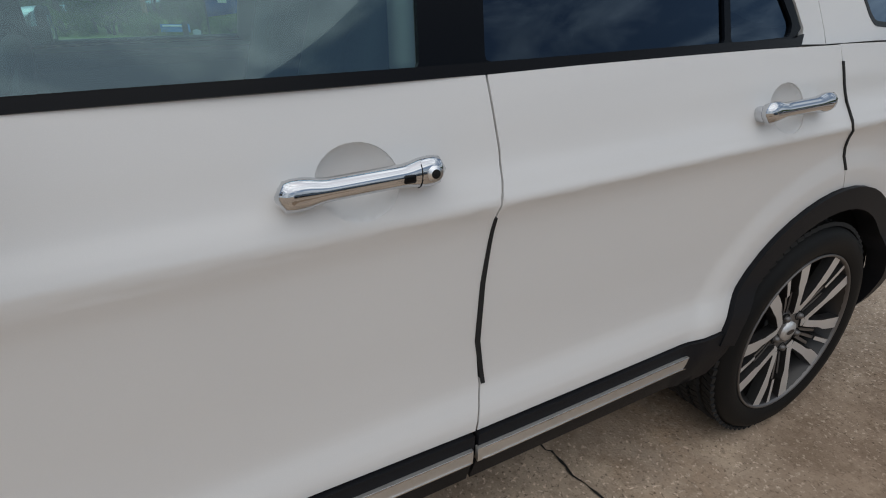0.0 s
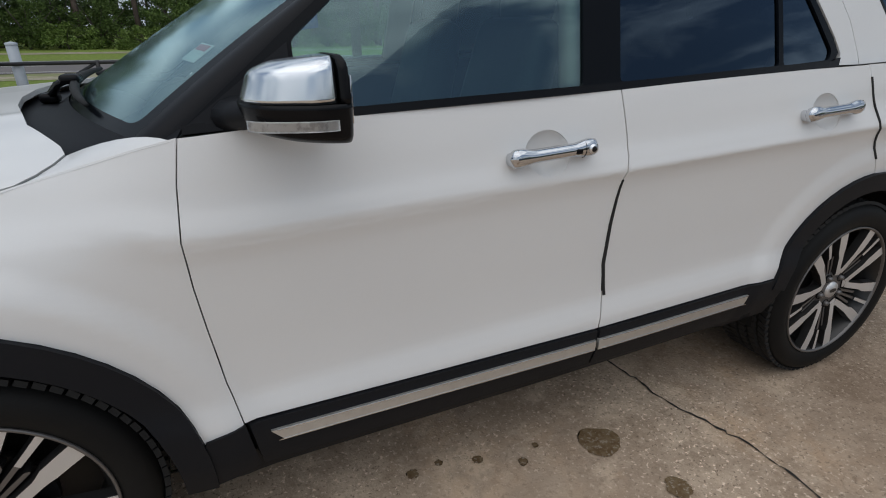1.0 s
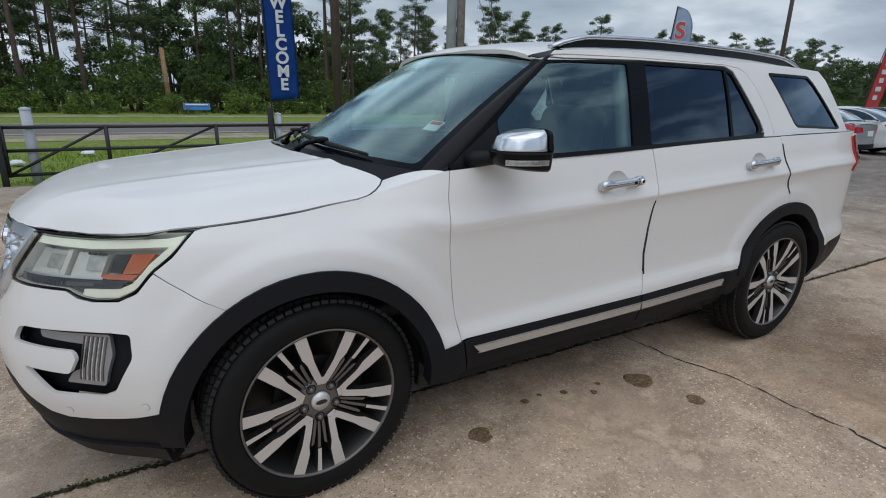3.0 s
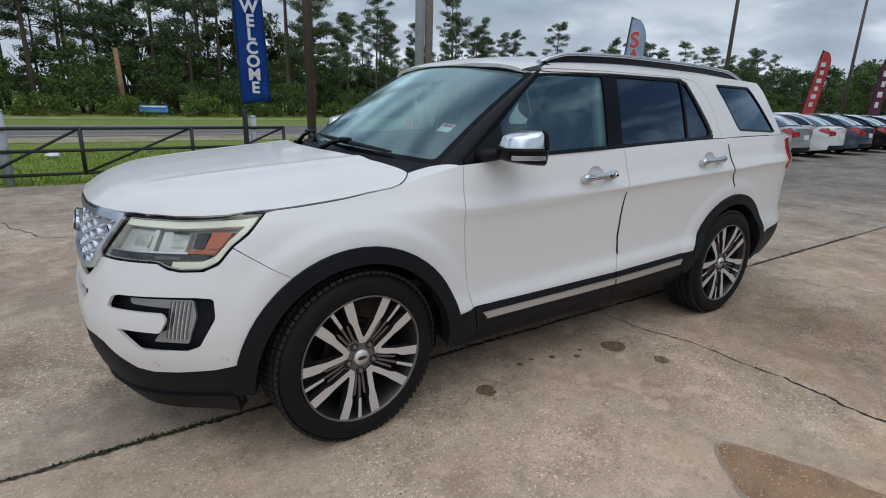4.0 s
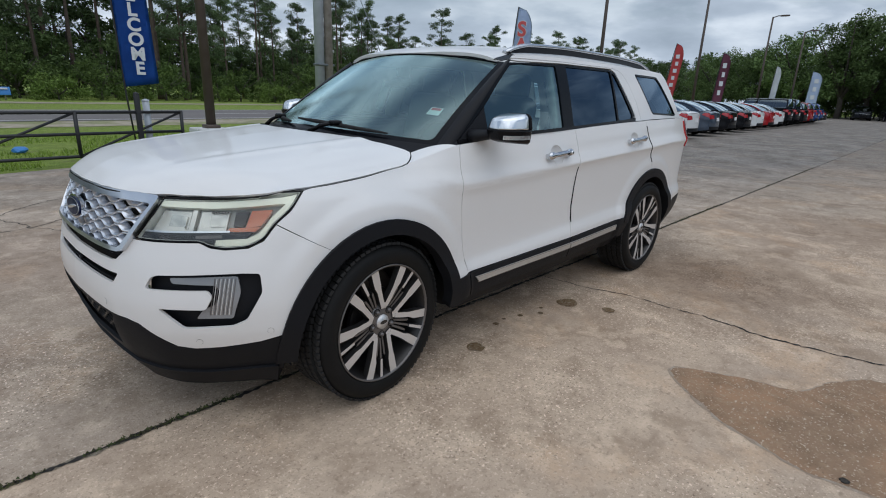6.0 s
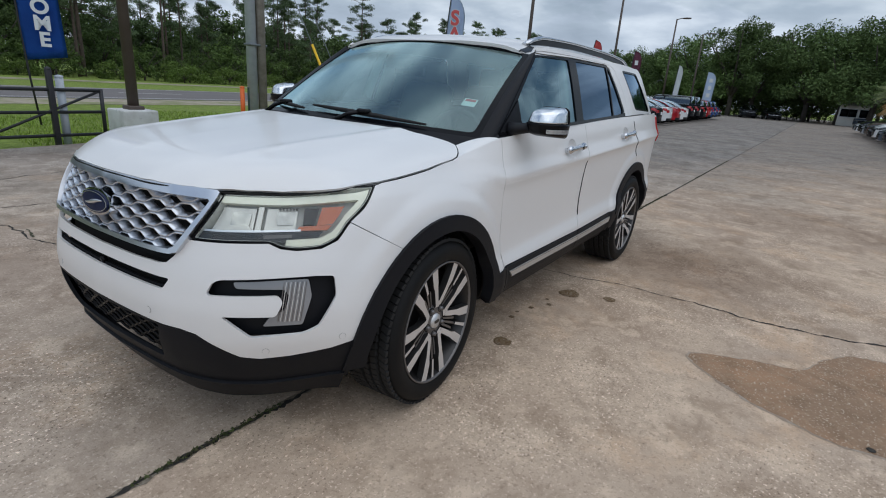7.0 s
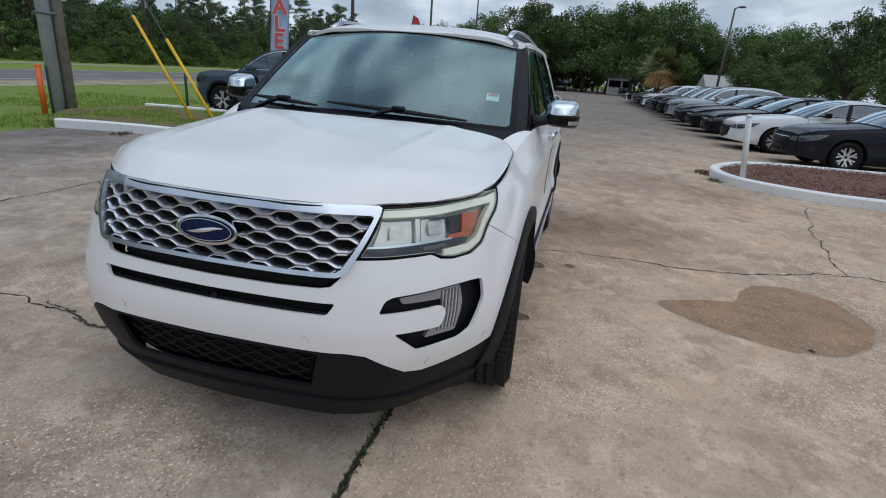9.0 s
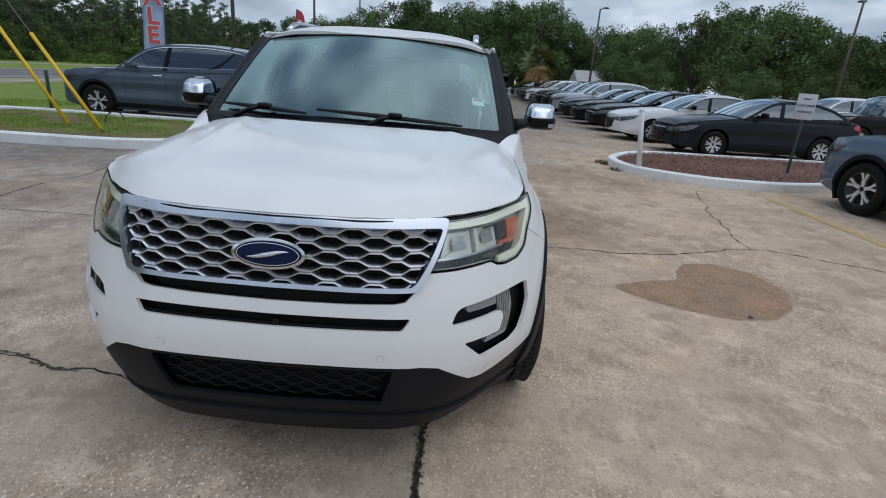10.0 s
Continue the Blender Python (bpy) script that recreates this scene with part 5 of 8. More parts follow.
for a, b in zip(sheet_pts, sheet_pts[1:]):
    for i in range(8):
        bm.faces.new((a[i], a[i + 1], b[i + 1], b[i]))
part("headliner", bm, LINER, suv)
for sgn in (1, -1):
    bm = bmesh.new()
    q = [(0.6, -0.86 * sgn, 0.55), (2.7, -0.86 * sgn, 0.55), (2.7, -0.85 * sgn, 1.24), (0.6, -0.835 * sgn, 1.16)]
    bm.faces.new([bm.verts.new(v) for v in q])
    part("door_lining", bm, TRIMBLK, suv)
    bm = bmesh.new()
    box(bm, (0.12, 0.06, 0.46), Matrix.Translation((1.60, -0.76 * sgn, 1.43)) @ pose(0, 0, 0, -17 * sgn, 6, 0), 0.02)
    part("b_pillar_lining", bm, LINER, suv)
    for sx, wid in ((1.35, 0.5), (2.3, 0.56)):
        seat = new("seat")
        seat.parent = suv
        seat.location = (sx, -0.38 * sgn, 0.7)
        seat.matrix_parent_inverse = Matrix.Translation(-world_place(suv))
        bm = bmesh.new()
        box(bm, (0.52, wid, 0.2), Matrix.Translation((sx - 0.1, -0.38 * sgn, 0.78)) @ pose(0, 0, 0, 0, -6, 0), 0.07, 4)
        part("seat_cushion", bm, LEATHER, seat)
        bm = bmesh.new()
        box(bm, (0.17, wid, 0.64), Matrix.Translation((sx + 0.22, -0.38 * sgn, 1.10)) @ pose(0, 0, 0, 0, 14, 0), 0.07, 4, 0.85)
        part("seat_back", bm, LEATHER, seat)
        bm = bmesh.new()
        box(bm, (0.10, 0.26, 0.18), Matrix.Translation((sx + 0.32, -0.38 * sgn, 1.475)) @ pose(0, 0, 0, 0, 10, 0), 0.045, 4)
        part("headrest", bm, LEATHER, seat)
bm = bmesh.new()
ring = [Vector((0.90 + 0.06 * math.sin(a) * 0.8, -0.38 + 0.185 * math.cos(a), 1.09 + 0.165 * math.sin(a))) for a in np.linspace(0, 2 * math.pi, 33)]
tube(bm, ring, 0.016, 8)
box(bm, (0.05, 0.16, 0.10), Matrix.Translation((0.885, -0.38, 1.085)), 0.02)
box(bm, (0.03, 0.36, 0.035), Matrix.Translation((0.89, -0.38, 1.10)), 0.01)
part("steering_wheel", bm, TRIMBLK, suv)


# ---- ground ----
def concrete(name, k, warm):
    """Weathered concrete: broad stains and blotches, with fine aggregate that shows in worn patches only."""
    c = lambda r, g, b: (r * k * warm, g * k, b * k / warm)
    m = material(name, c(0.50, 0.44, 0.375), 0.9, spec=0.12, spots=[
        (0.13, 0.42, 0.58, c(0.42, 0.375, 0.33), 0.6), (0.35, 0.47, 0.60, c(0.60, 0.53, 0.44), 0.6), (0.8, 0.49, 0.60, c(0.34, 0.285, 0.235), 0.65), (1.1, 0.52, 0.62, c(0.57, 0.45, 0.335), 0.6),
        (2.6, 0.52, 0.62, c(0.29, 0.24, 0.19), 0.6), (4.5, 0.53, 0.62, c(0.68, 0.61, 0.52), 0.6), (11, 0.50, 0.62, c(0.33, 0.28, 0.23), 0.5), (48, 0.55, 0.64, c(0.28, 0.23, 0.185), 0.4), (27, 0.60, 0.66, c(0.24, 0.20, 0.16), 0.5)], bump=[(110, 0.0028), (14, 0.004)])
    t = m.node_tree
    b = t.nodes["Principled BSDF"]
    co = node(t, "ShaderNodeTexCoord").outputs["Object"]
    worn_at = node(t, "ShaderNodeTexNoise", ("Vector", co), ("Scale", 0.75), ("Detail", 5.0), ("Roughness", 0.62), ("Distortion", 0.4))
    mask = ramp(t, worn_at.outputs[0], (0.41, 0.18), (0.60, 1.0))
    col = b.inputs["Base Color"].links[0].from_socket
    for scale, low, high, colour, strength in ((22, 0.50, 0.60, c(0.64, 0.575, 0.495), 0.5), (16, 0.56, 0.64, c(0.30, 0.25, 0.20), 0.45), (62, 0.585, 0.625, c(0.88, 0.83, 0.75), 0.95), (74, 0.585, 0.63, c(0.14, 0.115, 0.09), 0.85), (120, 0.58, 0.63, c(0.68, 0.62, 0.54), 0.4), (160, 0.59, 0.64, c(0.25, 0.21, 0.17), 0.35)):
        n = node(t, "ShaderNodeTexNoise", ("Vector", co), ("Scale", scale), ("Detail", 5.0), ("Roughness", 0.6))
        f = mix(t, 1.0, ramp(t, n.outputs[0], (low, 0.0), (high, strength)), mask, "MULTIPLY")
        col = mix(t, f, col, colour)
    # ragged round patches where the concrete is darker
    for x, y, r, colour in ((3.25, -1.55, 1.15, (0.62, 0.59, 0.57)), (6.3, -2.4, 1.6, (0.76, 0.74, 0.73)), (-0.9, 2.4, 1.3, (0.80, 0.78, 0.78)), (-1.5, 0.7, 0.55, (0.62, 0.60, 0.60))):
        d = node(t, "ShaderNodeVectorMath", (0, co), (1, (x, y, 0)))
        d.operation = "DISTANCE"
        w = node(t, "ShaderNodeMath", (0, worn_at.outputs[0]), (1, 1.8 * r), (2, d.outputs["Value"]))
        w.operation = "MULTIPLY_ADD"
        f = ramp(t, node(t, "ShaderNodeMapRange", ("Value", w.outputs[0]), ("From Min", 1.25 * r), ("From Max", 2.0 * r)).outputs[0], (0.0, 1.0), (1.0, 0.0))
        col = mix(t, f, col, mix(t, 1.0, col, colour, "MULTIPLY"))
    t.links.new(col, b.inputs["Base Color"])
    return m


CONCRETE = concrete("worn_concrete", 0.93, 1.16)
# the lane between the rows is older and greyer than the apron
ct = CONCRETE.node_tree
cb = ct.nodes["Principled BSDF"]
cco = node(ct, "ShaderNodeTexCoord").outputs["Object"]
cq = node(ct, "ShaderNodeSeparateXYZ", ("Vector", cco))
cm = node(ct, "ShaderNodeMath", (0, cq.outputs[1]), (1, 1.5), (2, cq.outputs[0]))
cm.operation = "MULTIPLY_ADD"
cx = cm.outputs[0]
cn = node(ct, "ShaderNodeTexNoise", ("Vector", cco), ("Scale", 0.35), ("Detail", 6.0))
cs = node(ct, "ShaderNodeMath", (0, cn.outputs[0]), (1, 14.0), (2, cx))
cs.operation = "MULTIPLY_ADD"
cr = node(ct, "ShaderNodeMapRange", ("Value", cs.outputs[0]), ("From Min", 9.0), ("From Max", 21.0))
worn = ramp(ct, cr.outputs[0], (0.0, 1.0), (1.0, (0.48, 0.54, 0.62)))
# the slab beyond the long joint was poured at another time: greyer, with dark weathering
cj = node(ct, "ShaderNodeMapRange", ("Value", cq.outputs[1]), ("From Min", -0.505), ("From Max", -0.495))
cw = node(ct, "ShaderNodeTexNoise", ("Vector", cco), ("Scale", 0.9), ("Detail", 7.0), ("Roughness", 0.65))
slab = ramp(ct, cw.outputs[0], (0.38, (0.76, 0.79, 0.82)), (0.60, (1.08, 1.13, 1.19)))
worn = mix(ct, 1.0, worn, mix(ct, cj.outputs[0], (1, 1, 1), slab), "MULTIPLY")
ct.links.new(mix(ct, 1.0, cb.inputs["Base Color"].links[0].from_socket, worn, "MULTIPLY"), cb.inputs["Base Color"])
GRASS = material("mown_grass", (0.26, 0.35, 0.06), 0.9, spec=0.2, spots=[(0.5, 0.4, 0.65, (0.29, 0.34, 0.08), 0.7), (4, 0.4, 0.65, (0.10, 0.155, 0.025), 0.7), (1.3, 0.58, 0.68, (0.26, 0.20, 0.12), 0.7), (12, 0.45, 0.62, (0.13, 0.20, 0.035), 0.6), (40, 0.45, 0.65, (0.32, 0.38, 0.11), 0.7)], bump=[(90, 0.03)])
SOILGRASS = material("grass_and_soil", (0.20, 0.25, 0.055), 0.95, spec=0.2, spots=[(0.9, 0.44, 0.56, (0.22, 0.15, 0.095), 0.9), (5, 0.45, 0.62, (0.10, 0.14, 0.03), 0.8), (30, 0.45, 0.65, (0.28, 0.24, 0.12), 0.6)], bump=[(70, 0.03)])
ASPHALT = material("asphalt", (0.17, 0.155, 0.15), 0.9, spec=0.2, spots=[(0.3, 0.4, 0.7, (0.21, 0.19, 0.18), 0.7), (120, 0.5, 0.7, (0.24, 0.225, 0.21), 0.5)])
ROADPAINT = material("road_paint", (0.62, 0.61, 0.58), 0.8, spots=[(20, 0.5, 0.7, (0.4, 0.39, 0.38), 0.6)])
YELLOWPAINT = material("faded_yellow_paint", (0.62, 0.40, 0.13), 0.85, spots=[(15, 0.4, 0.65, (0.38, 0.31, 0.2), 0.9)])
SAND = material("sandy_shoulder", (0.40, 0.34, 0.26), 0.95, spots=[(0.6, 0.45, 0.6, (0.19, 0.22, 0.07), 0.9), (4, 0.45, 0.65, (0.22, 0.20, 0.11), 0.7)])
CRACK = material("dark_crack", (0.024, 0.021, 0.018), 0.95, spots=[(30, 0.5, 0.7, (0.07, 0.058, 0.043), 0.7)])
MOSS = material("moss_and_weeds", (0.04, 0.042, 0.018), 0.95, spots=[(25, 0.4, 0.7, (0.085, 0.075, 0.04), 0.8), (9, 0.5, 0.65, (0.05, 0.075, 0.02), 0.8)], bump=[(120, 0.004)])
JOINTDIRT = material("joint_dirt", (0.22, 0.18, 0.13), 0.95, spots=[(30, 0.45, 0.6, (0.10, 0.08, 0.06), 0.8), (90, 0.5, 0.6, (0.34, 0.29, 0.23), 0.6)], bump=[(120, 0.004)])
JOINTMOSS = material("joint_moss", (0.05, 0.065, 0.02), 0.95, spots=[(6, 0.42, 0.58, (0.07, 0.06, 0.035), 0.9), (40, 0.5, 0.62, (0.12, 0.15, 0.04), 0.6)])
DAMP = material("damp_stain", (0.295, 0.192, 0.122), 0.8, spec=0.15, spots=[(1.8, 0.42, 0.60, (0.40, 0.235, 0.135), 0.8), (6, 0.48, 0.62, (0.20, 0.128, 0.078), 0.6), (24, 0.5, 0.62, (0.39, 0.275, 0.175), 0.5), (72, 0.60, 0.63, (0.62, 0.51, 0.39), 0.75), (26, 0.62, 0.66, (0.52, 0.40, 0.29), 0.4), (60, 0.62, 0.66, (0.12, 0.085, 0.06), 0.45)], bump=[(120, 0.002)])
OIL = material("oil_stain", (0.15, 0.092, 0.045), 0.75, spec=0.15, spots=[(40, 0.40, 0.6, (0.22, 0.155, 0.09), 0.8), (85, 0.56, 0.6, (0.4, 0.34, 0.27), 0.6)], bump=[(120, 0.002)])
WHITEKERB = material("painted_kerb", (0.80, 0.80, 0.78), 0.8, spots=[(2, 0.5, 0.75, (0.45, 0.44, 0.40), 0.6), (30, 0.55, 0.75, (0.35, 0.33, 0.3), 0.5)], bump=[(60, 0.003)])
MULCH = material("red_mulch", (0.22, 0.105, 0.075), 0.95, spots=[(20, 0.4, 0.65, (0.34, 0.19, 0.14), 0.8), (60, 0.45, 0.65, (0.10, 0.05, 0.04), 0.8)], bump=[(40, 0.03), (140, 0.012)])


def flat(name, pts, z, mat, label="", kind="structure", category="ground", parent=None):
    bm = bmesh.new()
    bm.faces.new([bm.verts.new((x, y, z)) for x, y in pts])
    bmesh.ops.recalc_face_normals(bm, faces=bm.faces[:])
    if bm.faces[:][0].normal.z < 0:
        bmesh.ops.reverse_faces(bm, faces=bm.faces[:])
    ob = part(name, bm, mat, parent)
    return ob if parent else tagged(ob, label, category, kind=kind)


def road_y(x):
    return 19.6 + 0.045 * x


ground = flat("ground", [(-500, -400), (700, -400), (700, 500), (-500, 500)], -0.05, GRASS, "green roadside grass reaching the horizon")
lot = flat("concrete_lot", [(-60, -90), (130, -90), (130, 9.4), (40, 9.2), (9.3, 9.3), (5.2, 7.95), (2.3, 8.05), (-0.4, 7.45), (-2.5, 7.5), (-60, 5.5)], 0.0, CONCRETE, "worn tan concrete parking lot with cracks and stains", category="pavement")
road = flat("road", [(-400, road_y(-400)), (600, road_y(600)), (600, road_y(600) + 8), (-400, road_y(-400) + 8)], -0.03, ASPHALT, "grey asphalt highway beyond the grass", category="road")
for name, off, w in (("edge_line", 0.45, 0.16), ("edge_line", 7.4, 0.16)):
    flat(name, [(-400, road_y(-400) + off), (600, road_y(600) + off), (600, road_y(600) + off + w), (-400, road_y(-400) + off + w)], -0.024, ROADPAINT, parent=road)
for i in range(40):
    x = -80 + 9 * i
    flat("lane_dash", [(x, road_y(x) + 3.95), (x + 3, road_y(x + 3) + 3.95), (x + 3, road_y(x + 3) + 4.1), (x, road_y(x) + 4.1)], -0.024, ROADPAINT, parent=road)
flat("road_shoulder", [(-400, road_y(-400) + 15), (600, road_y(600) + 15), (600, road_y(600) + 17.5), (-400, road_y(-400) + 17.5)], -0.035, SAND, "pale sandy strip along the far side of the highway", category="ground")


flat("dirt_strip", [(-400, road_y(-400) - 2.6), (600, road_y(600) - 2.6), (600, road_y(600) - 0.02), (-400, road_y(-400) - 0.02)], -0.04, SAND, "patchy sandy strip along the near side of the highway", category="ground")


def ribbon(name, pts, widths, z, mat, seed=1, wob=0.02, step=0.06):
    """A crack or joint along points, with a ragged outline."""
    rnd = random.Random(seed)
    line = []
    for (x1, y1), (x2, y2) in zip(pts, pts[1:]):
        k = max(1, int(math.hypot(x2 - x1, y2 - y1) / step))
        line += [(x1 + (x2 - x1) * j / k, y1 + (y2 - y1) * j / k) for j in range(k)]
    line.append(pts[-1])
    bm = bmesh.new()
    prev = None
    dx = dy = 0
    for i, (x, y) in enumerate(line):
        dx, dy = dx * 0.8 + rnd.gauss(0, wob) * 0.5, dy * 0.8 + rnd.gauss(0, wob) * 0.5
        a, b = line[max(0, i - 1)], line[min(len(line) - 1, i + 1)]
        d = Vector((b[0] - a[0], b[1] - a[1])).normalized()
        w = widths * (0.25 + 1.1 * rnd.random() ** 1.6) / 2
        cur = [bm.verts.new((x + dx - d.y * w, y + dy + d.x * w, z)), bm.verts.new((x + dx + d.y * w, y + dy - d.x * w, z))]
        if prev:
            bm.faces.new((prev[0], prev[1], cur[1], cur[0]))
        prev = cur
    bmesh.ops.recalc_face_normals(bm, faces=bm.faces[:])
    return part(name, bm, mat, lot)


ribbon("joint", [(-8, -0.5), (30, -0.5)], 0.026, 0.003, CRACK, 1, 0.006, 0.018)
ribbon("joint", [(30, -0.5), (120, -0.3)], 0.05, 0.003, CRACK, 2, 0.01, 0.4)
ribbon("joint_dirt", [(-4, -0.5), (9, -0.5)], 0.034, 0.002, JOINTDIRT, 21, 0.004, 0.02)
rnd = random.Random(41)
jv, jf = [], []
for x0, x1, n in ((-3.2, -2.2, 300), (-2.0, -1.25, 420), (-1.15, -0.5, 300), (-0.3, 0.5, 200), (4.2, 7.0, 500), (8, 14, 500)):
    for _ in range(n):
        k = rnd.betavariate(1.6, 1.6)
        p = Vector((x0 + (x1 - x0) * k, -0.5 + rnd.gauss(0, 0.009), 0.004))
        d = Vector((rnd.gauss(0, 0.6), rnd.gauss(0, 0.6), 1)).normalized() * rnd.uniform(0.004, 0.016)
        e = Vector((rnd.gauss(0, 1), rnd.gauss(0, 1), 0)).normalized() * rnd.uniform(0.004, 0.009)
        i = len(jv)
        jv += [tuple(p - e), tuple(p + e), tuple(p + d)]
        jf.append((i, i + 1, i + 2))
me = bpy.data.meshes.new("joint_moss")
me.from_pydata(jv, [], jf)
tagged(mesh_part("joint_moss", me, JOINTMOSS, lot), "green moss and small weeds in the joint", kind="stuff")
ribbon("crack", [(2.08, -0.5), (2.11, -0.75), (2.14, -0.93), (2.20, -1.15), (2.24, -1.7)], 0.010, 0.003, CRACK, 6, 0.014, 0.025)
ribbon("crack", [(2.24, -1.7), (2.21, -2.15), (2.24, -2.5), (2.45, -3.0), (2.62, -3.46), (2.72, -3.68), (2.4, -4.3), (2.2, -4.7), (1.9, -6.5), (2.1, -9)], 0.018, 0.003, CRACK, 6, 0.018, 0.025)
ribbon("crack", [(2.7, -3.6), (3.4, -3.68), (4.1, -3.8), (4.9, -4.1), (5.9, -4.35)], 0.015, 0.003, CRACK, 7, 0.03, 0.05)
ribbon("crack", [(-0.37, 0.5), (-0.36, 1.03), (-0.35, 1.27), (-0.26, 1.5), (-0.22, 1.75), (-0.22, 2.18), (-0.27, 2.47), (-0.36, 2.78), (-0.32, 2.97), (-0.4, 3.27), (-0.62, 3.6), (-0.86, 4.31), (-0.5, 4.68), (0.2, 5.34), (0.93, 5.55), (2.2, 5.8)], 0.015, 0.003, CRACK, 8, 0.022, 0.035)
ribbon("crack", [(-0.62, 3.6), (-0.21, 3.93), (0.25, 3.85), (0.6, 3.98), (1.61, 3.94), (2.3, 3.99), (3.0, 4.06), (3.9, 3.97), (5.6, 4.3)], 0.016, 0.003, CRACK, 9, 0.025, 0.05)
ribbon("crack", [(2.3, 3.99), (2.05, 3.6), (2.1, 2.87), (2.2, 1.9), (2.1, 1.0)], 0.013, 0.003, CRACK, 10, 0.03, 0.05)
ribbon("crack", [(-4.2, 4.9), (-1.77, 4.69), (-1.32, 3.73), (-0.99, 3.56), (-0.62, 3.6)], 0.013, 0.003, CRACK, 11, 0.03, 0.05)
for x, y, s in ((-0.33, 1.3, 31), (-0.24, 1.6, 32), (-0.31, 2.9, 33)):
    ribbon("moss_line", [(x - 0.02, y - 0.14), (x, y), (x + 0.02, y + 0.12)], 0.017, 0.006, MOSS, s, 0.010, 0.012)
ribbon("crack", [(6.2, -0.5), (6.4, 1.2), (6.3, 3.4)], 0.012, 0.003, CRACK, 12, 0.03, 0.06)
ribbon("crack", [(8.2, -0.5), (8.4, -2), (8.1, -3.6)], 0.014, 0.003, CRACK, 13, 0.03, 0.06)
ribbon("crack", [(12.6, -0.5), (12.8, -3), (12.5, -5.6)], 0.02, 0.003, CRACK, 14, 0.04, 0.08)
ribbon("crack", [(17.5, -5), (17.7, -0.4), (17.4, 4)], 0.03, 0.003, CRACK, 16, 0.04, 0.1)


def blot(name, pts, z, mat, seed=0, rag=0.02, label=""):
    """A stain with a ragged edge."""
    rnd = random.Random(seed)
    ring = rounded(pts, 0.06 if len(pts) > 12 else 0.02, 4)
    bm = bmesh.new()
    line = []
    for i in range(len(ring)):
        (x1, y1), (x2, y2) = ring[i], ring[(i + 1) % len(ring)]
        k = max(1, int(math.hypot(x2 - x1, y2 - y1) / 0.03))
        line += [(x1 + (x2 - x1) * j / k + rnd.gauss(0, rag) * 0.4, y1 + (y2 - y1) * j / k + rnd.gauss(0, rag) * 0.4) for j in range(k)]
    f = bm.faces.new([bm.verts.new((x, y, z)) for x, y in line])
    if f.normal.z < 0:
        bmesh.ops.reverse_faces(bm, faces=[f])
    bmesh.ops.triangulate(bm, faces=bm.faces[:])
    return part(name, bm, mat, lot, label)


DAMPEDGE = material("drying_edge", (0.36, 0.275, 0.205), 0.88, spec=0.12, spots=[(14, 0.45, 0.58, (0.44, 0.37, 0.295), 0.8), (60, 0.55, 0.62, (0.22, 0.16, 0.11), 0.5)])
damp = [(1.31, -1.85), (1.37, -1.87), (1.42, -1.95), (1.52, -2.18), (1.58, -2.42), (1.80, -2.50), (2.02, -2.64), (2.09, -2.93), (1.92, -3.18), (1.50, -3.27), (1.15, -3.1), (0.92, -2.84), (0.88, -2.56), (1.0, -2.2), (1.22, -1.91)]
blot("damp_patch", damp, 0.0025, DAMP, 3, 0.010, "damp brown patch on the concrete")
blot("drying_edge", [(1.48 + (x - 1.48) * 1.022, -2.65 + (y + 2.65) * 1.022) for x, y in damp], 0.0015, DAMPEDGE, 4, 0.012)
for x, y, r, s in ((0.708, -0.95, 0.055, 1), (1.725, -0.957, 0.075, 2), (1.826, -1.222, 0.045, 3), (1.28, -0.86, 0.02, 4), (1.42, -0.93, 0.016, 5), (1.05, -0.83, 0.02, 6), (1.5, -0.88, 0.012, 7), (0.93, -2.68, 0.018, 8), (1.15, -0.82, 0.014, 9)):
    rnd = random.Random(s)
    blot("oil_spot", [(x + r * k * math.cos(a), y + r * k * math.sin(a)) for a, k in [(a, rnd.uniform(0.85, 1.12)) for a in np.linspace(0, 2 * math.pi, 14, endpoint=False)]], 0.0035 if s != 8 else 0.006, OIL if s != 8 else CRACK, s, 0.004)


# ---- kerbs and islands ----
def kerb(line, width, height, name="kerb", parent=None):
    """A kerb along a line, with a rounded top."""
    bm = bmesh.new()
    prof = [(-width / 2, -0.04), (-width / 2, height - 0.02), (-width / 2 + 0.025, height), (width / 2 - 0.025, height), (width / 2, height - 0.02), (width / 2, -0.04)]
    rings = []
    for i, (x, y) in enumerate(line):
        a, b = line[max(0, i - 1)], line[min(len(line) - 1, i + 1)]
        d = Vector((b[0] - a[0], b[1] - a[1])).normalized()
        rings.append([bm.verts.new((x - d.y * o, y + d.x * o, z)) for o, z in prof])
    for a, b in zip(rings, rings[1:]):
        for k in range(len(prof) - 1):
            bm.faces.new((a[k], a[k + 1], b[k + 1], b[k]))
    bm.faces.new(rings[0])
    bm.faces.new(rings[-1])
    bmesh.ops.recalc_face_normals(bm, faces=bm.faces[:])
    sharpen(bm, 30)
    return part(name, bm, WHITEKERB, parent)


def smooth_line(pts, n=8):
    return smooth_path(pts, n)


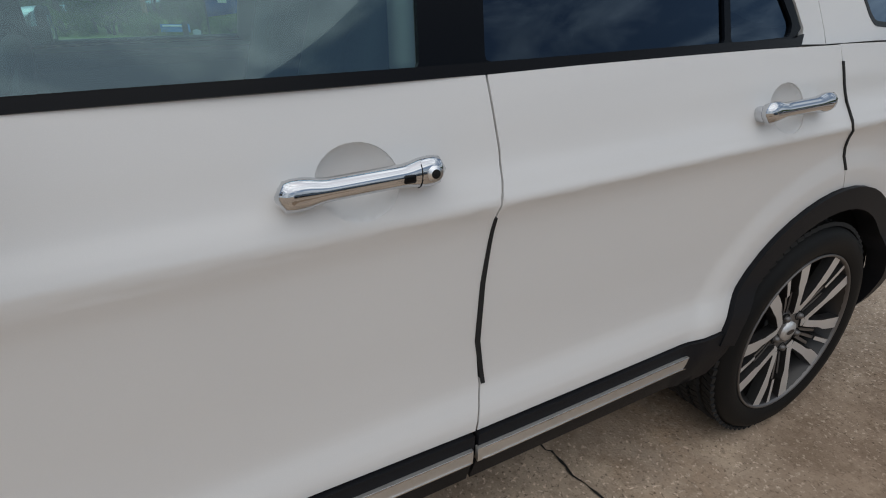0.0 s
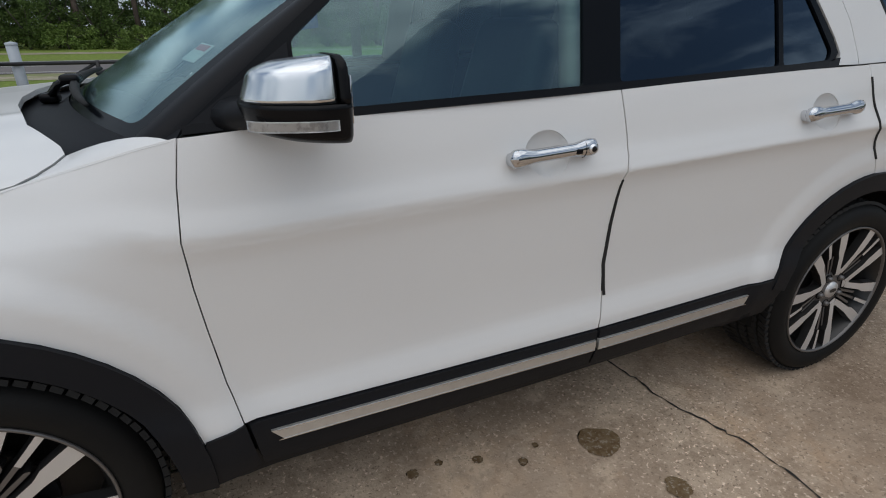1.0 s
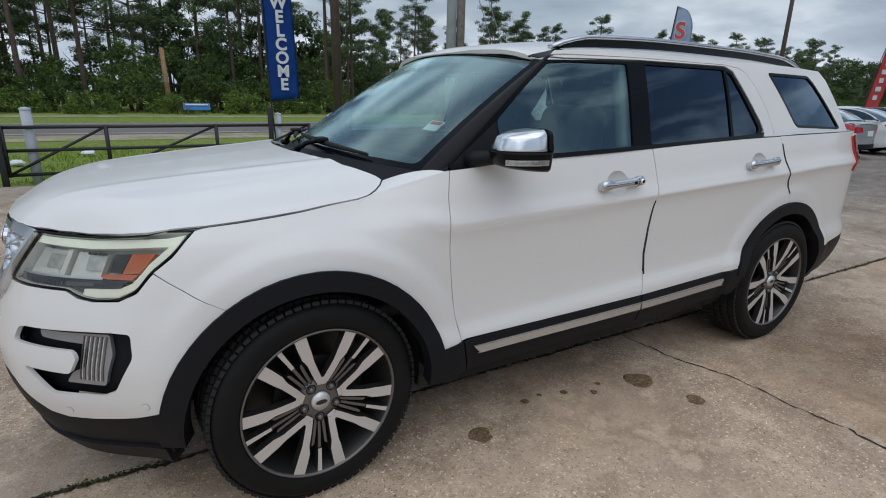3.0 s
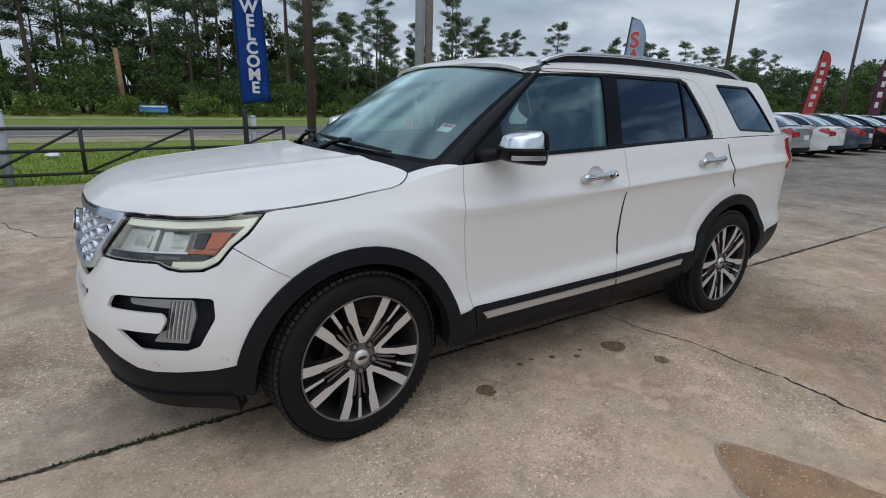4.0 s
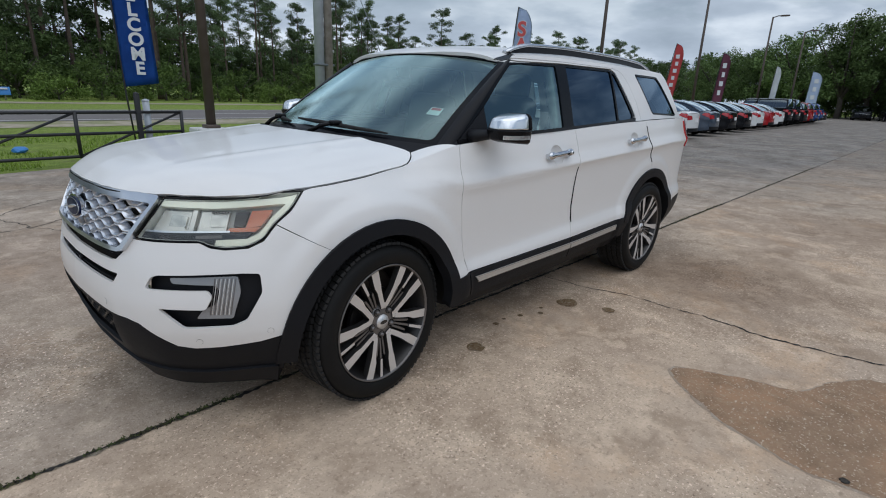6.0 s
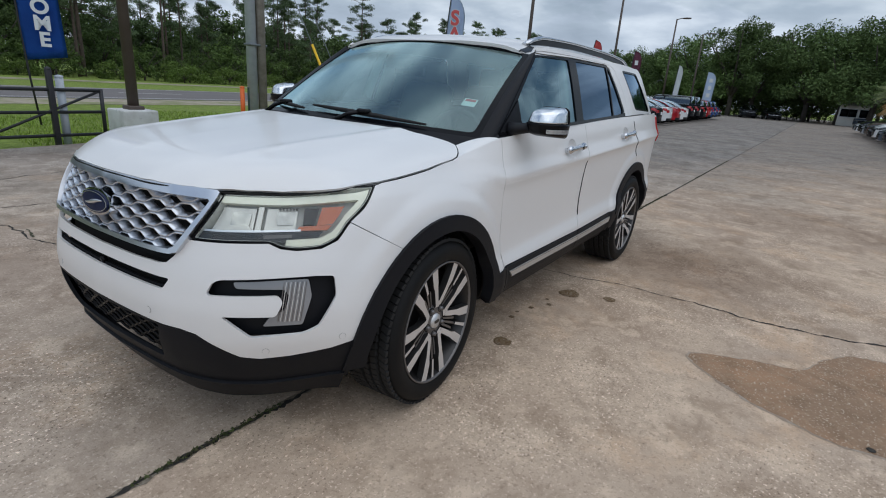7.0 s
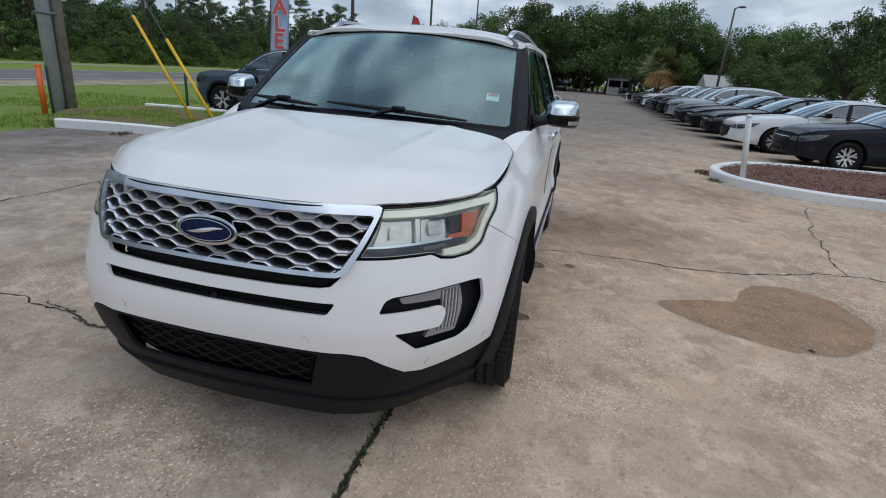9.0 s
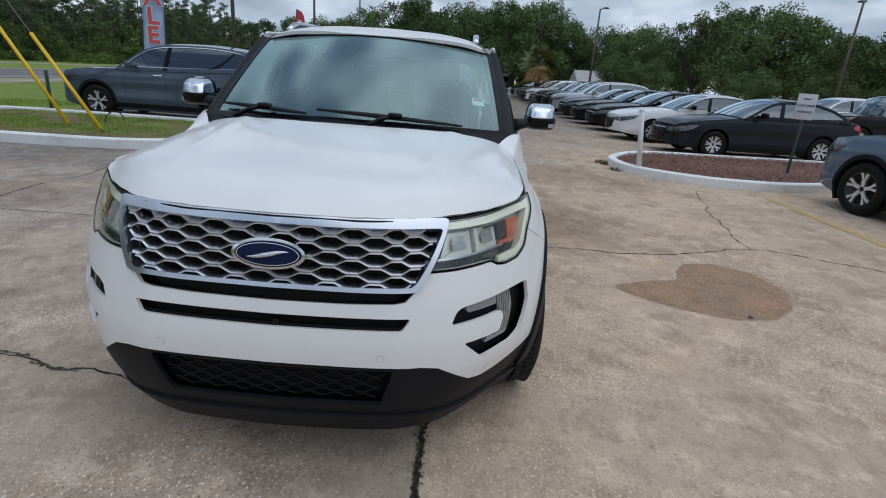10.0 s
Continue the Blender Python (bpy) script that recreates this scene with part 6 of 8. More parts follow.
def bed(name, outline, z, mat, label, category, swell=0.05):
    """A planted bed: a slightly domed, uneven sheet."""
    cx, cy = sum(p[0] for p in outline) / len(outline), sum(p[1] for p in outline) / len(outline)
    bm = bmesh.new()
    rings = [[bm.verts.new((cx + (x - cx) * k, cy + (y - cy) * k, z + swell * (1 - k) + noise.noise((x * k * 2, y * k * 2, 3)) * 0.02)) for x, y in outline] for k in (1, 0.9, 0.75, 0.55, 0.3, 0.08)]
    for a, b in zip(rings, rings[1:]):
        for i in range(len(a)):
            bm.faces.new((a[i], a[(i + 1) % len(a)], b[(i + 1) % len(a)], b[i]))
    bm.faces.new(rings[-1])
    bmesh.ops.recalc_face_normals(bm, faces=bm.faces[:])
    return tagged(part(name, bm, mat), label, category, kind="structure")


island = smooth_line([(10.6, -12), (10.2, -8.5), (9.9, -6.5), (9.75, -5.2), (9.3, -4.35), (8.4, -3.72), (7.6, -3.62), (7.0, -3.85), (6.6, -4.35), (6.35, -5.0), (6.35, -6.0), (6.75, -7.2), (7.2, -9), (7.4, -12)])
k1 = tagged(kerb(island, 0.16, 0.15), "white-painted concrete kerb round a mulch island", "kerb", kind="structure")
mulch = bed("mulch_bed", island, 0.10, MULCH, "red wood mulch in a kerbed island", "mulch", 0.06)
k2 = tagged(kerb(smooth_line([(5.2, 7.95), (5.42, 7.2), (5.55, 6.4), (5.6, 5.6), (5.75, 4.7), (6.2, 4.1), (7.2, 3.9), (8.6, 3.95)]), 0.16, 0.16), "white-painted concrete kerb beside a grass verge", "kerb", kind="structure")
tagged(kerb(smooth_line([(9.05, 9.6), (9.2, 8.6), (9.3, 7.2), (9.35, 5.6), (9.3, 4.4), (8.6, 3.95)]), 0.15, 0.15), "white concrete kerb beside the parked grey SUV", "kerb", kind="structure")
verge = bed("grass_verge", smooth_line([(5.2, 8.0), (5.45, 7.2), (5.55, 6.4), (5.6, 5.6), (5.75, 4.75), (6.2, 4.15), (7.2, 3.95), (8.6, 4.0), (9.25, 4.4), (9.3, 5.6), (9.25, 7.2), (9.15, 8.6), (9.0, 9.6), (7, 9.7), (5.6, 8.6)]), 0.09, SOILGRASS, "grass verge with patches of bare soil", "grass", 0.0)
# loose chips on the mulch
MULCHCHIP = material("wood_chips", (0.20, 0.098, 0.07), 0.95, spots=[(6, 0.4, 0.65, (0.40, 0.26, 0.19), 0.8), (17, 0.45, 0.6, (0.13, 0.06, 0.05), 0.8)])
rnd = random.Random(12)
cv, cf = [], []
while len(cf) < 11000:
    x, y = rnd.uniform(6.2, 10.6), rnd.uniform(-10.5, -3.5)
    if not inside(inset(island, 0.12), x, y):
        continue
    m = Matrix.Translation((x, y, 0.125 + rnd.uniform(0, 0.035))) @ pose(0, 0, 0, rnd.uniform(-35, 35), rnd.uniform(-35, 35), rnd.uniform(0, 360))
    l, w = rnd.uniform(0.010, 0.030), rnd.uniform(0.004, 0.009)
    i = len(cv)
    cv += [tuple(m @ Vector(p)) for p in ((-l, -w, 0), (l, -w * 0.6, 0.004), (l * 0.9, w, 0), (-l, w * 0.7, 0.005))]
    cf.append((i, i + 1, i + 2, i + 3))
me = bpy.data.meshes.new("mulch_chips")
me.from_pydata(cv, [], cf)
tagged(mesh_part("mulch_chips", me, MULCHCHIP), "loose red-brown wood chips on the mulch bed", "mulch", kind="stuff")
flat("parking_line", [(5.7, -5.325), (5.7, -5.455), (2.2, -5.43), (2.2, -5.29)], 0.004, YELLOWPAINT, parent=lot)
for i in range(18):
    x = 12.9 + 2.75 * i
    flat("parking_line", [(x, -5.9), (x + 0.1, -5.9), (x + 0.1, -11), (x, -11)], 0.004, ROADPAINT, parent=lot)


# ---- parked cars ----
def car_paint(name, colour, flake=0.0, metal=0.0):
    return material(name, colour, 0.12, metal=metal, coat=0.0 if max(colour) < 0.05 else 0.3, spec=0.15 if max(colour) < 0.05 else 0.3, spots=[(700, 0.45, 0.7, tuple(min(1, c * 1.25 + flake) for c in colour), 0.4)])


PAINTS = {"dark grey": car_paint("dark_grey_paint", (0.018, 0.020, 0.024)), "white": car_paint("white_paint", (0.75, 0.75, 0.74)), "black": car_paint("black_paint", (0.011, 0.011, 0.013)),
          "silver": car_paint("silver_paint", (0.42, 0.44, 0.46), metal=0.4), "blue-grey": car_paint("blue_grey_paint", (0.13, 0.17, 0.22), metal=0.3), "slate grey": car_paint("slate_paint", (0.072, 0.092, 0.125), metal=0.2),
          "red": car_paint("red_paint", (0.35, 0.015, 0.02)), "brown": car_paint("brown_paint", (0.09, 0.065, 0.05)), "blue": car_paint("blue_paint", (0.02, 0.06, 0.2))}
LAMPGREY = material("lamp_grey", (0.16, 0.165, 0.17), 0.25, metal=0.5)
CARGLASS = glass("car_glass", (0.16, 0.19, 0.20), 0.07, 0.0, (0.85, 0.95, 1.0), 2.0)
TYPES = {
    "sedan": dict(fo=0.93, wb=2.70, ro=1.02, W=0.905, tyre=0.325, sill=0.2, hood=[(-0.95, 0.66), (-0.9, 0.72), (-0.6, 0.82), (0.0, 0.91), (0.6, 0.965), (1.2, 0.98), (2.4, 1.0), (3.2, 1.03), (3.6, 1.02), (3.72, 0.95), (3.76, 0.8)],
                  roof=[(0.62, 0.975), (1.5, 1.40), (1.9, 1.44), (2.3, 1.43), (2.8, 1.33), (3.35, 1.04)], glass_end=3.3),
    "suv": dict(fo=0.93, wb=2.80, ro=1.0, W=0.945, tyre=0.365, sill=0.27, hood=[(-0.95, 0.8), (-0.9, 0.90), (-0.75, 0.985), (-0.3, 1.05), (0.3, 1.09), (0.7, 1.10), (1.5, 1.12), (2.6, 1.16), (3.4, 1.20), (3.7, 1.18), (3.78, 1.05), (3.82, 0.8)],
                roof=[(0.45, 1.09), (1.25, 1.60), (1.7, 1.68), (2.5, 1.70), (3.2, 1.65), (3.50, 1.56), (3.72, 1.19)], glass_end=3.66),
    "boxy": dict(fo=0.75, wb=2.95, ro=0.75, W=0.93, tyre=0.40, sill=0.38, hood=[(-0.77, 0.9), (-0.74, 1.06), (-0.6, 1.12), (0.3, 1.16), (0.8, 1.17), (3.5, 1.2), (3.66, 1.2), (3.7, 1.0)],
                 roof=[(0.78, 1.17), (1.02, 1.72), (1.3, 1.80), (3.3, 1.82), (3.55, 1.80), (3.66, 1.22)], glass_end=3.6),
}


def parked_car(kind, colour, label, detail=0.07):
    """A car round its front axle, nose towards -x, left side at -y."""
    T = TYPES[kind]
    paint = PAINTS[colour]
    fo, wb, W, r, sill = T["fo"], T["wb"], T["W"], T["tyre"], T["sill"]
    end = wb + T["ro"]
    top, rf = curve(T["hood"]), curve(T["roof"])
    car = thing("parked_" + ("sedan" if kind == "sedan" else "suv"), (0, 0, 0), label, "car")
    plan = curve([(-fo, W * 0.70), (-fo + 0.08, W * 0.80), (-fo + 0.3, W * 0.925), (-fo + 0.65, W * 0.985), (0.5, W), (wb, W), (end - 0.5, W * 0.97), (end - 0.15, W * 0.88), (end, W * 0.76)])
    core = Vector((wb / 2, 0, 0.6))

    def flank(x, z):
        t = (z - sill) / max(0.2, top(x) - sill)
        w = plan(x) * (1 - 0.07 * max(0, t - 0.62) ** 1.5 / 0.2 - 0.05 * (1 - min(1, t / 0.25)) ** 2 + 0.008 * math.sin(t * 9))
        return (x, -w, z)
    for sgn in (1, -1):
        F = flank if sgn > 0 else flip(flank)
        ar = r + 0.055
        line = [(x, top(x)) for x in np.linspace(-fo + 0.01, end - 0.01, 26)] + [(end - 0.01, sill + 0.1)] + arc(wb, r, ar, -22, 202, 16) + arc(0, r, ar, -22, 202, 16) + [(-fo + 0.01, sill + 0.06)]
        sheet("body_side", line, F, paint, car, detail, thick=0.03, core=core)
        for c in (0, wb):
            bm = bmesh.new()
            ringp = arc(c, r, ar + 0.01, -30, 210, 16)
            rows = [[bm.verts.new((x, -sgn * y, z)) for x, z in ringp] for y in (W - 0.02, W - 0.32)]
            for i in range(len(ringp) - 1):
                bm.faces.new((rows[0][i], rows[0][i + 1], rows[1][i + 1], rows[1][i]))
            bm.faces.new(rows[1])
            part("wheel_well", bm, BLACK, car)
            if kind != "sedan":
                sheet("wheel_arch_trim", arc(c, r, ar + 0.055, 195, -15, 18) + arc(c, r, ar - 0.005, -15, 195, 18), F, CLAD, car, detail, out=0.006, thick=0.03, core=core)
            wheel = new("wheel")
            wheel.parent = car
            face = Matrix.Translation((c, -sgn * (W - 0.012), r)) @ pose(0, 0, 0, 90 * sgn, 0, 0)
            bm = bmesh.new()
            lathe(bm, [(r * 0.64, -0.02), (r * 0.7, 0.004), (r * 0.88, 0.004), (r * 0.97, -0.02), (r, -0.05), (r, -0.17), (r * 0.9, -0.2)], face, 32)
            part("tyre", bm, SIDEWALL, wheel)
            bm = bmesh.new()
            lathe(bm, [(r * 0.66, -0.012), (r * 0.63, -0.004), (r * 0.60, -0.02), (r * 0.56, -0.09), (0, -0.09)], face, 32)
            part("rim_barrel", bm, RIMDARK, wheel)
            for k in range(5 if kind == "suv" else 7):
                n = 5 if kind == "suv" else 7
                for s in (1, -1):
                    a = 2 * math.pi * k / n + 0.3
                    bm = bmesh.new()
                    p = [Vector((q * math.cos(a + s * d), q * math.sin(a + s * d), h)) for q, d, h in ((r * 0.10, 0.3, -0.03), (r * 0.36, 0.10, -0.022), (r * 0.61, 0.20, -0.012))]
                    wd = [0.014, 0.013, 0.02]
                    vs = []
                    for i, v in enumerate(p):
                        d = (p[min(2, i + 1)] - p[max(0, i - 1)]).normalized()
                        o = Vector((-d.y, d.x, 0)) * wd[i]
                        vs.append([bm.verts.new(v + o), bm.verts.new(v - o), bm.verts.new(v - o - Vector((0, 0, 0.03))), bm.verts.new(v + o - Vector((0, 0, 0.03)))])
                    for i in range(2):
                        for c2 in range(4):
                            bm.faces.new((vs[i][c2], vs[i + 1][c2], vs[i + 1][(c2 + 1) % 4], vs[i][(c2 + 1) % 4]))
                    bmesh.ops.recalc_face_normals(bm, faces=bm.faces[:])
                    bmesh.ops.transform(bm, matrix=face, verts=bm.verts[:])
                    part("spoke", bm, MACHINED, wheel, smooth_faces=False)
    # hood, deck and the two ends
    xs = list(np.linspace(-fo + 0.012, end - 0.012, 24))
    def lid(x, y):
        w = plan(x) * (1 - 0.07 * 0.38 ** 1.5 / 0.2)
        k = min(1, abs(y) / w)
        return (x, y, top(x) + 0.045 * (1 - k ** 2.5) * smooth(-fo, -fo + 0.25, x))
    half = [(x, -plan(x) * (1 - 0.07 * 0.38 ** 1.5 / 0.2 + 0.008 * math.sin(9)) + 0.002) for x in xs]
    sheet("hood_and_deck", half + [(x, -y) for x, y in reversed(half)], lid, paint, car, detail * 1.3, thick=0.01, core=core)
    fw = plan(-fo) * 0.99

    def nose(y, z):
        return (-fo - 0.10 * (1 - (y / fw) ** 2) - 0.05 * math.sin(math.pi * min(1, max(0, (z - sill) / (top(-fo) - sill)))) ** 0.7 * (1 - (y / fw) ** 4) + 0.008, y, z)
    zt = top(-fo + 0.01)
    face_line = [(-fw, sill + 0.06), (fw, sill + 0.06), (fw, zt), (fw * 0.7, zt + 0.03), (-fw * 0.7, zt + 0.03), (-fw, zt)]
    fascia = sheet("front_fascia", face_line, nose, paint, car, detail, thick=0.01, core=core)
    gz = (sill + 0.14, zt - 0.05)
    sheet("grille", rounded([(-fw * 0.55, gz[0]), (fw * 0.55, gz[0]), (fw * 0.72, gz[1]), (-fw * 0.72, gz[1])], 0.05, 3), nose, GLOSS, fascia, detail, out=0.006, thick=0.01, core=core)
    for k in range(3):
        z = gz[0] + 0.05 + (gz[1] - gz[0] - 0.08) * k / 2
        hw = fw * (0.50 + 0.14 * k / 2)
        sheet("grille_bar", [(-hw, z), (hw, z), (hw, z + 0.014), (-hw, z + 0.014)], nose, SATIN if k == 2 else RIMDARK, fascia, detail, out=0.012, thick=0.01, core=core)
    sheet("front_plate", [(-0.16, sill + 0.1), (0.16, sill + 0.1), (0.16, sill + 0.2), (-0.16, sill + 0.2)], nose, CLAD, fascia, detail, out=0.016, thick=0.008, core=core)
    for sgn in (1, -1):
        F = flank if sgn > 0 else flip(flank)
        hz = zt - 0.02
        sheet("headlamp", rounded([(-fo + 0.015, hz - 0.13), (-fo + 0.35, hz - 0.04), (-fo + 0.50, hz + 0.075), (-fo + 0.3, hz + 0.055), (-fo + 0.015, hz - 0.01)], 0.02, 2), F, LENS, car, detail, out=0.012, thick=0, core=core)
        sheet("lamp_reflector", rounded([(-fo + 0.015, hz - 0.13), (-fo + 0.35, hz - 0.04), (-fo + 0.50, hz + 0.075), (-fo + 0.3, hz + 0.055), (-fo + 0.015, hz - 0.01)], 0.02, 2), F, LAMPGREY, car, detail, out=0.005, thick=0, core=core)
        sheet("side_marker", [(-fo + 0.33, hz - 0.035), (-fo + 0.45, hz + 0.035), (-fo + 0.49, hz + 0.065), (-fo + 0.37, hz + 0.01)], F, AMBER, car, detail, out=0.009, thick=0, core=core)
        sheet("front_lamp_inner", rounded([(fw * 0.66 * sgn, hz - 0.11), (fw * 0.98 * sgn, hz - 0.13), (fw * 0.98 * sgn, hz - 0.01), (fw * 0.74 * sgn, hz - 0.03)], 0.02, 2), nose, LAMPGREY, fascia, detail, out=0.008, thick=0.01, core=core)
        te = end - 0.01
        tz = top(te - 0.12)
        sheet("tail_lamp", rounded([(te, tz - 0.22), (te, tz - 0.05), (te - 0.22, tz - 0.02), (te - 0.30, tz - 0.10)], 0.03, 2), F, RED, car, detail, out=0.008, thick=0.01, core=core)
        sheet("lower_trim", [(0.38, sill - 0.005), (wb - 0.38, sill - 0.005), (wb - 0.38, sill + 0.10), (0.38, sill + 0.10)], F, CLAD, car, detail * 2, out=0.004, thick=0.02, core=core)
        for xh in (wb * 0.52, wb * 0.86):
            sheet("door_handle", rounded([(xh - 0.1, top(xh) - 0.13), (xh + 0.1, top(xh) - 0.12), (xh + 0.1, top(xh) - 0.095), (xh - 0.1, top(xh) - 0.105)], 0.01, 2), F, SATIN if kind == "suv" else paint, car, detail, out=0.02, thick=0.02, core=core)
        for xd in (wb * 0.24, wb * 0.575, wb * 0.93):
            sheet("door_seam", [(xd, sill + 0.1), (xd + 0.008, sill + 0.1), (xd - 0.012 + 0.03, top(xd) - 0.01), (xd - 0.02 + 0.03, top(xd) - 0.01)] if xd < wb * 0.9 else [(xd - 0.06, r + ar * 0.75), (xd - 0.052, r + ar * 0.75), (xd + 0.01, top(xd) - 0.01), (xd, top(xd) - 0.01)], F, BLACK, car, detail, out=0.002, thick=0, core=core)
    tw = plan(end) * 0.99

    def tail(y, z):
        t = (z - sill) / (top(end - 0.02) - sill)
        return (end - 0.008 + 0.10 * (1 - (y / tw) ** 2) + 0.03 * math.sin(math.pi * min(1, max(0, t))) * (1 - (y / tw) ** 4), y, z)
    tzt = top(end - 0.012)
    rear = sheet("rear_fascia", [(-tw, sill + 0.1), (tw, sill + 0.1), (tw, tzt), (tw * 0.7, tzt + 0.03), (-tw * 0.7, tzt + 0.03), (-tw, tzt)], tail, paint, car, detail, thick=0.01, core=core)
    sheet("rear_bumper_trim", [(-tw * 0.95, sill + 0.1), (tw * 0.95, sill + 0.1), (tw * 0.9, sill + 0.24), (-tw * 0.9, sill + 0.24)], tail, CLAD, rear, detail, out=0.008, thick=0.01, core=core)
    sheet("rear_plate", [(-0.16, tzt - 0.30), (0.16, tzt - 0.30), (0.16, tzt - 0.15), (-0.16, tzt - 0.15)], tail, WHITEPLASTIC, rear, detail, out=0.012, thick=0.008, core=core)
    for s in (1, -1):
        sheet("tail_lamp", [(s * tw * 0.55, tzt - 0.19), (s * tw, tzt - 0.22), (s * tw, tzt - 0.04), (s * tw * 0.62, tzt - 0.06)], tail, RED, rear, detail, out=0.008, thick=0.01, core=core)
    # cabin: glass all round, painted roof and pillars
    x0, x1 = T["roof"][0][0], T["glass_end"]
    apex = max(p[1] for p in T["roof"])

    def cabin(x, z):
        return (x, -(W * 0.945 - 0.36 * max(0, z - top(x)) - 0.12 * max(0, z - top(x)) ** 2), z)
    ridge = [(x, rf(x)) for x in np.linspace(x0 + 0.02, x1, 22)]
    body_line = [(x, top(x) - 0.02) for x in np.linspace(x1, x0 + 0.02, 10)]
    pane = inset(ridge + [(x, top(x) + 0.015) for x in np.linspace(x1, x0 + 0.1, 10)], 0.055)
    for sgn in (1, -1):
        C = cabin if sgn > 0 else flip(cabin)
        sheet("window_frame", ridge + body_line, C, paint, car, detail, thick=0.02, holes=[pane], core=core)
        sheet("side_window", inset(pane, -0.01), deeper_from(C, 0.012, core), CARGLASS, car, detail * 1.5, thick=0, core=core)
        xb = wb * 0.575
        sheet("b_pillar", [(xb - 0.05, top(xb)), (xb + 0.05, top(xb)), (xb + 0.09, rf(xb) - 0.03), (xb + 0.02, rf(xb) - 0.03)], C, GLOSS, car, detail, out=0.003, thick=0.01, core=core)
        if kind != "boxy":
            edge = inset(ridge + [(x, top(x) + 0.015) for x in np.linspace(x1, x0 + 0.1, 10)], 0.04)
            sheet("window_trim", edge, C, CHROME if kind == "suv" else GLOSS, car, detail, out=0.004, thick=0.008, holes=[pane], core=core)
        bm = bmesh.new()
        box(bm, (0.11, 0.20, 0.13), Matrix.Translation((x0 + 0.42, -sgn * (W + 0.06), top(x0 + 0.4) + 0.10)), 0.035, 3)
        box(bm, (0.05, 0.1, 0.03), Matrix.Translation((x0 + 0.42, -sgn * (W - 0.05), top(x0 + 0.4) + 0.06)), 0.01)
        part("side_mirror", bm, paint if kind == "suv" else GLOSS, car)
    def over(x, s):
        p = cabin(x, rf(x))
        k = abs(s)
        return (x - 0.10 * (1 - k * k) * (1 - smooth(x0, x0 + 0.9, x)) + 0.06 * (1 - k * k) * smooth(x1 - 0.5, x1, x), p[1] * s, rf(x) + 0.05 * (1 - k ** 2.2))
    a1 = max(p[0] for p in T["roof"] if p[1] > apex - 0.05) if kind == "sedan" else T["roof"][-2][0]
    a0 = T["roof"][1][0]
    for nm, p, q, m in (("windshield", x0, a0, CARGLASS), ("roof", a0 + 0.004, a1, paint), ("rear_window", a1 + 0.004, x1 + 0.04, CARGLASS)):
        sheet(nm, [(p, -1), (q, -1), (q, 1), (p, 1)], over, m, car, 0.14, thick=0.006, core=core)
    bm = bmesh.new()
    box(bm, (end + fo - 0.5, 1.3, 0.16), Matrix.Translation((wb / 2, 0, sill + 0.1)), 0.03)
    part("underbody", bm, BLACK, car)
    for sx in (wb * 0.42, wb * 0.78):
        for sgn in (1, -1):
            bm = bmesh.new()
            box(bm, (0.16, 0.5, 0.6), Matrix.Translation((sx + 0.25, 0.37 * sgn, top(sx))) @ pose(0, 0, 0, 0, 14, 0), 0.06, 3, 0.85)
            box(bm, (0.09, 0.24, 0.16), Matrix.Translation((sx + 0.34, 0.37 * sgn, top(sx) + 0.36)), 0.04, 3)
            part("seat", bm, LEATHER, car)
    return car


def deeper_from(fn, d, core):
    def f(a, b):
        e = 0.002
        P = Vector(fn(a, b))
        n = (Vector(fn(a + e, b)) - Vector(fn(a - e, b))).cross(Vector(fn(a, b + e)) - Vector(fn(a, b - e))).normalized()
        if n.dot(P - core) < 0:
            n = -n
        return P - n * d
    return f


def recolour(car, old, colour, label):
    for o in car.children_recursive:
        for s in o.material_slots:
            if s.material == PAINTS[old]:
                s.link = "OBJECT"
                s.material = PAINTS[colour]
    return tagged(car, label)


NOUN = {"sedan": "sedan", "suv": "SUV", "boxy": "boxy off-road SUV"}
models = {}


def put_car(kind, colour, x, y, yaw, label, group=""):
    """A car with its front axle at x, y, its nose towards -x turned by yaw."""
    m = pose(x, y, 0, 0, 0, yaw)
    if kind not in models:
        car = parked_car(kind, colour, label)
        car.matrix_world = m
        models[kind] = (car, colour)
    else:
        first, c0 = models[kind]
        car = recolour(copy_thing(first, m), c0, colour, label)
    if group:
        tagged(car, group=group)
    return car


# nose towards +y: a turn of -90 degrees; the side seen is the one towards -x
put_car("suv", "slate grey", 9.55 + 0.93, 7.75, -90, "slate grey SUV with chrome window trim parked by the verge")
row = [("sedan", "dark grey"), ("sedan", "white"), ("sedan", "black"), ("sedan", "black"), ("sedan", "dark grey"), ("suv", "silver"), ("suv", "black"), ("suv", "black"), ("sedan", "slate grey"), ("suv", "white"),
       ("sedan", "black"), ("suv", "brown"), ("sedan", "silver"), ("suv", "black"), ("sedan", "white"), ("sedan", "silver")]
for i, (kind, colour) in enumerate(row):
    put_car(kind, colour, 11.45 + 2.75 * i, -6.65 if i == 0 else -6.15 + 0.02 * i, -90 + (4 if i == 0 else 2), f"{colour} {NOUN[kind]} in a row of parked cars", "cars along the south side of the lane")
tails = [("sedan", "silver"), ("sedan", "white"), ("sedan", "slate grey"), ("sedan", "black"), ("sedan", "black"), ("sedan", "white"), ("sedan", "red"), ("sedan", "white"), ("boxy", "black"), ("boxy", "black"), ("suv", "black"), ("suv", "red"), ("suv", "blue"), ("suv", "blue"), ("sedan", "dark grey")]
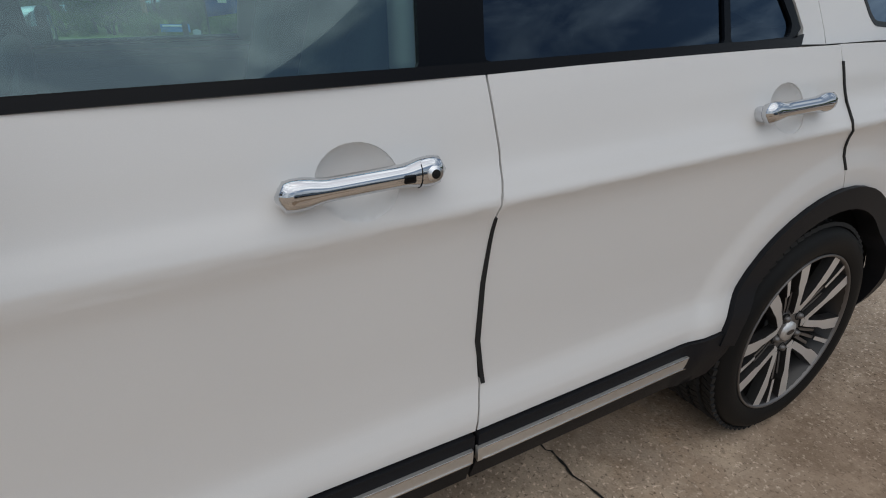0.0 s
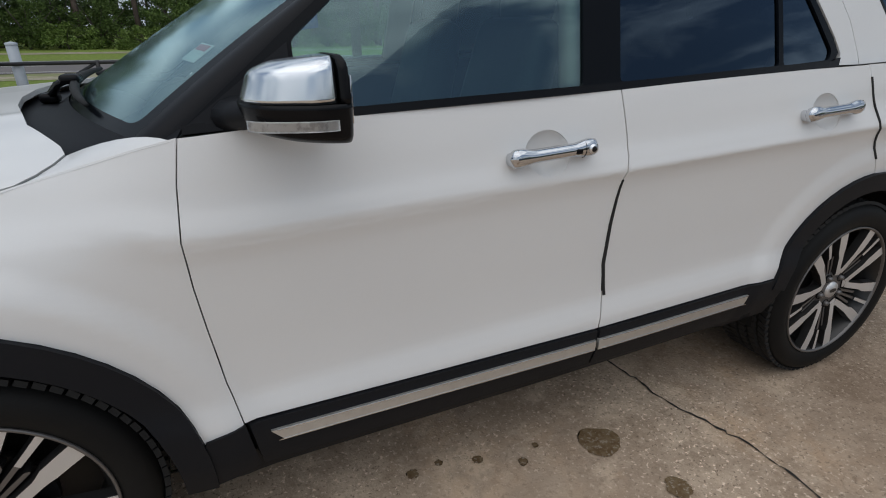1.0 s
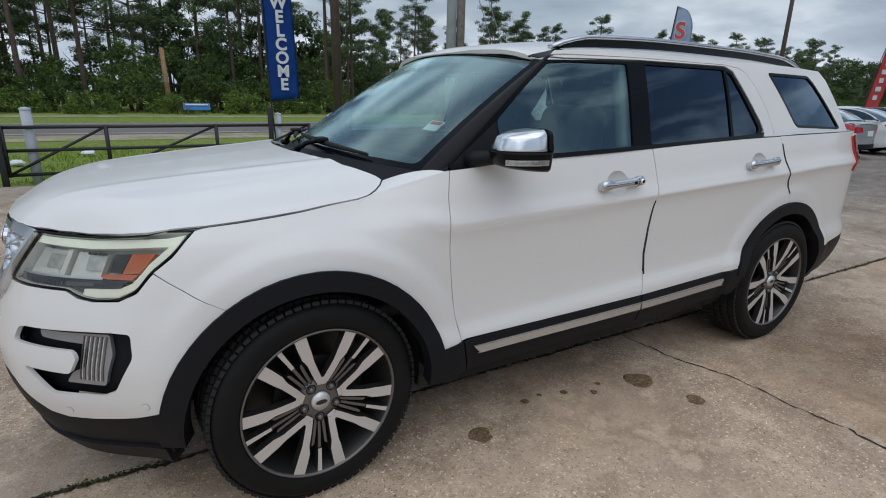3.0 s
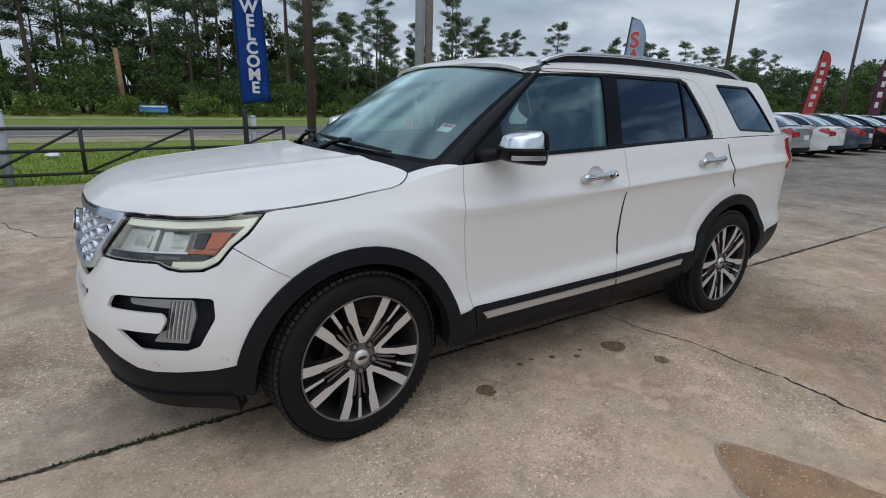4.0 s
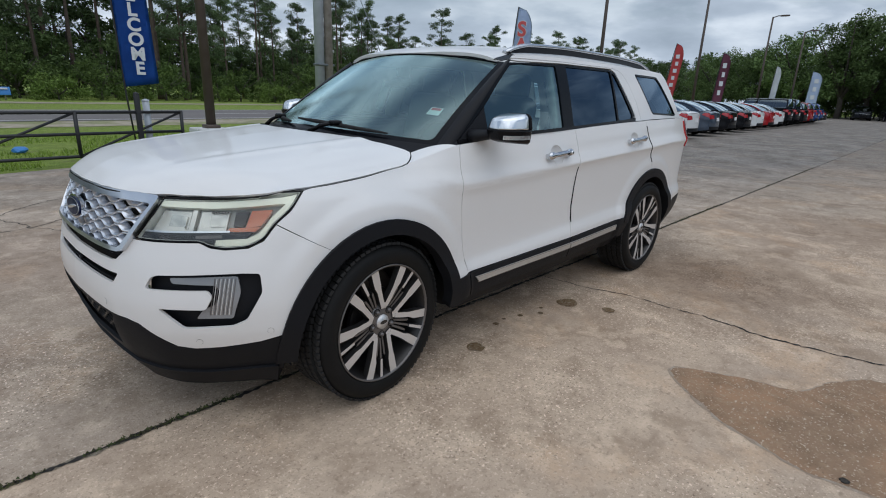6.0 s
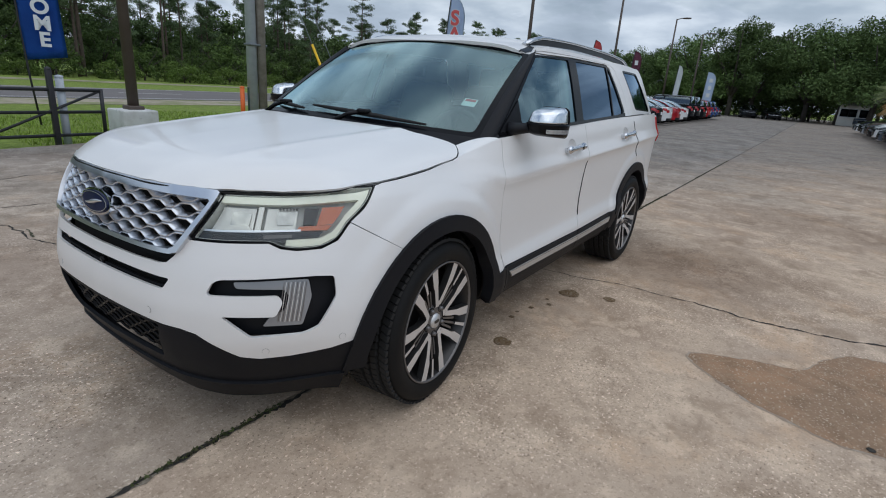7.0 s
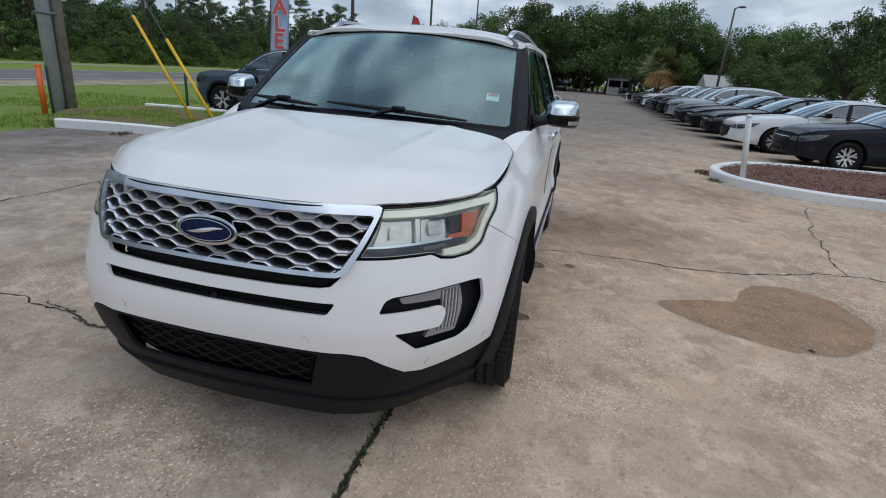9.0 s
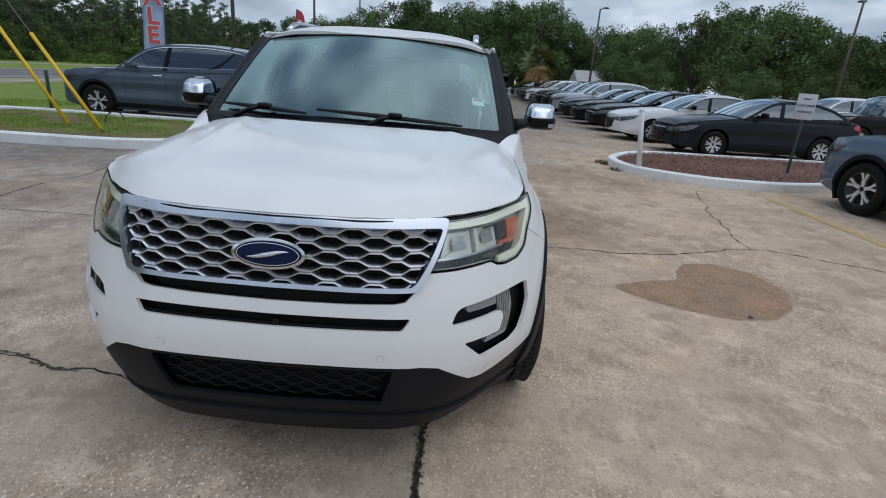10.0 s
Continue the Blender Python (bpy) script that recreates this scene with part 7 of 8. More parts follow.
for i, (kind, colour) in enumerate(tails):
    put_car(kind, colour, 17.6 + 2.9 * i, 8.3 + 0.09 * i, -90, f"{colour} {NOUN[kind]} parked with its tail to the lane", "cars along the north side of the lane")
put_car("suv", "blue-grey", 5.05, -7.05, 191, "blue-grey compact SUV parked beside the kerbed island")
put_car("boxy", "black", 16.3, -13.6, -90, "black boxy off-road SUV in the second row")
put_car("suv", "white", 19.5, -13.8, -90, "white SUV in the second row")
put_car("suv", "slate grey", 84, -7, 0, "grey SUV parked under far trees")
put_car("sedan", "black", 82, 2.5, 15, "dark sedan parked under far trees")
put_car("suv", "dark grey", 82, 5.5, 10, "dark SUV parked under far trees")


# ---- fence, poles, signs and flags ----
BLACKSTEEL = material("black_painted_steel", (0.018, 0.018, 0.02), 0.5, spots=[(12, 0.5, 0.8, (0.05, 0.04, 0.035), 0.5)])
GALV = material("galvanised_steel", (0.46, 0.50, 0.54), 0.55, spots=[(6, 0.4, 0.7, (0.36, 0.39, 0.43), 0.7)])
BROWNPOLE = material("brown_painted_pole", (0.085, 0.062, 0.05), 0.6, spots=[(5, 0.4, 0.7, (0.11, 0.085, 0.07), 0.7)])
WOOD = material("weathered_wood", (0.32, 0.29, 0.26), 0.9, spots=[(8, 0.4, 0.7, (0.21, 0.185, 0.16), 0.8)], bump=[(30, 0.004)])
BLOCK = material("white_block_paint", (0.62, 0.62, 0.60), 0.85, spots=[(3, 0.45, 0.7, (0.45, 0.44, 0.41), 0.7), (14, 0.6, 0.75, (0.2, 0.2, 0.2), 0.7)], bump=[(40, 0.003)])
ORANGE = material("orange_plastic", (0.75, 0.14, 0.02), 0.5)
GREENPOST = material("green_post_paint", (0.03, 0.07, 0.055), 0.6)
YELLOW = material("yellow_plastic", (0.80, 0.48, 0.01), 0.45, spots=[(6, 0.5, 0.8, (0.55, 0.36, 0.03), 0.5)])
WIRE = material("steel_wire", (0.18, 0.2, 0.2), 0.5, metal=0.7)
BANNER = material("blue_banner_cloth", (0.008, 0.075, 0.34), 0.75, bump=[(25, 0.004)], spots=[(3, 0.4, 0.7, (0.012, 0.11, 0.45), 0.6)])
WHITECLOTH = material("white_print", (0.72, 0.74, 0.76), 0.7)
REDCLOTH = material("red_flag_cloth", (0.62, 0.10, 0.10), 0.75, bump=[(20, 0.004)])
MAROON = material("maroon_flag_cloth", (0.19, 0.06, 0.10), 0.75, bump=[(20, 0.004)])
PALEBLUE = material("pale_blue_flag_cloth", (0.55, 0.64, 0.82), 0.75, bump=[(20, 0.004)])
SIGNWHITE = material("sign_white", (0.62, 0.62, 0.63), 0.5, spots=[(6, 0.5, 0.8, (0.5, 0.5, 0.5), 0.5)])
INK = material("sign_ink", (0.03, 0.04, 0.09), 0.6)
BLUESIGN = material("blue_sign_face", (0.05, 0.22, 0.55), 0.5)
PVC = material("white_pvc", (0.68, 0.68, 0.66), 0.55, spots=[(4, 0.5, 0.8, (0.5, 0.48, 0.44), 0.6)])


def steel_gate(name, x0, y0, x1, y1, top, mids, label):
    gate = thing(name, (x0, y0, 0), label, "gate", kind="")
    at = lambda k, z: (x0 + (x1 - x0) * k, y0 + (y1 - y0) * k, z)
    for z in (0.12, 0.50, top):
        bm = bmesh.new()
        rod(bm, at(0, z), at(1, z), 0.027)
        part("rail", bm, BLACKSTEEL, gate)
    ks = [0.0] + mids + [1.0]
    for k in ks:
        bm = bmesh.new()
        rod(bm, at(k, 0.09), at(k, top + 0.03), 0.032)
        part("upright", bm, BLACKSTEEL, gate)
    for i, (a, b) in enumerate(zip(ks, ks[1:])):
        bm = bmesh.new()
        lo, hi = (0.12, top) if i < len(ks) - 1 else (top, 0.12)
        rod(bm, at(a, lo), at(b, hi), 0.022)
        part("brace", bm, BLACKSTEEL, gate)
    return gate


steel_gate("steel_gate", -2.28, 7.88, 2.6, 8.25, 0.86, [0.28, 0.635], "long black steel tube gate at the edge of the lot")
steel_gate("steel_gate", -7.4, 7.5, -2.45, 7.85, 0.86, [0.33, 0.66], "black steel tube gate beside a grey post")


def post(name, x, y, h, r, mat, label, square=False, z=-0.05, cap=True, lean=0.0):
    p = thing(name, (x, y, 0), label, "post")
    bm = bmesh.new()
    if square:
        box(bm, (2 * r, 2 * r, h), Matrix.Translation((x, y, z + h / 2)), 0.01)
    else:
        rod(bm, (x, y, z), (x, y + lean, z + h), r, None, 20)
    part("shaft", bm, mat, p)
    if cap:
        bm = bmesh.new()
        lathe(bm, [(r * 1.06, 0), (r * 1.06, 0.03), (0, 0.05)], Matrix.Translation((x, y + lean, z + h)), 20)
        part("cap", bm, mat, p)
    return p


post("fence_post", -2.33, 7.8, 1.0, 0.042, BLACKSTEEL, "black steel gate post on the lot edge", True)
post("bollard_post", -1.95, 8.0, 1.17, 0.075, GALV, "grey steel pipe post behind the gate")
post("fence_post", 1.83, 8.2, 1.22, 0.042, BLACKSTEEL, "thick black steel post at the end of the gate", True)
post("bollard_post", 2.0, 8.28, 1.1, 0.06, GALV, "slim galvanised post beside the black gate post")
post("marker_post", 6.62, 9.95, 1.0, 0.055, ORANGE, "orange plastic marker post in the grass")
post("sign_post", 6.78, 9.9, 1.02, 0.03, GREENPOST, "dark green steel post beside an orange marker", True, cap=False)
post("sign_post", 10.7, 9.75, 0.95, 0.03, GREENPOST, "dark green steel post in the grass", True, cap=False)
post("pipe_post", 7.12, -3.85, 0.98, 0.045, PVC, "white plastic pipe post in the mulch island", z=0.12, lean=0.13)

# light pole on a painted concrete block
lp = thing("light_pole", (3.55, 9.15, 0), "brown light pole on a white-painted concrete block", "pole")
bm = bmesh.new()
box(bm, (0.68, 0.68, 0.55), Matrix.Translation((3.53, 9.15, 0.20)), 0.03, 3)
part("base_block", bm, BLOCK, lp)
bm = bmesh.new()
box(bm, (0.3, 0.3, 0.08), Matrix.Translation((3.55, 9.15, 0.51)), 0.02)
part("base_plate", bm, BROWNPOLE, lp)
bm = bmesh.new()
rod(bm, (3.55, 9.15, 0.5), (3.50, 9.15, 9.0), 0.102, 0.085, 16)
part("shaft", bm, BROWNPOLE, lp)

# utility pole: a steel pole with a second one clamped to it, and its guy wires
up = thing("utility_pole", (6.95, 9.9, 0), "grey steel pole strapped to a weathered wooden pole", "pole")
bm = bmesh.new()
rod(bm, (6.9, 9.9, -0.1), (6.9, 9.9, 11.5), 0.13, 0.12, 20)
part("steel_pole", bm, GALV, up)
bm = bmesh.new()
rod(bm, (7.13, 9.80, -0.1), (7.10, 9.80, 11.0), 0.11, 0.10, 14)
part("wooden_pole", bm, WOOD, up)
for z in (2.0, 4.4, 7.0):
    bm = bmesh.new()
    box(bm, (0.50, 0.30, 0.06), Matrix.Translation((7.01, 9.87, z)), 0.02)
    part("strap", bm, WIRE, up)
for bx, by, tz, top in ((6.6, 5.64, 6.0, 1.95), (7.0, 6.52, 5.4, 2.35)):
    g = thing("guy_wire", (bx, by, 0.1), "steel guy wire with a yellow plastic guard", "guy wire")
    a, b = Vector((bx, by, 0.06)), Vector((7.0, 9.85, tz))
    d = (b - a).normalized()
    bm = bmesh.new()
    rod(bm, a, b, 0.009, None, 6)
    part("wire", bm, WIRE, g)
    bm = bmesh.new()
    rod(bm, a + d * 0.1, a + d * top, 0.03, None, 10)
    part("guard", bm, YELLOW, g, "yellow plastic guard")
bm = bmesh.new()
tube(bm, [(8.2 + 0.3 * math.cos(a), 6.5, 0.1 + 0.2 * math.sin(a)) for a in np.linspace(0, math.pi, 12)], 0.012, 6)
tagged(part("hose_loop", bm, RUBBER), "black rubber hose loop lying on the verge", "hose")


def lamp_post(x, y, h, arm, name_label="dark brown parking lot lamp post"):
    lp = thing("street_lamp", (x, y, 0), name_label, "lamp post", "lamp posts along the lot")
    bm = bmesh.new()
    rod(bm, (x, y, 0), (x, y, h), 0.095, 0.06, 12)
    part("pole", bm, BROWNPOLE, lp)
    bm = bmesh.new()
    tube(bm, [(x, y, h - 0.05), (x + arm * 0.5, y - 0.25, h + 0.1), (x + arm, y - 0.5, h + 0.15)], 0.04, 6)
    part("arm", bm, BROWNPOLE, lp)
    bm = bmesh.new()
    box(bm, (0.75, 0.34, 0.12), Matrix.Translation((x + arm * 1.3, y - 0.6, h + 0.17)) @ pose(0, 0, 0, 0, -6, -20), 0.04)
    part("lamp_head", bm, BROWNPOLE, lp)
    return lp


for x, y, h in ((22.3, 9.9, 9.2), (34.4, 9.6, 8.6), (48.0, 9.25, 8.0), (56.1, 8.45, 7.7)):
    lamp_post(x, y, h, 0.7)
lamp_post(40.5, -10.3, 7.0, 0.5)
lamp_post(32.6, -24.0, 7.4, 0.8)


def letters(text, m, size, mat, parent, name="letter", depth=0.004, bold=0.02):
    """Words in the built-in font as a mesh, standing on m."""
    cu = bpy.data.curves.new(name, "FONT")
    cu.body, cu.size, cu.align_x, cu.align_y, cu.extrude = text, size, "CENTER", "CENTER", depth
    cu.offset = size * bold
    ob = bpy.data.objects.new(name, cu)
    scene.collection.objects.link(ob)
    me = bpy.data.meshes.new_from_object(ob.evaluated_get(bpy.context.evaluated_depsgraph_get()))
    bpy.data.objects.remove(ob)
    me.transform(m)
    return mesh_part(name, me, mat, parent)


def cloth(corners, mat, name, parent, nu=10, nv=24, wave=0.05, seed=0, edge=None):
    """A hanging sheet between four corners (bottom left, bottom right, top right, top left), with folds."""
    a, b, c, d = [Vector(v) for v in corners]
    n = (b - a).cross(d - a).normalized()
    bm = bmesh.new()
    rows = []
    for j in range(nv + 1):
        v = j / nv
        row = []
        for i in range(nu + 1):
            u = i / nu
            if edge:
                u = u * edge(v)
            p = a.lerp(b, u).lerp(d.lerp(c, u), v)
            p += n * wave * u * math.sin(5 * v + 3 * u + seed) + n * wave * 0.4 * math.sin(11 * v - 4 * u + seed)
            row.append(bm.verts.new(p))
        rows.append(row)
    for r, s in zip(rows, rows[1:]):
        for i in range(nu):
            bm.faces.new((r[i], r[i + 1], s[i + 1], s[i]))
    r = bmesh.ops.solidify(bm, geom=bm.faces[:], thickness=0.004)
    return part(name, bm, mat, parent)


# the welcome banner faces the lot
bx, by = 2.45, 11.0
wb_ = thing("welcome_banner", (bx, by, 0), "tall blue banner lettered WELCOME in white on a black pole", "banner")
bm = bmesh.new()
tube(bm, [(bx + 0.10, by, 0.0), (bx + 0.03, by, 1.0), (bx - 0.02, by, 2.5), (bx - 0.10, by, 5.2)], 0.02, 8)
part("pole", bm, BLACKSTEEL, wb_)
across = Vector((0.93, -0.36, 0)).normalized()
p0 = Vector((bx, by, 1.27))
cloth([p0, p0 + across * 0.71 + Vector((0, 0, 0.10)), p0 + across * 0.58 + Vector((0.0, 0, 3.62)), p0 + Vector((-0.05, 0, 3.62))], BANNER, "banner_cloth", wb_, wave=0.03)
facing = Matrix(((across.x, 0, -across.y * -1, 0), (across.y, 0, -across.x, 0), (0, 1, 0, 0), (0, 0, 0, 1)))
for i, ch in enumerate("WELCOME"):
    v = 0.40 + 0.303 * (6 - i)
    pt = p0 + across * (0.35 - 0.02 * (6 - i) / 6) + Vector((-0.012 * v, -0.075, v))
    m = Matrix.Translation(pt) @ facing
    letters(ch, m, 0.37, WHITECLOTH, wb_, bold=0.035)


def feather_flag(x, y, top, mat, label, width=0.75, marks=0, lean=0.12, text=""):
    f = thing("feather_flag", (x, y, 0), label, "flag", "feather flags along the lot")
    bm = bmesh.new()
    pts = [(x + lean * (z / top) ** 2 * 1.5, y, z) for z in np.linspace(0, top, 12)]
    tube(bm, pts, 0.02, 6)
    part("pole", bm, BLACKSTEEL, f)
    a = Vector((x + lean * 0.1, y, top * 0.28))
    d = Vector((x + lean * 1.5, y, top))
    ac = Vector((0.35, -0.93, 0))
    cloth([a, a + ac * width, d + ac * width - Vector((0, 0, 0.0)), d], mat, "flag_cloth", f, wave=0.06, edge=lambda v: 1.0 if v < 0.72 else max(0.05, math.sqrt(max(0, 1 - ((v - 0.72) / 0.28) ** 2))))
    fm = Matrix(((ac.x, 0, ac.y, 0), (ac.y, 0, -ac.x, 0), (0, 1, 0, 0), (0, 0, 0, 1)))
    n = len(text) or marks
    for i in range(n):
        v = 0.84 - 0.70 * (i + 0.5) / n
        pt = a.lerp(d, v) + ac * width * (0.5 if v < 0.75 else 0.42) + Vector((-0.09, -0.035, 0))
        if text:
            letters(text[i], Matrix.Translation(pt) @ fm, width * 1.12, WHITECLOTH, f, bold=0.06)
            letters(text[i], Matrix.Translation(pt + Vector((-0.012, -0.005, 0))) @ fm, width * 1.12, REDCLOTH, f, bold=0.03)
        else:
            bm = bmesh.new()
            w = width * (0.30 if i % 2 else 0.38)
            box(bm, (w, top * 0.27 / n, 0.006), Matrix.Translation(pt) @ fm, 0.0)
            part("print_bar", bm, WHITECLOTH, f, smooth_faces=False)
    return f


feather_flag(15.5, 10.1, 4.6, PALEBLUE, "pale blue feather flag lettered SALE in red", 0.64, text="SALE", lean=0.25)
feather_flag(28.7, 9.35, 4.5, REDCLOTH, "red feather flag with white print marks", 0.52, marks=6, lean=0.75)
feather_flag(38.0, 9.6, 4.7, MAROON, "maroon feather flag with white print marks", 0.6, marks=4, lean=0.6)
feather_flag(54.0, 9.8, 4.8, WHITECLOTH, "white feather flag among parked cars", 0.5, lean=0.6)
feather_flag(71.0, 9.9, 5.2, PALEBLUE, "blue and red feather flag among parked cars", 1.1, marks=3, lean=0.6)

# customer parking sign in the mulch
sg = thing("parking_sign", (7.72, -6.87, 0.12), "white CUSTOMER PARKING sign on a green steel post in mulch", "sign")
bm = bmesh.new()
box(bm, (0.045, 0.035, 1.40), Matrix.Translation((7.72, -6.87, 0.80)), 0.006)
part("post", bm, GREENPOST, sg)
ang = math.degrees(math.atan2(-6.87 + 0.56, 7.72 + 2.43))
sm = Matrix.Translation((7.685, -6.845, 1.37)) @ pose(0, 0, 0, 90, 0, ang - 90 + 8)
bm = bmesh.new()
box(bm, (0.305, 0.457, 0.006), sm, 0.003)
panel = part("sign_panel", bm, SIGNWHITE, sg)
letters("CUSTOMER", sm @ Matrix.Translation((0, 0.02, 0.005)), 0.056, INK, panel, "word", 0.001)
letters("PARKING", sm @ Matrix.Translation((0, -0.09, 0.005)), 0.056, INK, panel, "word", 0.001)
bm = bmesh.new()
box(bm, (0.12, 0.02, 0.003), sm @ Matrix.Translation((0, 0.14, 0.005)))
part("print_bar", bm, INK, panel)

# small things beyond the gate
bs = thing("billboard", (3.4, 39.5, 0), "low blue sign board on two short legs across the highway", "sign")
bm = bmesh.new()
box(bm, (1.75, 0.08, 0.5), Matrix.Translation((3.4, 39.5, 0.5)) @ pose(0, 0, 0, -20, 0, 0), 0.01)
part("board", bm, BLUESIGN, bs)
bm = bmesh.new()
box(bm, (1.5, 0.02, 0.10), Matrix.Translation((3.4, 39.44, 0.64)) @ pose(0, 0, 0, -20, 0, 0))
part("print_bar", bm, WHITECLOTH, bs)
for s in (-0.6, 0.6):
    bm = bmesh.new()
    rod(bm, (3.4 + s, 39.55, -0.05), (3.4 + s, 39.55, 0.42), 0.04)
    part("leg", bm, WOOD, bs)
BARK2 = material("peeled_trunk", (0.34, 0.19, 0.10), 0.9, spots=[(2, 0.4, 0.7, (0.42, 0.3, 0.2), 0.8), (9, 0.5, 0.7, (0.16, 0.1, 0.06), 0.7)], bump=[(12, 0.02)])
bm = bmesh.new()
rod(bm, (1.9, 43.2, -0.1), (1.75, 43.2, 4.6), 0.2, 0.15, 10)
tagged(part("broken_trunk", bm, BARK2), "bare broken pine trunk with orange wood", "tree trunk")
for x, y, mat, lab in ((-2.6, 10.6, WHITECLOTH, "crumpled white litter on the grass"), (0.3, 10.4, BLUESIGN, "crumpled blue and white plastic bag on the grass"), (-1.5, 12.2, WHITECLOTH, "small white litter on the grass")):
    bm = bmesh.new()
    bmesh.ops.create_icosphere(bm, subdivisions=2, radius=0.12)
    for v in bm.verts:
        v.co = Vector((v.co.x * 1.2, v.co.y, v.co.z * 0.55)) * (1 + 0.4 * noise.noise(v.co * 9 + Vector((x, y, 0))))
        v.co += Vector((x, y, 0.03))
    tagged(part("litter", bm, mat, smooth_faces=False), lab, "litter")


# ---- trees ----
BARK = material("pine_bark", (0.10, 0.075, 0.06), 0.95, spots=[(3, 0.4, 0.7, (0.17, 0.12, 0.09), 0.8), (20, 0.5, 0.7, (0.05, 0.04, 0.035), 0.7)], bump=[(14, 0.02)], each=0.25)
OAKBARK = material("oak_bark", (0.075, 0.062, 0.052), 0.95, spots=[(5, 0.4, 0.7, (0.12, 0.105, 0.09), 0.8)], bump=[(14, 0.02)])


def foliage(name, a, b, c, each=0.2):
    m = material(name, a, 0.7, spots=[(0.25, 0.35, 0.65, b, 0.8), (1.6, 0.45, 0.7, c, 0.7)], each=each, spec=0.12)
    t = m.node_tree
    bs = t.nodes["Principled BSDF"]
    g = node(t, "ShaderNodeNewGeometry")
    k = node(t, "ShaderNodeMapRange", ("Value", g.outputs["Random Per Island"]), ("To Min", 0.6), ("To Max", 1.3))
    v = node(t, "ShaderNodeVectorMath")
    v.operation = "SCALE"
    src = bs.inputs["Base Color"].links[0].from_socket
    t.links.new(src, v.inputs[0])
    t.links.new(k.outputs[0], v.inputs["Scale"])
    t.links.new(v.outputs[0], bs.inputs["Base Color"])
    bs.inputs["Subsurface Weight"].default_value = 0.0
    return m


NEEDLES = foliage("pine_needles", (0.125, 0.175, 0.085), (0.09, 0.135, 0.06), (0.17, 0.225, 0.115), 0.3)
BRUSH = foliage("brush_leaves", (0.095, 0.145, 0.04), (0.066, 0.105, 0.03), (0.15, 0.205, 0.058))
WOODLEAF = foliage("woodland_leaves", (0.085, 0.128, 0.05), (0.058, 0.092, 0.036), (0.12, 0.165, 0.06), 0.3)
WEEDS = foliage("weed_leaves", (0.135, 0.20, 0.048), (0.10, 0.155, 0.036), (0.20, 0.255, 0.075))
OAKLEAF = foliage("oak_leaves", (0.115, 0.17, 0.06), (0.08, 0.125, 0.043), (0.16, 0.22, 0.075), 0.3)
PALMLEAF = foliage("palm_fronds", (0.22, 0.255, 0.10), (0.17, 0.20, 0.08), (0.30, 0.30, 0.13))
DEADFROND = foliage("dead_fronds", (0.52, 0.32, 0.13), (0.45, 0.27, 0.11), (0.58, 0.38, 0.17))


def leaf_cloud(verts, faces, centre, radius, count, size, rnd, flat_z=0.7, slim=0.5, rise=0.0):
    """Leaves scattered through a clump: small pointed triangles."""
    cx, cy, cz = centre
    for _ in range(count):
        u, w = rnd.uniform(-1, 1), rnd.uniform(0, 2 * math.pi)
        q = math.sqrt(1 - u * u)
        k = rnd.random() ** 0.4
        x, y, z = cx + radius * k * q * math.cos(w), cy + radius * k * q * math.sin(w), cz + radius * flat_z * k * u
        s = size * rnd.uniform(0.6, 1.3)
        d = Vector((rnd.gauss(0, 1), rnd.gauss(0, 1), rnd.gauss(rise, 0.8))).normalized()
        e = d.cross(Vector((rnd.gauss(0, 1), rnd.gauss(0, 1), rnd.gauss(0, 1)))).normalized() * s * slim * 0.5
        p = Vector((x, y, z))
        i = len(verts)
        verts += [p - d * s * 0.5 - e * 0.9, p - d * s * 0.5 + e * 0.9, p + d * s * 0.5]
        faces.append((i, i + 1, i + 2))


def limb(bm, pts, r0, r1, sides=6):
    n = len(pts)
    tube(bm, pts, [r0 + (r1 - r0) * i / (n - 1) for i in range(n)], sides)


def crown_mesh(name, verts, faces, mat, parent):
    me = bpy.data.meshes.new(name)
    me.from_pydata([tuple(v) for v in verts], [], faces)
    return mesh_part(name, me, mat, parent)


def pine(h, seed, label, spread=1.0, start=0.5):
    rnd = random.Random(seed)
    t = thing("pine_tree", (0, 0, 0), label, "tree", "roadside pines")
    bm = bmesh.new()
    bend = [rnd.uniform(-0.5, 0.5), rnd.uniform(-0.5, 0.5)]
    at = lambda k: Vector((bend[0] * k * k, bend[1] * k * k, h * k))
    limb(bm, [at(k) for k in np.linspace(0, 0.98, 9)], h * 0.0125, h * 0.003, 8)
    verts, faces = [], []
    for i in range(int(22 * spread)):
        k = rnd.uniform(start, 1.0)
        a = rnd.uniform(0, 2 * math.pi)
        L = h * 0.17 * spread * rnd.uniform(0.5, 1.1) * (1.15 - 0.75 * (k - start) / (1 - start))
        p = at(k)
        q = p + Vector((math.cos(a) * L, math.sin(a) * L, L * rnd.uniform(0.0, 0.5)))
        mid = p.lerp(q, 0.5) - Vector((0, 0, L * 0.06))
        limb(bm, [p, mid, q], 0.05, 0.018, 5)
        for j in range(3):
            c = p.lerp(q, rnd.uniform(0.5, 1.08)) + Vector((rnd.uniform(-0.4, 0.4), rnd.uniform(-0.4, 0.4), rnd.uniform(0, 0.45)))
            leaf_cloud(verts, faces, c, rnd.uniform(0.55, 1.0), 78, 0.36, rnd, 0.5, 0.25, 0.6)
    for j in range(4):
        leaf_cloud(verts, faces, at(0.97) + Vector((rnd.uniform(-0.5, 0.5), rnd.uniform(-0.5, 0.5), rnd.uniform(-0.3, 0.5))), 0.9, 70, 0.32, rnd, 0.6, 0.34, 0.5)
    part("trunk", bm, BARK, t)
    crown_mesh("crown", verts, faces, NEEDLES, t)
    return t


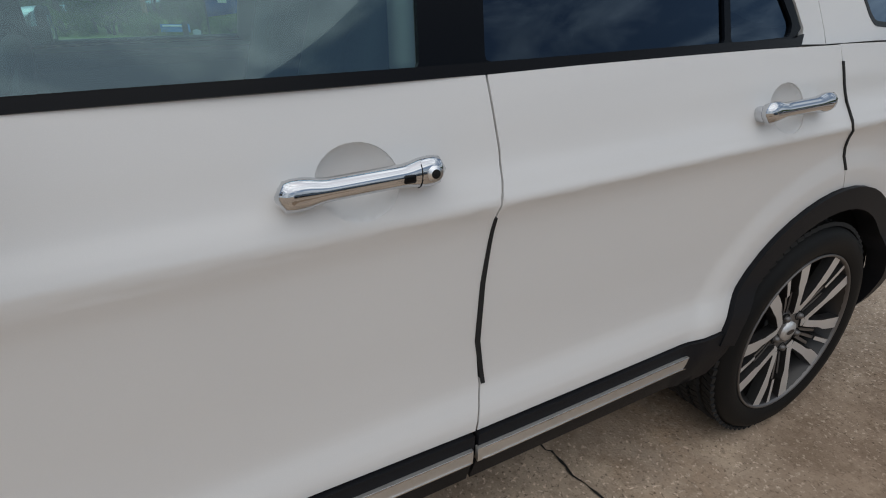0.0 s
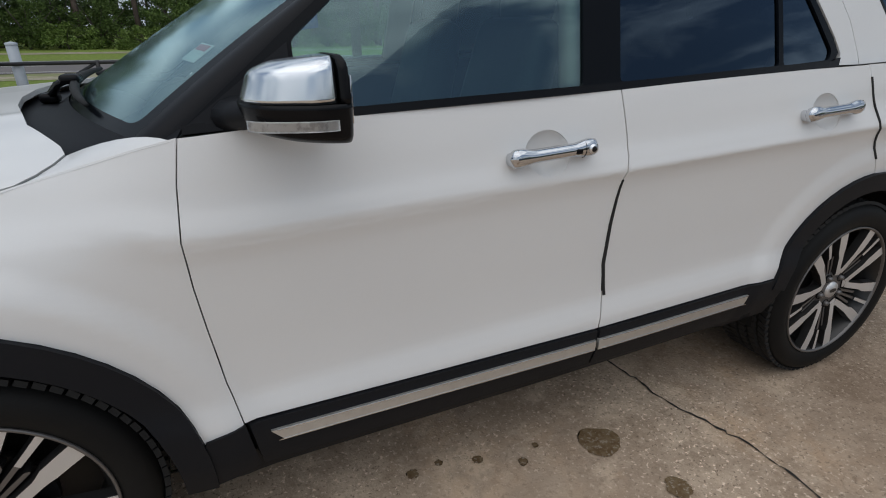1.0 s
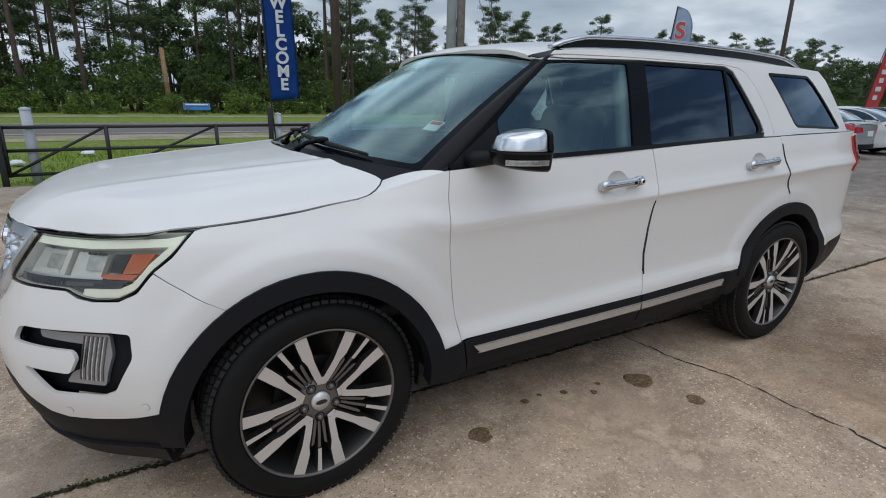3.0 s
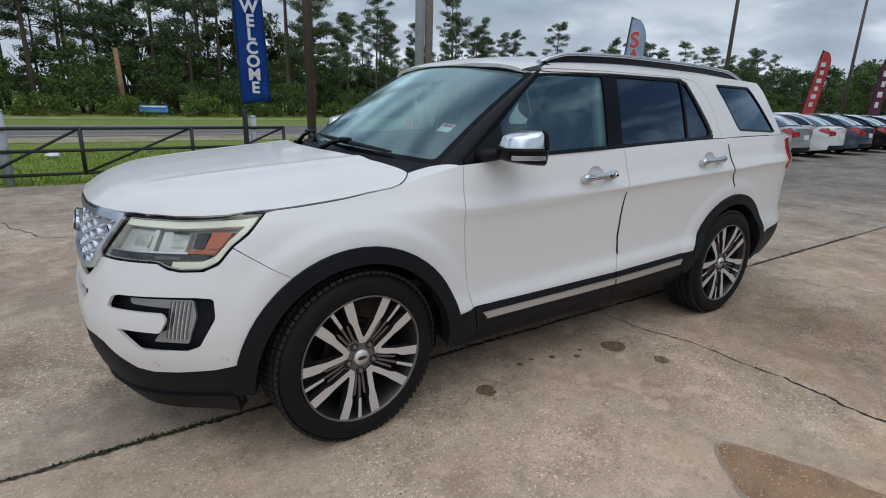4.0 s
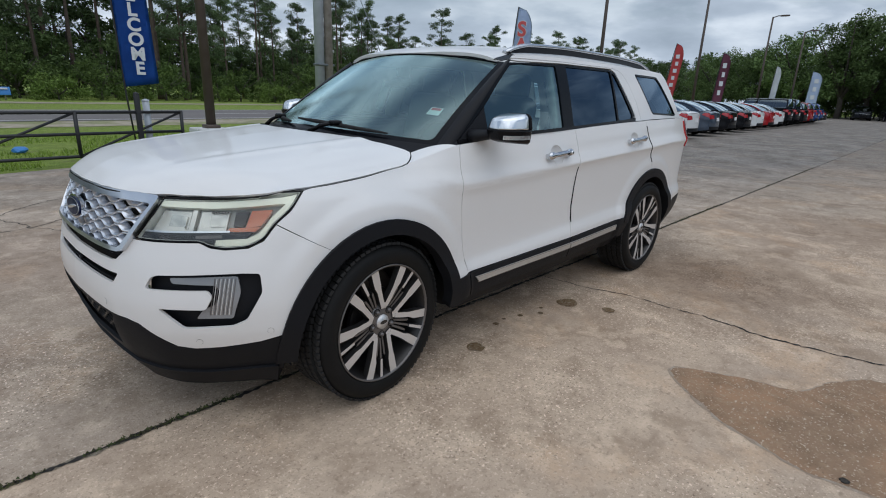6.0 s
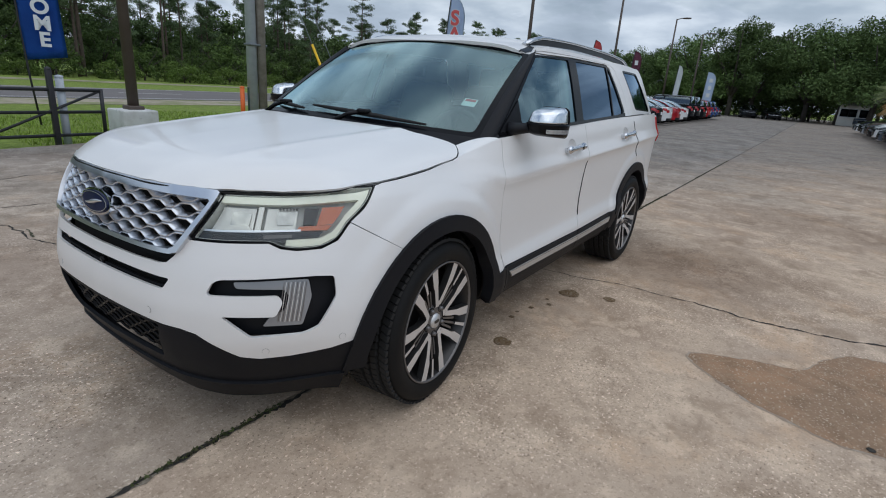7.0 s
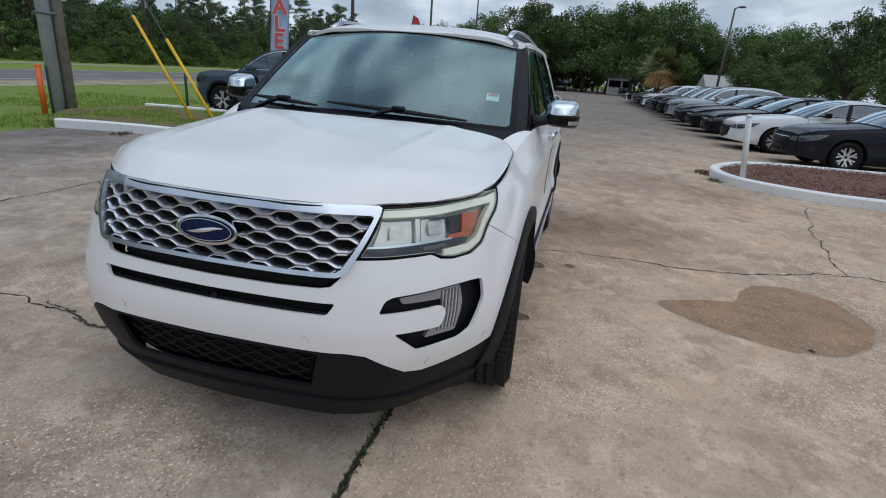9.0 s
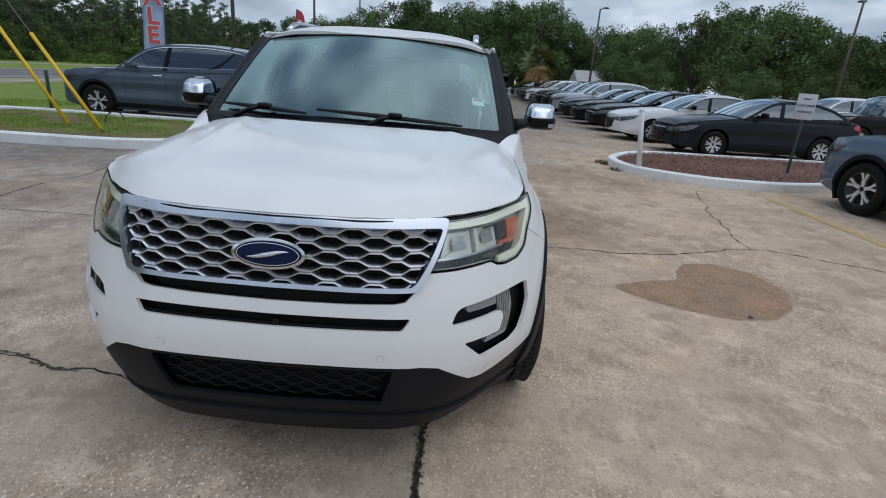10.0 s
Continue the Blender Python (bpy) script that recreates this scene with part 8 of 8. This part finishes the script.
def broadleaf(h, seed, label, width, leaf=0.24, group="oaks round the lot", mat=None, clumps=60, each=85, low=0.25):
    rnd = random.Random(seed)
    kind, category = ("oak_tree", "tree") if mat is None else ("woodland_tree", "tree") if mat is WOODLEAF else ("shrub", "shrub")
    t = thing(kind, (0, 0, 0), label, category, group)
    bm = bmesh.new()
    fork = h * 0.22
    limb(bm, [(0, 0, -0.1), (0.05, 0, fork * 0.6), (0.1, 0.05, fork)], h * 0.03, h * 0.022, 9)
    verts, faces = [], []
    for i in range(7):
        a = 2 * math.pi * i / 7 + rnd.uniform(-0.3, 0.3)
        L = width * 0.5 * rnd.uniform(0.6, 0.95)
        top = h * rnd.uniform(0.55, 0.9)
        p = Vector((0.1, 0.05, fork * rnd.uniform(0.75, 1)))
        q = Vector((math.cos(a) * L, math.sin(a) * L, top))
        limb(bm, [p, p.lerp(q, 0.4) + Vector((0, 0, h * 0.04)), p.lerp(q, 0.75), q], h * 0.014, h * 0.003, 6)
    for i in range(clumps):
        a = rnd.uniform(0, 2 * math.pi)
        k = math.sqrt(rnd.random())
        zz = rnd.uniform(low, 1.0)
        bound = math.sqrt(max(0.05, 1 - ((zz - 0.45) / 0.58) ** 2))
        c = Vector((math.cos(a) * width * 0.5 * k * bound, math.sin(a) * width * 0.5 * k * bound, h * zz * rnd.uniform(0.85, 1.0)))
        leaf_cloud(verts, faces, c, width * rnd.uniform(0.07, 0.14), each, leaf, rnd, 0.75, 0.55)
    part("trunk", bm, OAKBARK, t)
    crown_mesh("crown", verts, faces, mat or OAKLEAF, t)
    return t


def grove(first, places):
    """The first tree and its copies, each turned and scaled a little."""
    rnd = random.Random(len(places) * 7 + 1)
    for i, (tree, x, y, s) in enumerate(places):
        m = pose(x, y, -0.05, 0, 0, rnd.uniform(0, 360)) @ Matrix.Diagonal((s, s, s * rnd.uniform(0.94, 1.06), 1))
        if tree not in first:
            first.append(tree)
            tree.matrix_basis = m
        else:
            c = copy_thing(tree, Matrix.Identity(4))
            c.matrix_basis = m


rnd = random.Random(5)
pines = [pine(17, 11, "tall slender pine with a sparse high crown", 1.0, 0.45), pine(19, 12, "tall pine with a broken open crown", 0.9, 0.55), pine(14, 13, "young pine with low branches", 1.1, 0.3), pine(20, 14, "tall leaning pine with thin crown", 1.1, 0.6), pine(16, 15, "pine with dense needles and dark trunk", 1.3, 0.4)]
places = []
for i in range(140):
    x = -40 + 1.22 * i + rnd.uniform(-0.9, 0.9)
    y = 44.5 + 0.045 * x + rnd.choice((0, 2, 5, 8, 12, 17)) + rnd.uniform(-1, 1)
    s = rnd.uniform(0.78, 1.05) * (1.0 - 0.40 * smooth(6, 30, x))
    places.append((pines[rnd.randrange(5)], x, y, s))
for i in range(40):
    x = -62 + 1.4 * i + rnd.uniform(-0.8, 0.8)
    places.append((pines[rnd.randrange(5)], x, 64 + 0.045 * x + rnd.uniform(-3, 4), rnd.uniform(0.85, 1.05)))
grove([], places)
brush = [broadleaf(3.2, 21, "dense green roadside brush", 5.0, 0.20, "roadside brush", BRUSH, 40, 92, 0.1), broadleaf(1.5, 22, "low palmetto and weed thicket", 4.2, 0.17, "roadside brush", WEEDS, 36, 92, 0.05), broadleaf(5.2, 23, "tall understory bush with dark leaves", 5.5, 0.27, "roadside brush", OAKLEAF, 50, 90, 0.12)]
places = []
for i in range(72):
    x = -40 + 2.5 * i + rnd.uniform(-1, 1)
    places.append((brush[i % 2], x, (41.3 if i % 2 else 43.2) + 0.045 * x + rnd.uniform(-0.8, 1.2), rnd.uniform(0.7, 1.1)))
for i in range(76):
    x = -44 + 2.2 * i + rnd.uniform(-1, 1)
    places.append((brush[2], x, 47 + 0.045 * x + rnd.uniform(-2, 9), rnd.uniform(0.75, 1.2)))
for i in range(34):
    x = 34 + 4.2 * i + rnd.uniform(-1, 1)
    places.append((brush[2], x, 60 + 0.045 * x + rnd.uniform(-4, 4), rnd.uniform(1.2, 1.6)))
grove([], places)
oaks = [broadleaf(10.5, 31, "broad live oak with a dark spreading crown", 12, 0.30, clumps=120, each=170, low=0.30), broadleaf(9, 32, "round-topped oak with light gaps", 10, 0.29, clumps=95, each=170, low=0.28), broadleaf(11.5, 33, "tall open oak with visible limbs", 10, 0.29, clumps=66, each=190, low=0.36)]
places = []
# bearing from the front of the SUV, distance, height in degrees above the horizon, kind
for bearing, dist, rise, k in ((15.5, 100, 4.8, 1), (12.6, 98, 5.0, 0), (9.3, 92, 6.2, 1), (6.0, 90, 7.3, 2), (4.2, 93, 6.6, 1), (0.0, 90, 6.9, 1), (-2.4, 88, 7.3, 0), (-4.6, 86, 7.8, 2), (-7.4, 84, 7.8, 0), (-9.2, 88, 6.2, 1), (-14.1, 84, 5.6, 1), (-16.6, 80, 5.7, 0), (-19.4, 76, 5.5, 1), (-22.3, 66, 7.2, 2),
                               (-25.0, 62, 8.0, 2), (-28.0, 58, 7.9, 0), (-30.2, 60, 7.2, 1), (-34.2, 54, 6.6, 2), (-38, 52, 7.0, 0), (-44, 50, 7.0, 1), (-52, 46, 7.5, 0), (-60, 44, 7.5, 2), (-70, 44, 7.5, 0), (14, 108, 4.2, 0), (10, 108, 4.4, 0), (6, 106, 4.4, 1), (3, 108, 4.6, 0), (-1, 106, 4.6, 0), (-5, 106, 4.6, 1), (-8.5, 104, 4.5, 0),
                               (-11.6, 104, 3.9, 0), (-15, 100, 4.2, 1), (-19, 98, 4.2, 0), (-23, 92, 4.4, 0), (-27, 88, 4.6, 1), (-31, 84, 4.8, 0), (-35, 80, 4.8, 0), (-40, 76, 4.8, 1), (-15.4, 54, 3.4, 1), (-18.2, 52, 3.2, 1), (-27.2, 48, 2.9, 1), (-33, 46, 2.8, 1)):
    a = radians(bearing)
    tall = 1.44 + dist * math.tan(radians(rise))
    places.append((oaks[k], -2.4 + dist * math.cos(a), -0.7 + dist * math.sin(a), tall / ((10.5, 9.0, 11.5)[k] * 1.04)))
grove([], places)
woods = [broadleaf(9, 34, "dark woodland tree with a dense crown", 9.5, 0.44, "woods along the highway", WOODLEAF, 46, 95, 0.15), broadleaf(9, 35, "woodland tree with an uneven crown", 8, 0.42, "woods along the highway", WOODLEAF, 40, 95, 0.12)]
places = []
for i in range(24):
    for j in range(2):
        x = 22 * 1.105 ** (i + 0.5 * j) * rnd.uniform(0.98, 1.02)
        y = 52 + 8 * j + 0.05 * x
        places.append((woods[(i + j) % 2], x, y, (0.074 * math.hypot(x, y) + 0.4) / 9 * rnd.uniform(0.86, 1.12)))
for i in range(6):
    x = 5 + 3.3 * i + rnd.uniform(-1, 1)
    places.append((woods[i % 2], x, 60 + 0.045 * x + rnd.uniform(-3, 3), rnd.uniform(0.9, 1.15)))
grove([], places)
hedge = []
for i in range(24):
    a = i / 23
    hedge.append((brush[2] if i % 2 else brush[0], 104 - 96 * a + rnd.uniform(-2, 2), (18 - 62 * min(1, a * 2.2)) + rnd.uniform(-2, 2), rnd.uniform(0.9, 1.4)))
# understory below the far oaks
for i in range(18):
    a = radians(12.5 - 1.4 * i)
    if -4.6 < 12.5 - 1.4 * i < -2.6:
        continue
    hedge.append((brush[0] if i % 3 else brush[2], -2.4 + 98 * math.cos(a), -0.7 + 98 * math.sin(a), rnd.uniform(1.2, 1.6) if i % 3 else rnd.uniform(0.8, 1.0)))
for tree, x, y, s in hedge:
    if -4.6 < math.degrees(math.atan2(y, x)) < -2.6 or -14.0 < math.degrees(math.atan2(y, x)) < -11.8:
        continue
    c = copy_thing(tree, Matrix.Identity(4))
    c.matrix_basis = pose(x, min(y, 18), -0.05, 0, 0, rnd.uniform(0, 360)) @ Matrix.Diagonal((s, s, s, 1))


def palm(x, y, h):
    t = thing("palm_tree", (x, y, 0), "cabbage palm with green and dead orange fronds", "tree")
    rnd = random.Random(9)
    bm = bmesh.new()
    limb(bm, [(x, y, -0.1), (x, y, h * 0.5), (x, y, h)], 0.24, 0.2, 10)
    part("trunk", bm, BARK, t)
    for nm, mat, n, lo, hi in (("green_fronds", PALMLEAF, 66, -0.35, 1.35), ("dead_fronds", DEADFROND, 20, -0.95, -0.1)):
        verts, faces = [], []
        for i in range(n):
            a, e = rnd.uniform(0, 2 * math.pi), rnd.uniform(lo, hi)
            d = Vector((math.cos(a) * math.cos(e), math.sin(a) * math.cos(e), math.sin(e)))
            base = Vector((x, y, h)) + d * 0.62
            side_ = d.cross(Vector((0, 0, 1))).normalized()
            up_ = side_.cross(d)
            for j in range(13):
                f = (j - 6) / 6
                tip = base + d * (1.2 * (1 - 0.35 * f * f)) + side_ * 0.85 * f - Vector((0, 0, 0.35 + 0.3 * abs(f)))
                w = side_ * 0.09 + up_ * 0.03
                k = len(verts)
                verts += [base - w, base + w, tip]
                faces.append((k, k + 1, k + 2))
        crown_mesh(nm, verts, faces, mat, t)


palm(42.9, -6.55, 3.1)


# far house and shed between the trees
def far_house(x, y, w, d, h, label, wallcol):
    hs = thing("house", (x, y, 0), label, "house")
    bm = bmesh.new()
    box(bm, (d, w, h), Matrix.Translation((x, y, h / 2)), 0.02)
    part("wall", bm, material("house_wall", wallcol, 0.85, spots=[(1, 0.4, 0.7, tuple(c * 0.85 for c in wallcol), 0.6)]), hs)
    bm = bmesh.new()
    vs = [bm.verts.new(v) for v in ((x - d / 2 - 0.4, y - w / 2 - 0.4, h), (x - d / 2 - 0.4, y + w / 2 + 0.4, h), (x + d / 2 + 0.4, y + w / 2 + 0.4, h), (x + d / 2 + 0.4, y - w / 2 - 0.4, h), (x, y - w / 2 - 0.4, h + 1.5), (x, y + w / 2 + 0.4, h + 1.5))]
    for f in ((0, 1, 5, 4), (2, 3, 4, 5), (0, 4, 3), (1, 2, 5), (0, 3, 2, 1)):
        bm.faces.new([vs[i] for i in f])
    bmesh.ops.recalc_face_normals(bm, faces=bm.faces[:])
    part("roof", bm, material("house_roof", (0.42, 0.41, 0.39), 0.9, spots=[(2, 0.4, 0.7, (0.32, 0.31, 0.30), 0.6)]), hs, smooth_faces=False)
    for k in (-0.3, 0.05, 0.32):
        bm = bmesh.new()
        box(bm, (0.06, 1.0, 1.1), Matrix.Translation((x - d / 2 - 0.02, y + w * k, 1.6)), 0.01)
        win = part("window", bm, WHITECLOTH, hs)
        bm = bmesh.new()
        box(bm, (0.03, 0.84, 0.94), Matrix.Translation((x - d / 2 - 0.05, y + w * k, 1.6)))
        part("pane", bm, FRIT, win)


far_house(86, -6.0, 3.2, 5, 2.5, "white house under far oaks", (0.82, 0.80, 0.74))
far_house(70, -17.3, 4.2, 5, 1.9, "pale building behind the parked cars", (0.82, 0.83, 0.80))


# a clump of dry weeds at the tip of the kerbed island, and weeds along the kerb
def weeds(x, y, r, n, seed, label):
    verts, faces = [], []
    rnd = random.Random(seed)
    for _ in range(n):
        a, k = rnd.uniform(0, 6.28), math.sqrt(rnd.random()) * r
        p = Vector((x + k * math.cos(a), y + 0.6 * k * math.sin(a), 0.0))
        d = Vector((rnd.gauss(0, 0.5), rnd.gauss(0, 0.5), 1)).normalized() * rnd.uniform(0.02, 0.08)
        e = Vector((rnd.gauss(0, 1), rnd.gauss(0, 1), 0)).normalized() * 0.005
        i = len(verts)
        verts += [p - e, p + e, p + d]
        faces.append((i, i + 1, i + 2))
    ob = crown_mesh("weeds", verts, faces, DRYWEED, None)
    return tagged(ob, label, "weeds", kind="stuff")


DRYWEED = foliage("dry_weeds", (0.10, 0.085, 0.04), (0.06, 0.07, 0.025), (0.16, 0.13, 0.07))
weeds(8.2, -3.52, 0.30, 420, 3, "dry weeds growing from the joint beside the island kerb")
weeds(7.35, -3.5, 0.2, 160, 4, "dry weeds at the foot of the island kerb")
weeds(5.25, 6.6, 0.25, 200, 5, "weeds along the foot of the verge kerb")

# blades and small weeds on the lawn beside the lot
rnd = random.Random(77)
gv, gf = [], []
while len(gf) < 26000:
    x, y = rnd.uniform(-9, 13), 7.2 + 7.5 * rnd.random() ** 1.6
    if y < 8.1 + 0.12 * max(0, x - 5) + 0.25 * math.sin(1.3 * x) or noise.noise((x * 0.5, y * 0.5, 1)) < -0.25 or (x > 9 and y < 10.2):
        continue
    p = Vector((x, y, -0.05))
    d = Vector((rnd.gauss(0, 0.35), rnd.gauss(0, 0.35), 1)).normalized() * rnd.uniform(0.03, 0.10)
    e = Vector((rnd.gauss(0, 1), rnd.gauss(0, 1), 0)).normalized() * rnd.uniform(0.006, 0.014)
    i = len(gv)
    gv += [p - e, p + e, p + d]
    gf.append((i, i + 1, i + 2))
verge_at = len(gf)
while len(gf) < verge_at + 7000:
    x, y = rnd.uniform(5.6, 9.2), rnd.uniform(4.3, 9.2)
    if noise.noise((x * 0.9, y * 0.9, 4)) < -0.05 or x < 5.75 + 0.35 * max(0, 5.2 - y):
        continue
    p = Vector((x, y, 0.085))
    d = Vector((rnd.gauss(0, 0.4), rnd.gauss(0, 0.4), 1)).normalized() * rnd.uniform(0.02, 0.07)
    e = Vector((rnd.gauss(0, 1), rnd.gauss(0, 1), 0)).normalized() * rnd.uniform(0.005, 0.011)
    i = len(gv)
    gv += [p - e, p + e, p + d]
    gf.append((i, i + 1, i + 2))
LAWN = foliage("grass_blades", (0.22, 0.32, 0.05), (0.16, 0.25, 0.035), (0.32, 0.38, 0.09))
tagged(crown_mesh("lawn_grass", gv, gf, LAWN, None), "uneven green grass blades beside the lot", "grass", kind="stuff")
